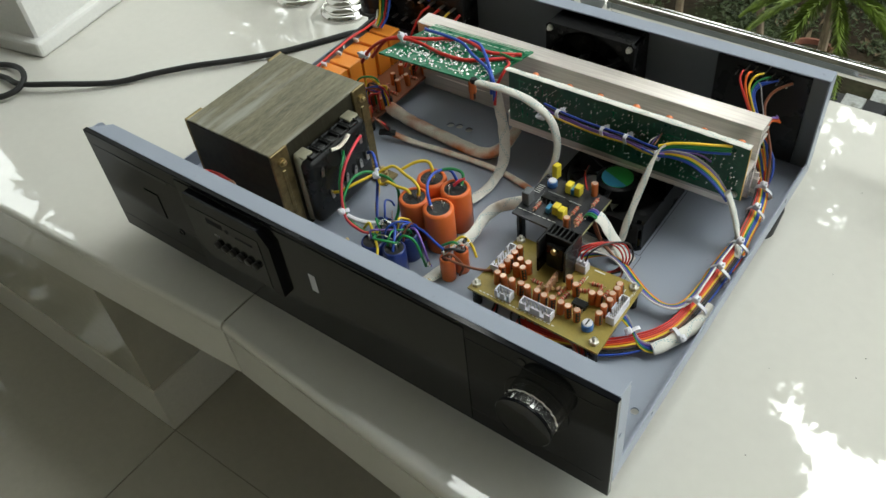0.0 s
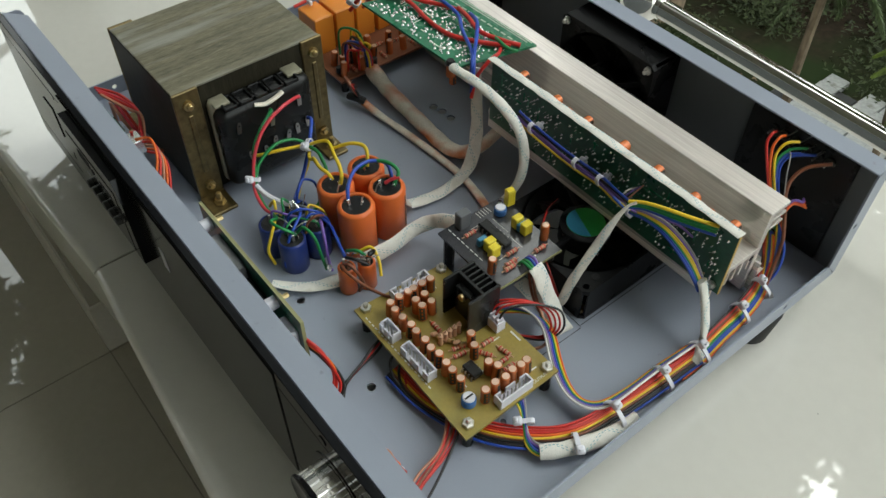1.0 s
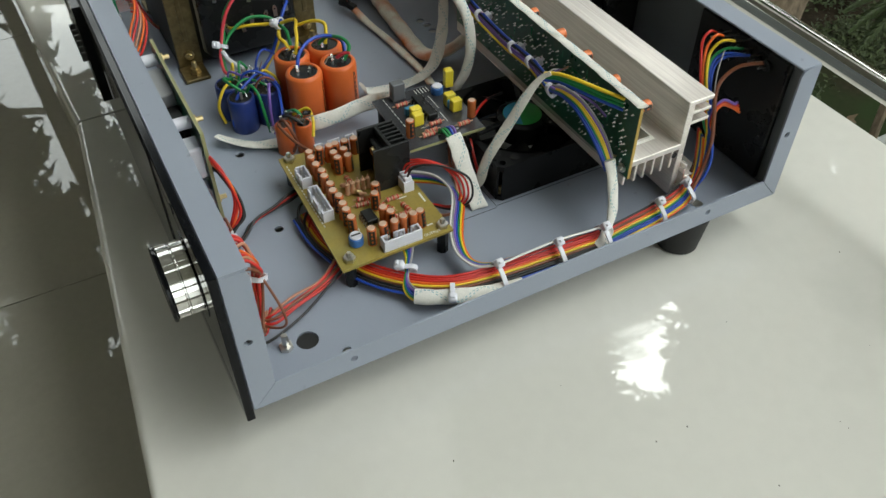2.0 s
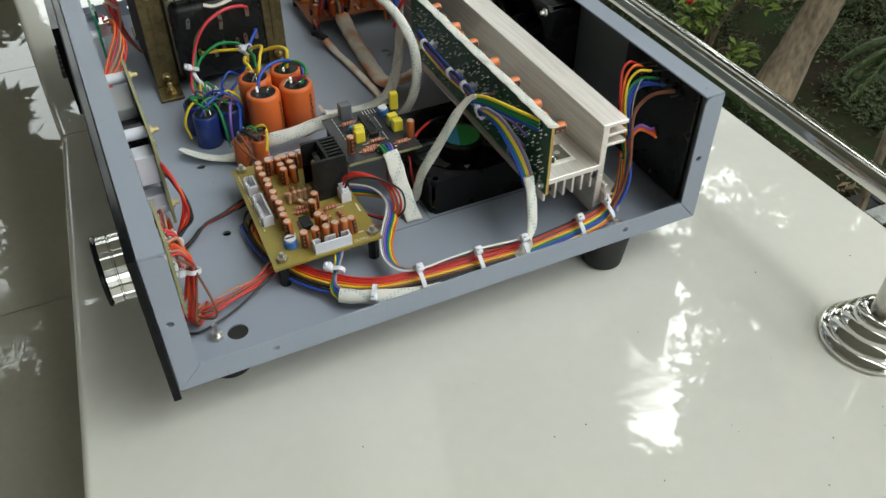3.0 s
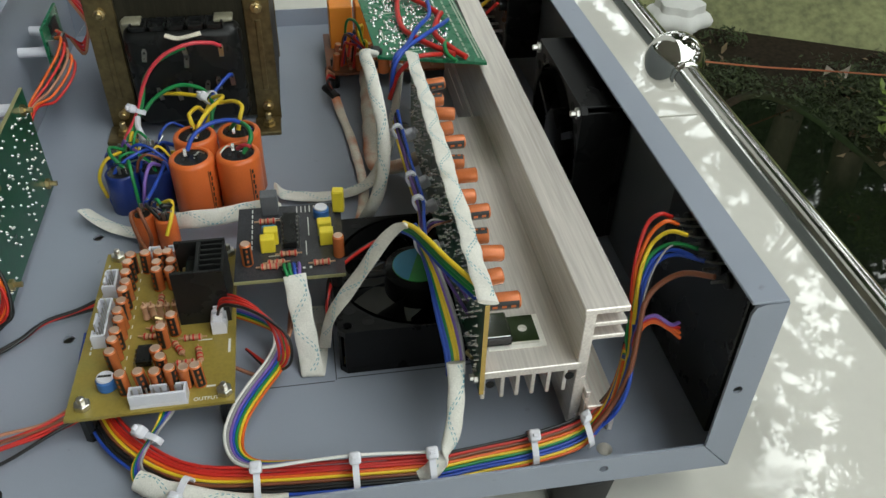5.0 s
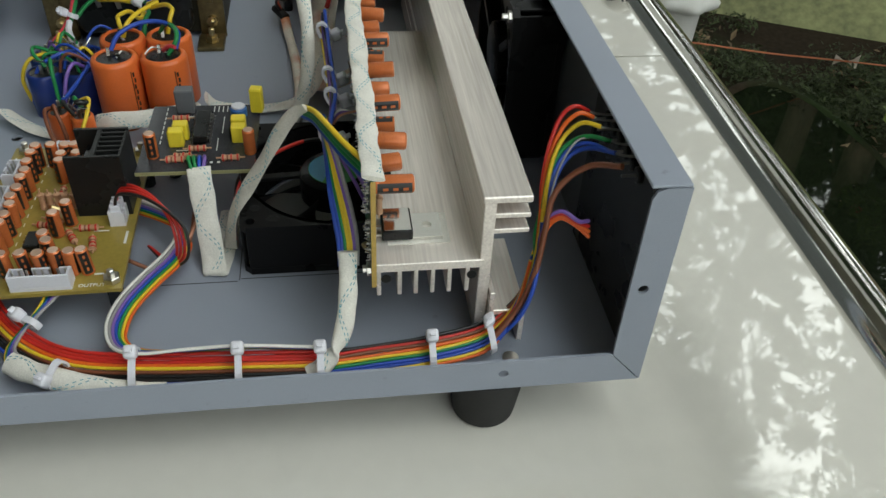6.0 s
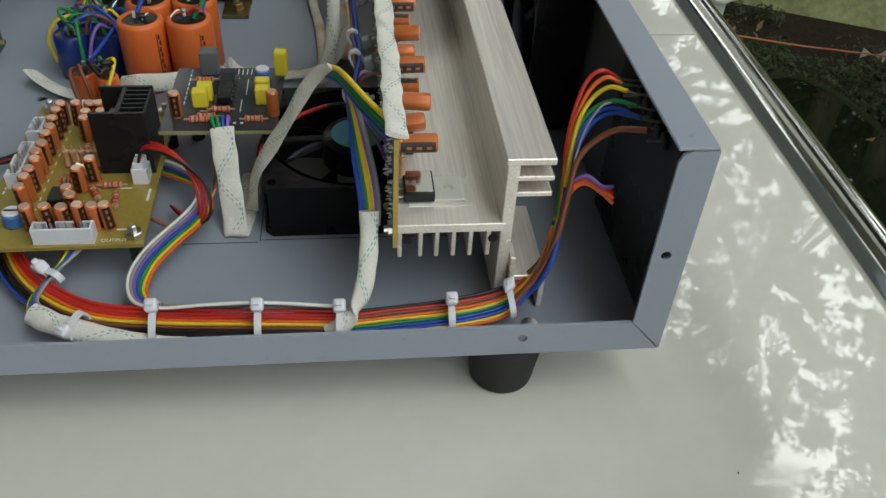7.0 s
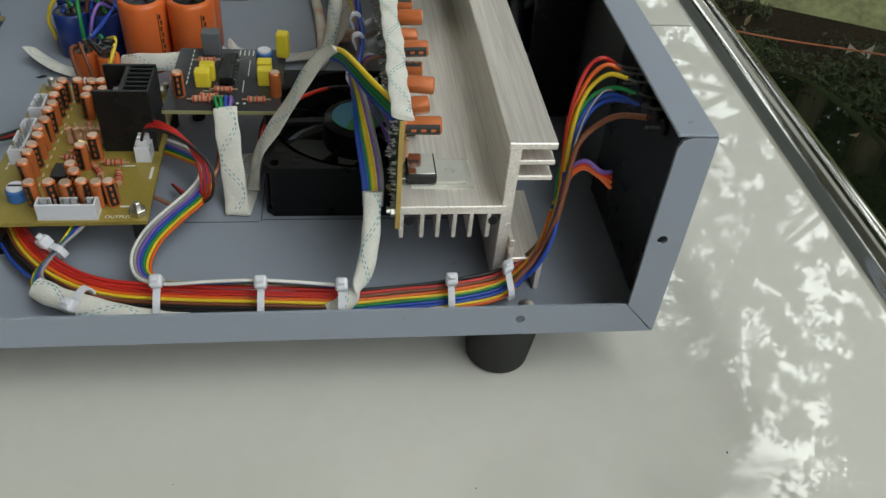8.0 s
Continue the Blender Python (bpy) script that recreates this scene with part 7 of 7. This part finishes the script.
# the orange string with its knotted rag
A, K, B = Vector((-1300, 1172, -722)), Vector((-1367, 1695, -825)), Vector((-1327, 2263, -885))
st = thing("string", "orange nylon string stretched across the garden", "string", tuple(A))
part("peg", sweep([B + Vector((0, 0, -70)), B + Vector((0, 0, 14))], 5, sides=6, n=2), M_BARK, st, "small wooden peg")
part("cord", sweep([A, A.lerp(K, 0.5) + Vector((0, 0, -4)), K, B], 2.4, sides=6), M_STRING, st)
u = (B - K).normalized()
bm = bmesh.new()
for s, w in ((-1, 15), (1, 22)):
    tip = [bm.verts.new(K + u * (s * 38) + Vector((0, 0, q * w + 3 * (q > 0)))) for q in (-1, 0.2, 1)]
    mid = [bm.verts.new(K + u * (s * 16) + Vector((4 * q, 0, q * w * 0.4))) for q in (-1, 1)]
    c = bm.verts.new(K)
    bm.faces.new((c, mid[0], tip[0], tip[1], tip[2], mid[1]))
bmesh.ops.solidify(bm, geom=bm.faces[:], thickness=2.0)
part("rag", bm, M_CLOTH, st, "knotted scrap of white cloth")

# low shrubs and the mossy wall that closes the garden
for k, (x, y, s, sd) in enumerate(((-2300, 2500, 520, 31), (-1700, 3300, 620, 32), (-700, 3500, 600, 33), (300, 3300, 620, 34), (1300, 2900, 560, 35), (-3300, 2600, 600, 36), (2300, 3000, 700, 37), (-4600, 2200, 700, 38))):
    sh = thing("shrub", "dark green leafy garden shrub", "shrub", (x, y, GZ), group="garden shrubs")
    rnd = random.Random(sd)
    cs = [((x + rnd.uniform(-1, 1) * s, y + rnd.uniform(-1, 1) * s * 0.6, GZ + rnd.uniform(0.1, 1.1) * s), s * rnd.uniform(0.25, 0.45)) for _ in range(14)]
    bm = bmesh.new()
    for c, r in cs[:7]:
        sweep([(x, y, GZ - 10), ((x + c[0]) / 2, (y + c[1]) / 2, GZ + (c[2] - GZ) * 0.6), c], 9, sides=6, n=4, bm=bm)
    part("stem", bm, M_BARK, sh)
    leaf_cloud("foliage", cs, 5200, 42, sh, M_LEAFB if k % 3 == 0 else M_LEAF, "", sd, 0.9)
# bright shrub with a red flower beside the leaning tree, low herbs and leaf litter
sh = thing("shrub", "shrub with yellow-green leaves and one red flower", "shrub", (-950, 1680, GZ), group="garden shrubs")
cs = [((-930, 1600, -745), 70), ((-900, 1620, -700), 50), ((-1010, 1640, -690), 80), ((-820, 1700, -620), 90), ((-990, 1700, -600), 70), ((-780, 1640, -790), 50)]
bm = bmesh.new()
for c, r in cs:
    sweep([(-950, 1680, GZ - 10), (-950 + (c[0] + 950) * 0.4, 1675, GZ + (c[2] - GZ) * 0.6), c], 4, sides=6, n=4, bm=bm)
part("stem", bm, M_BARK, sh)
leaf_cloud("foliage", cs, 620, 17, sh, M_LEAFB, "", 44, 0.9)
part("flower", lathe([(2, 0), (12, 6), (15, 14), (6, 12)], 10, Matrix.Translation((-960, 1590, -715))), M_PETAL, sh, "small red flower")
rnd = random.Random(90)
herbs = [((rnd.uniform(-2400, 900), rnd.uniform(650, 2600), GZ + 18), rnd.uniform(60, 190)) for _ in range(420)]
herbs = [h for h in herbs if not (-400 < h[0][0] < 750 and 1430 < h[0][1] < 1850) and not (((h[0][0] + 860) / 500) ** 2 + ((h[0][1] - 1340) / 340) ** 2 < 1)]
herbs = [h for h in herbs if (h[0][0] + 1900) * 0.885 - (h[0][1] - 1435) * 0.466 > h[1] * 0.4]
tagged(leaf_cloud("ground_herbs", herbs, 95000, 8.5, None, M_HERB, "", 91, 0.35), "small dark green herbs covering the garden soil", "herbs", kind="stuff")
litter = [((rnd.uniform(-2400, 900), rnd.uniform(650, 2600), GZ + 14), 170) for _ in range(90)]
tagged(leaf_cloud("leaf_litter", litter, 3200, 17, None, M_DRY, "", 92, 0.08), "dry brown fallen leaves on the soil", "leaf litter", kind="stuff")
bm = bmesh.new()
bmesh.ops.create_grid(bm, x_segments=60, y_segments=16, size=1)
for v in bm.verts:
    u, w = v.co.x, v.co.y * 0.5 + 0.5
    x, y = -1900 + 700 * u - 800 * w, 1435 + 1330 * u + 420 * w
    v.co = (x, y, GZ - 20 + 330 * w ** 0.7 + 45 * noise.noise(Vector((x, y, 0)) * 0.006) * w)
solid("mossy_bank", bm, M_MOSS, "olive green mossy bank behind the pool", "bank", "structure", smooth=80)
bm = box(-14000, 14000, 7000, 7200, GZ, GZ + 2300)
solid("wall_moss", bm, M_MOSS, "mossy weathered wall at the end of the garden", "wall", "structure")
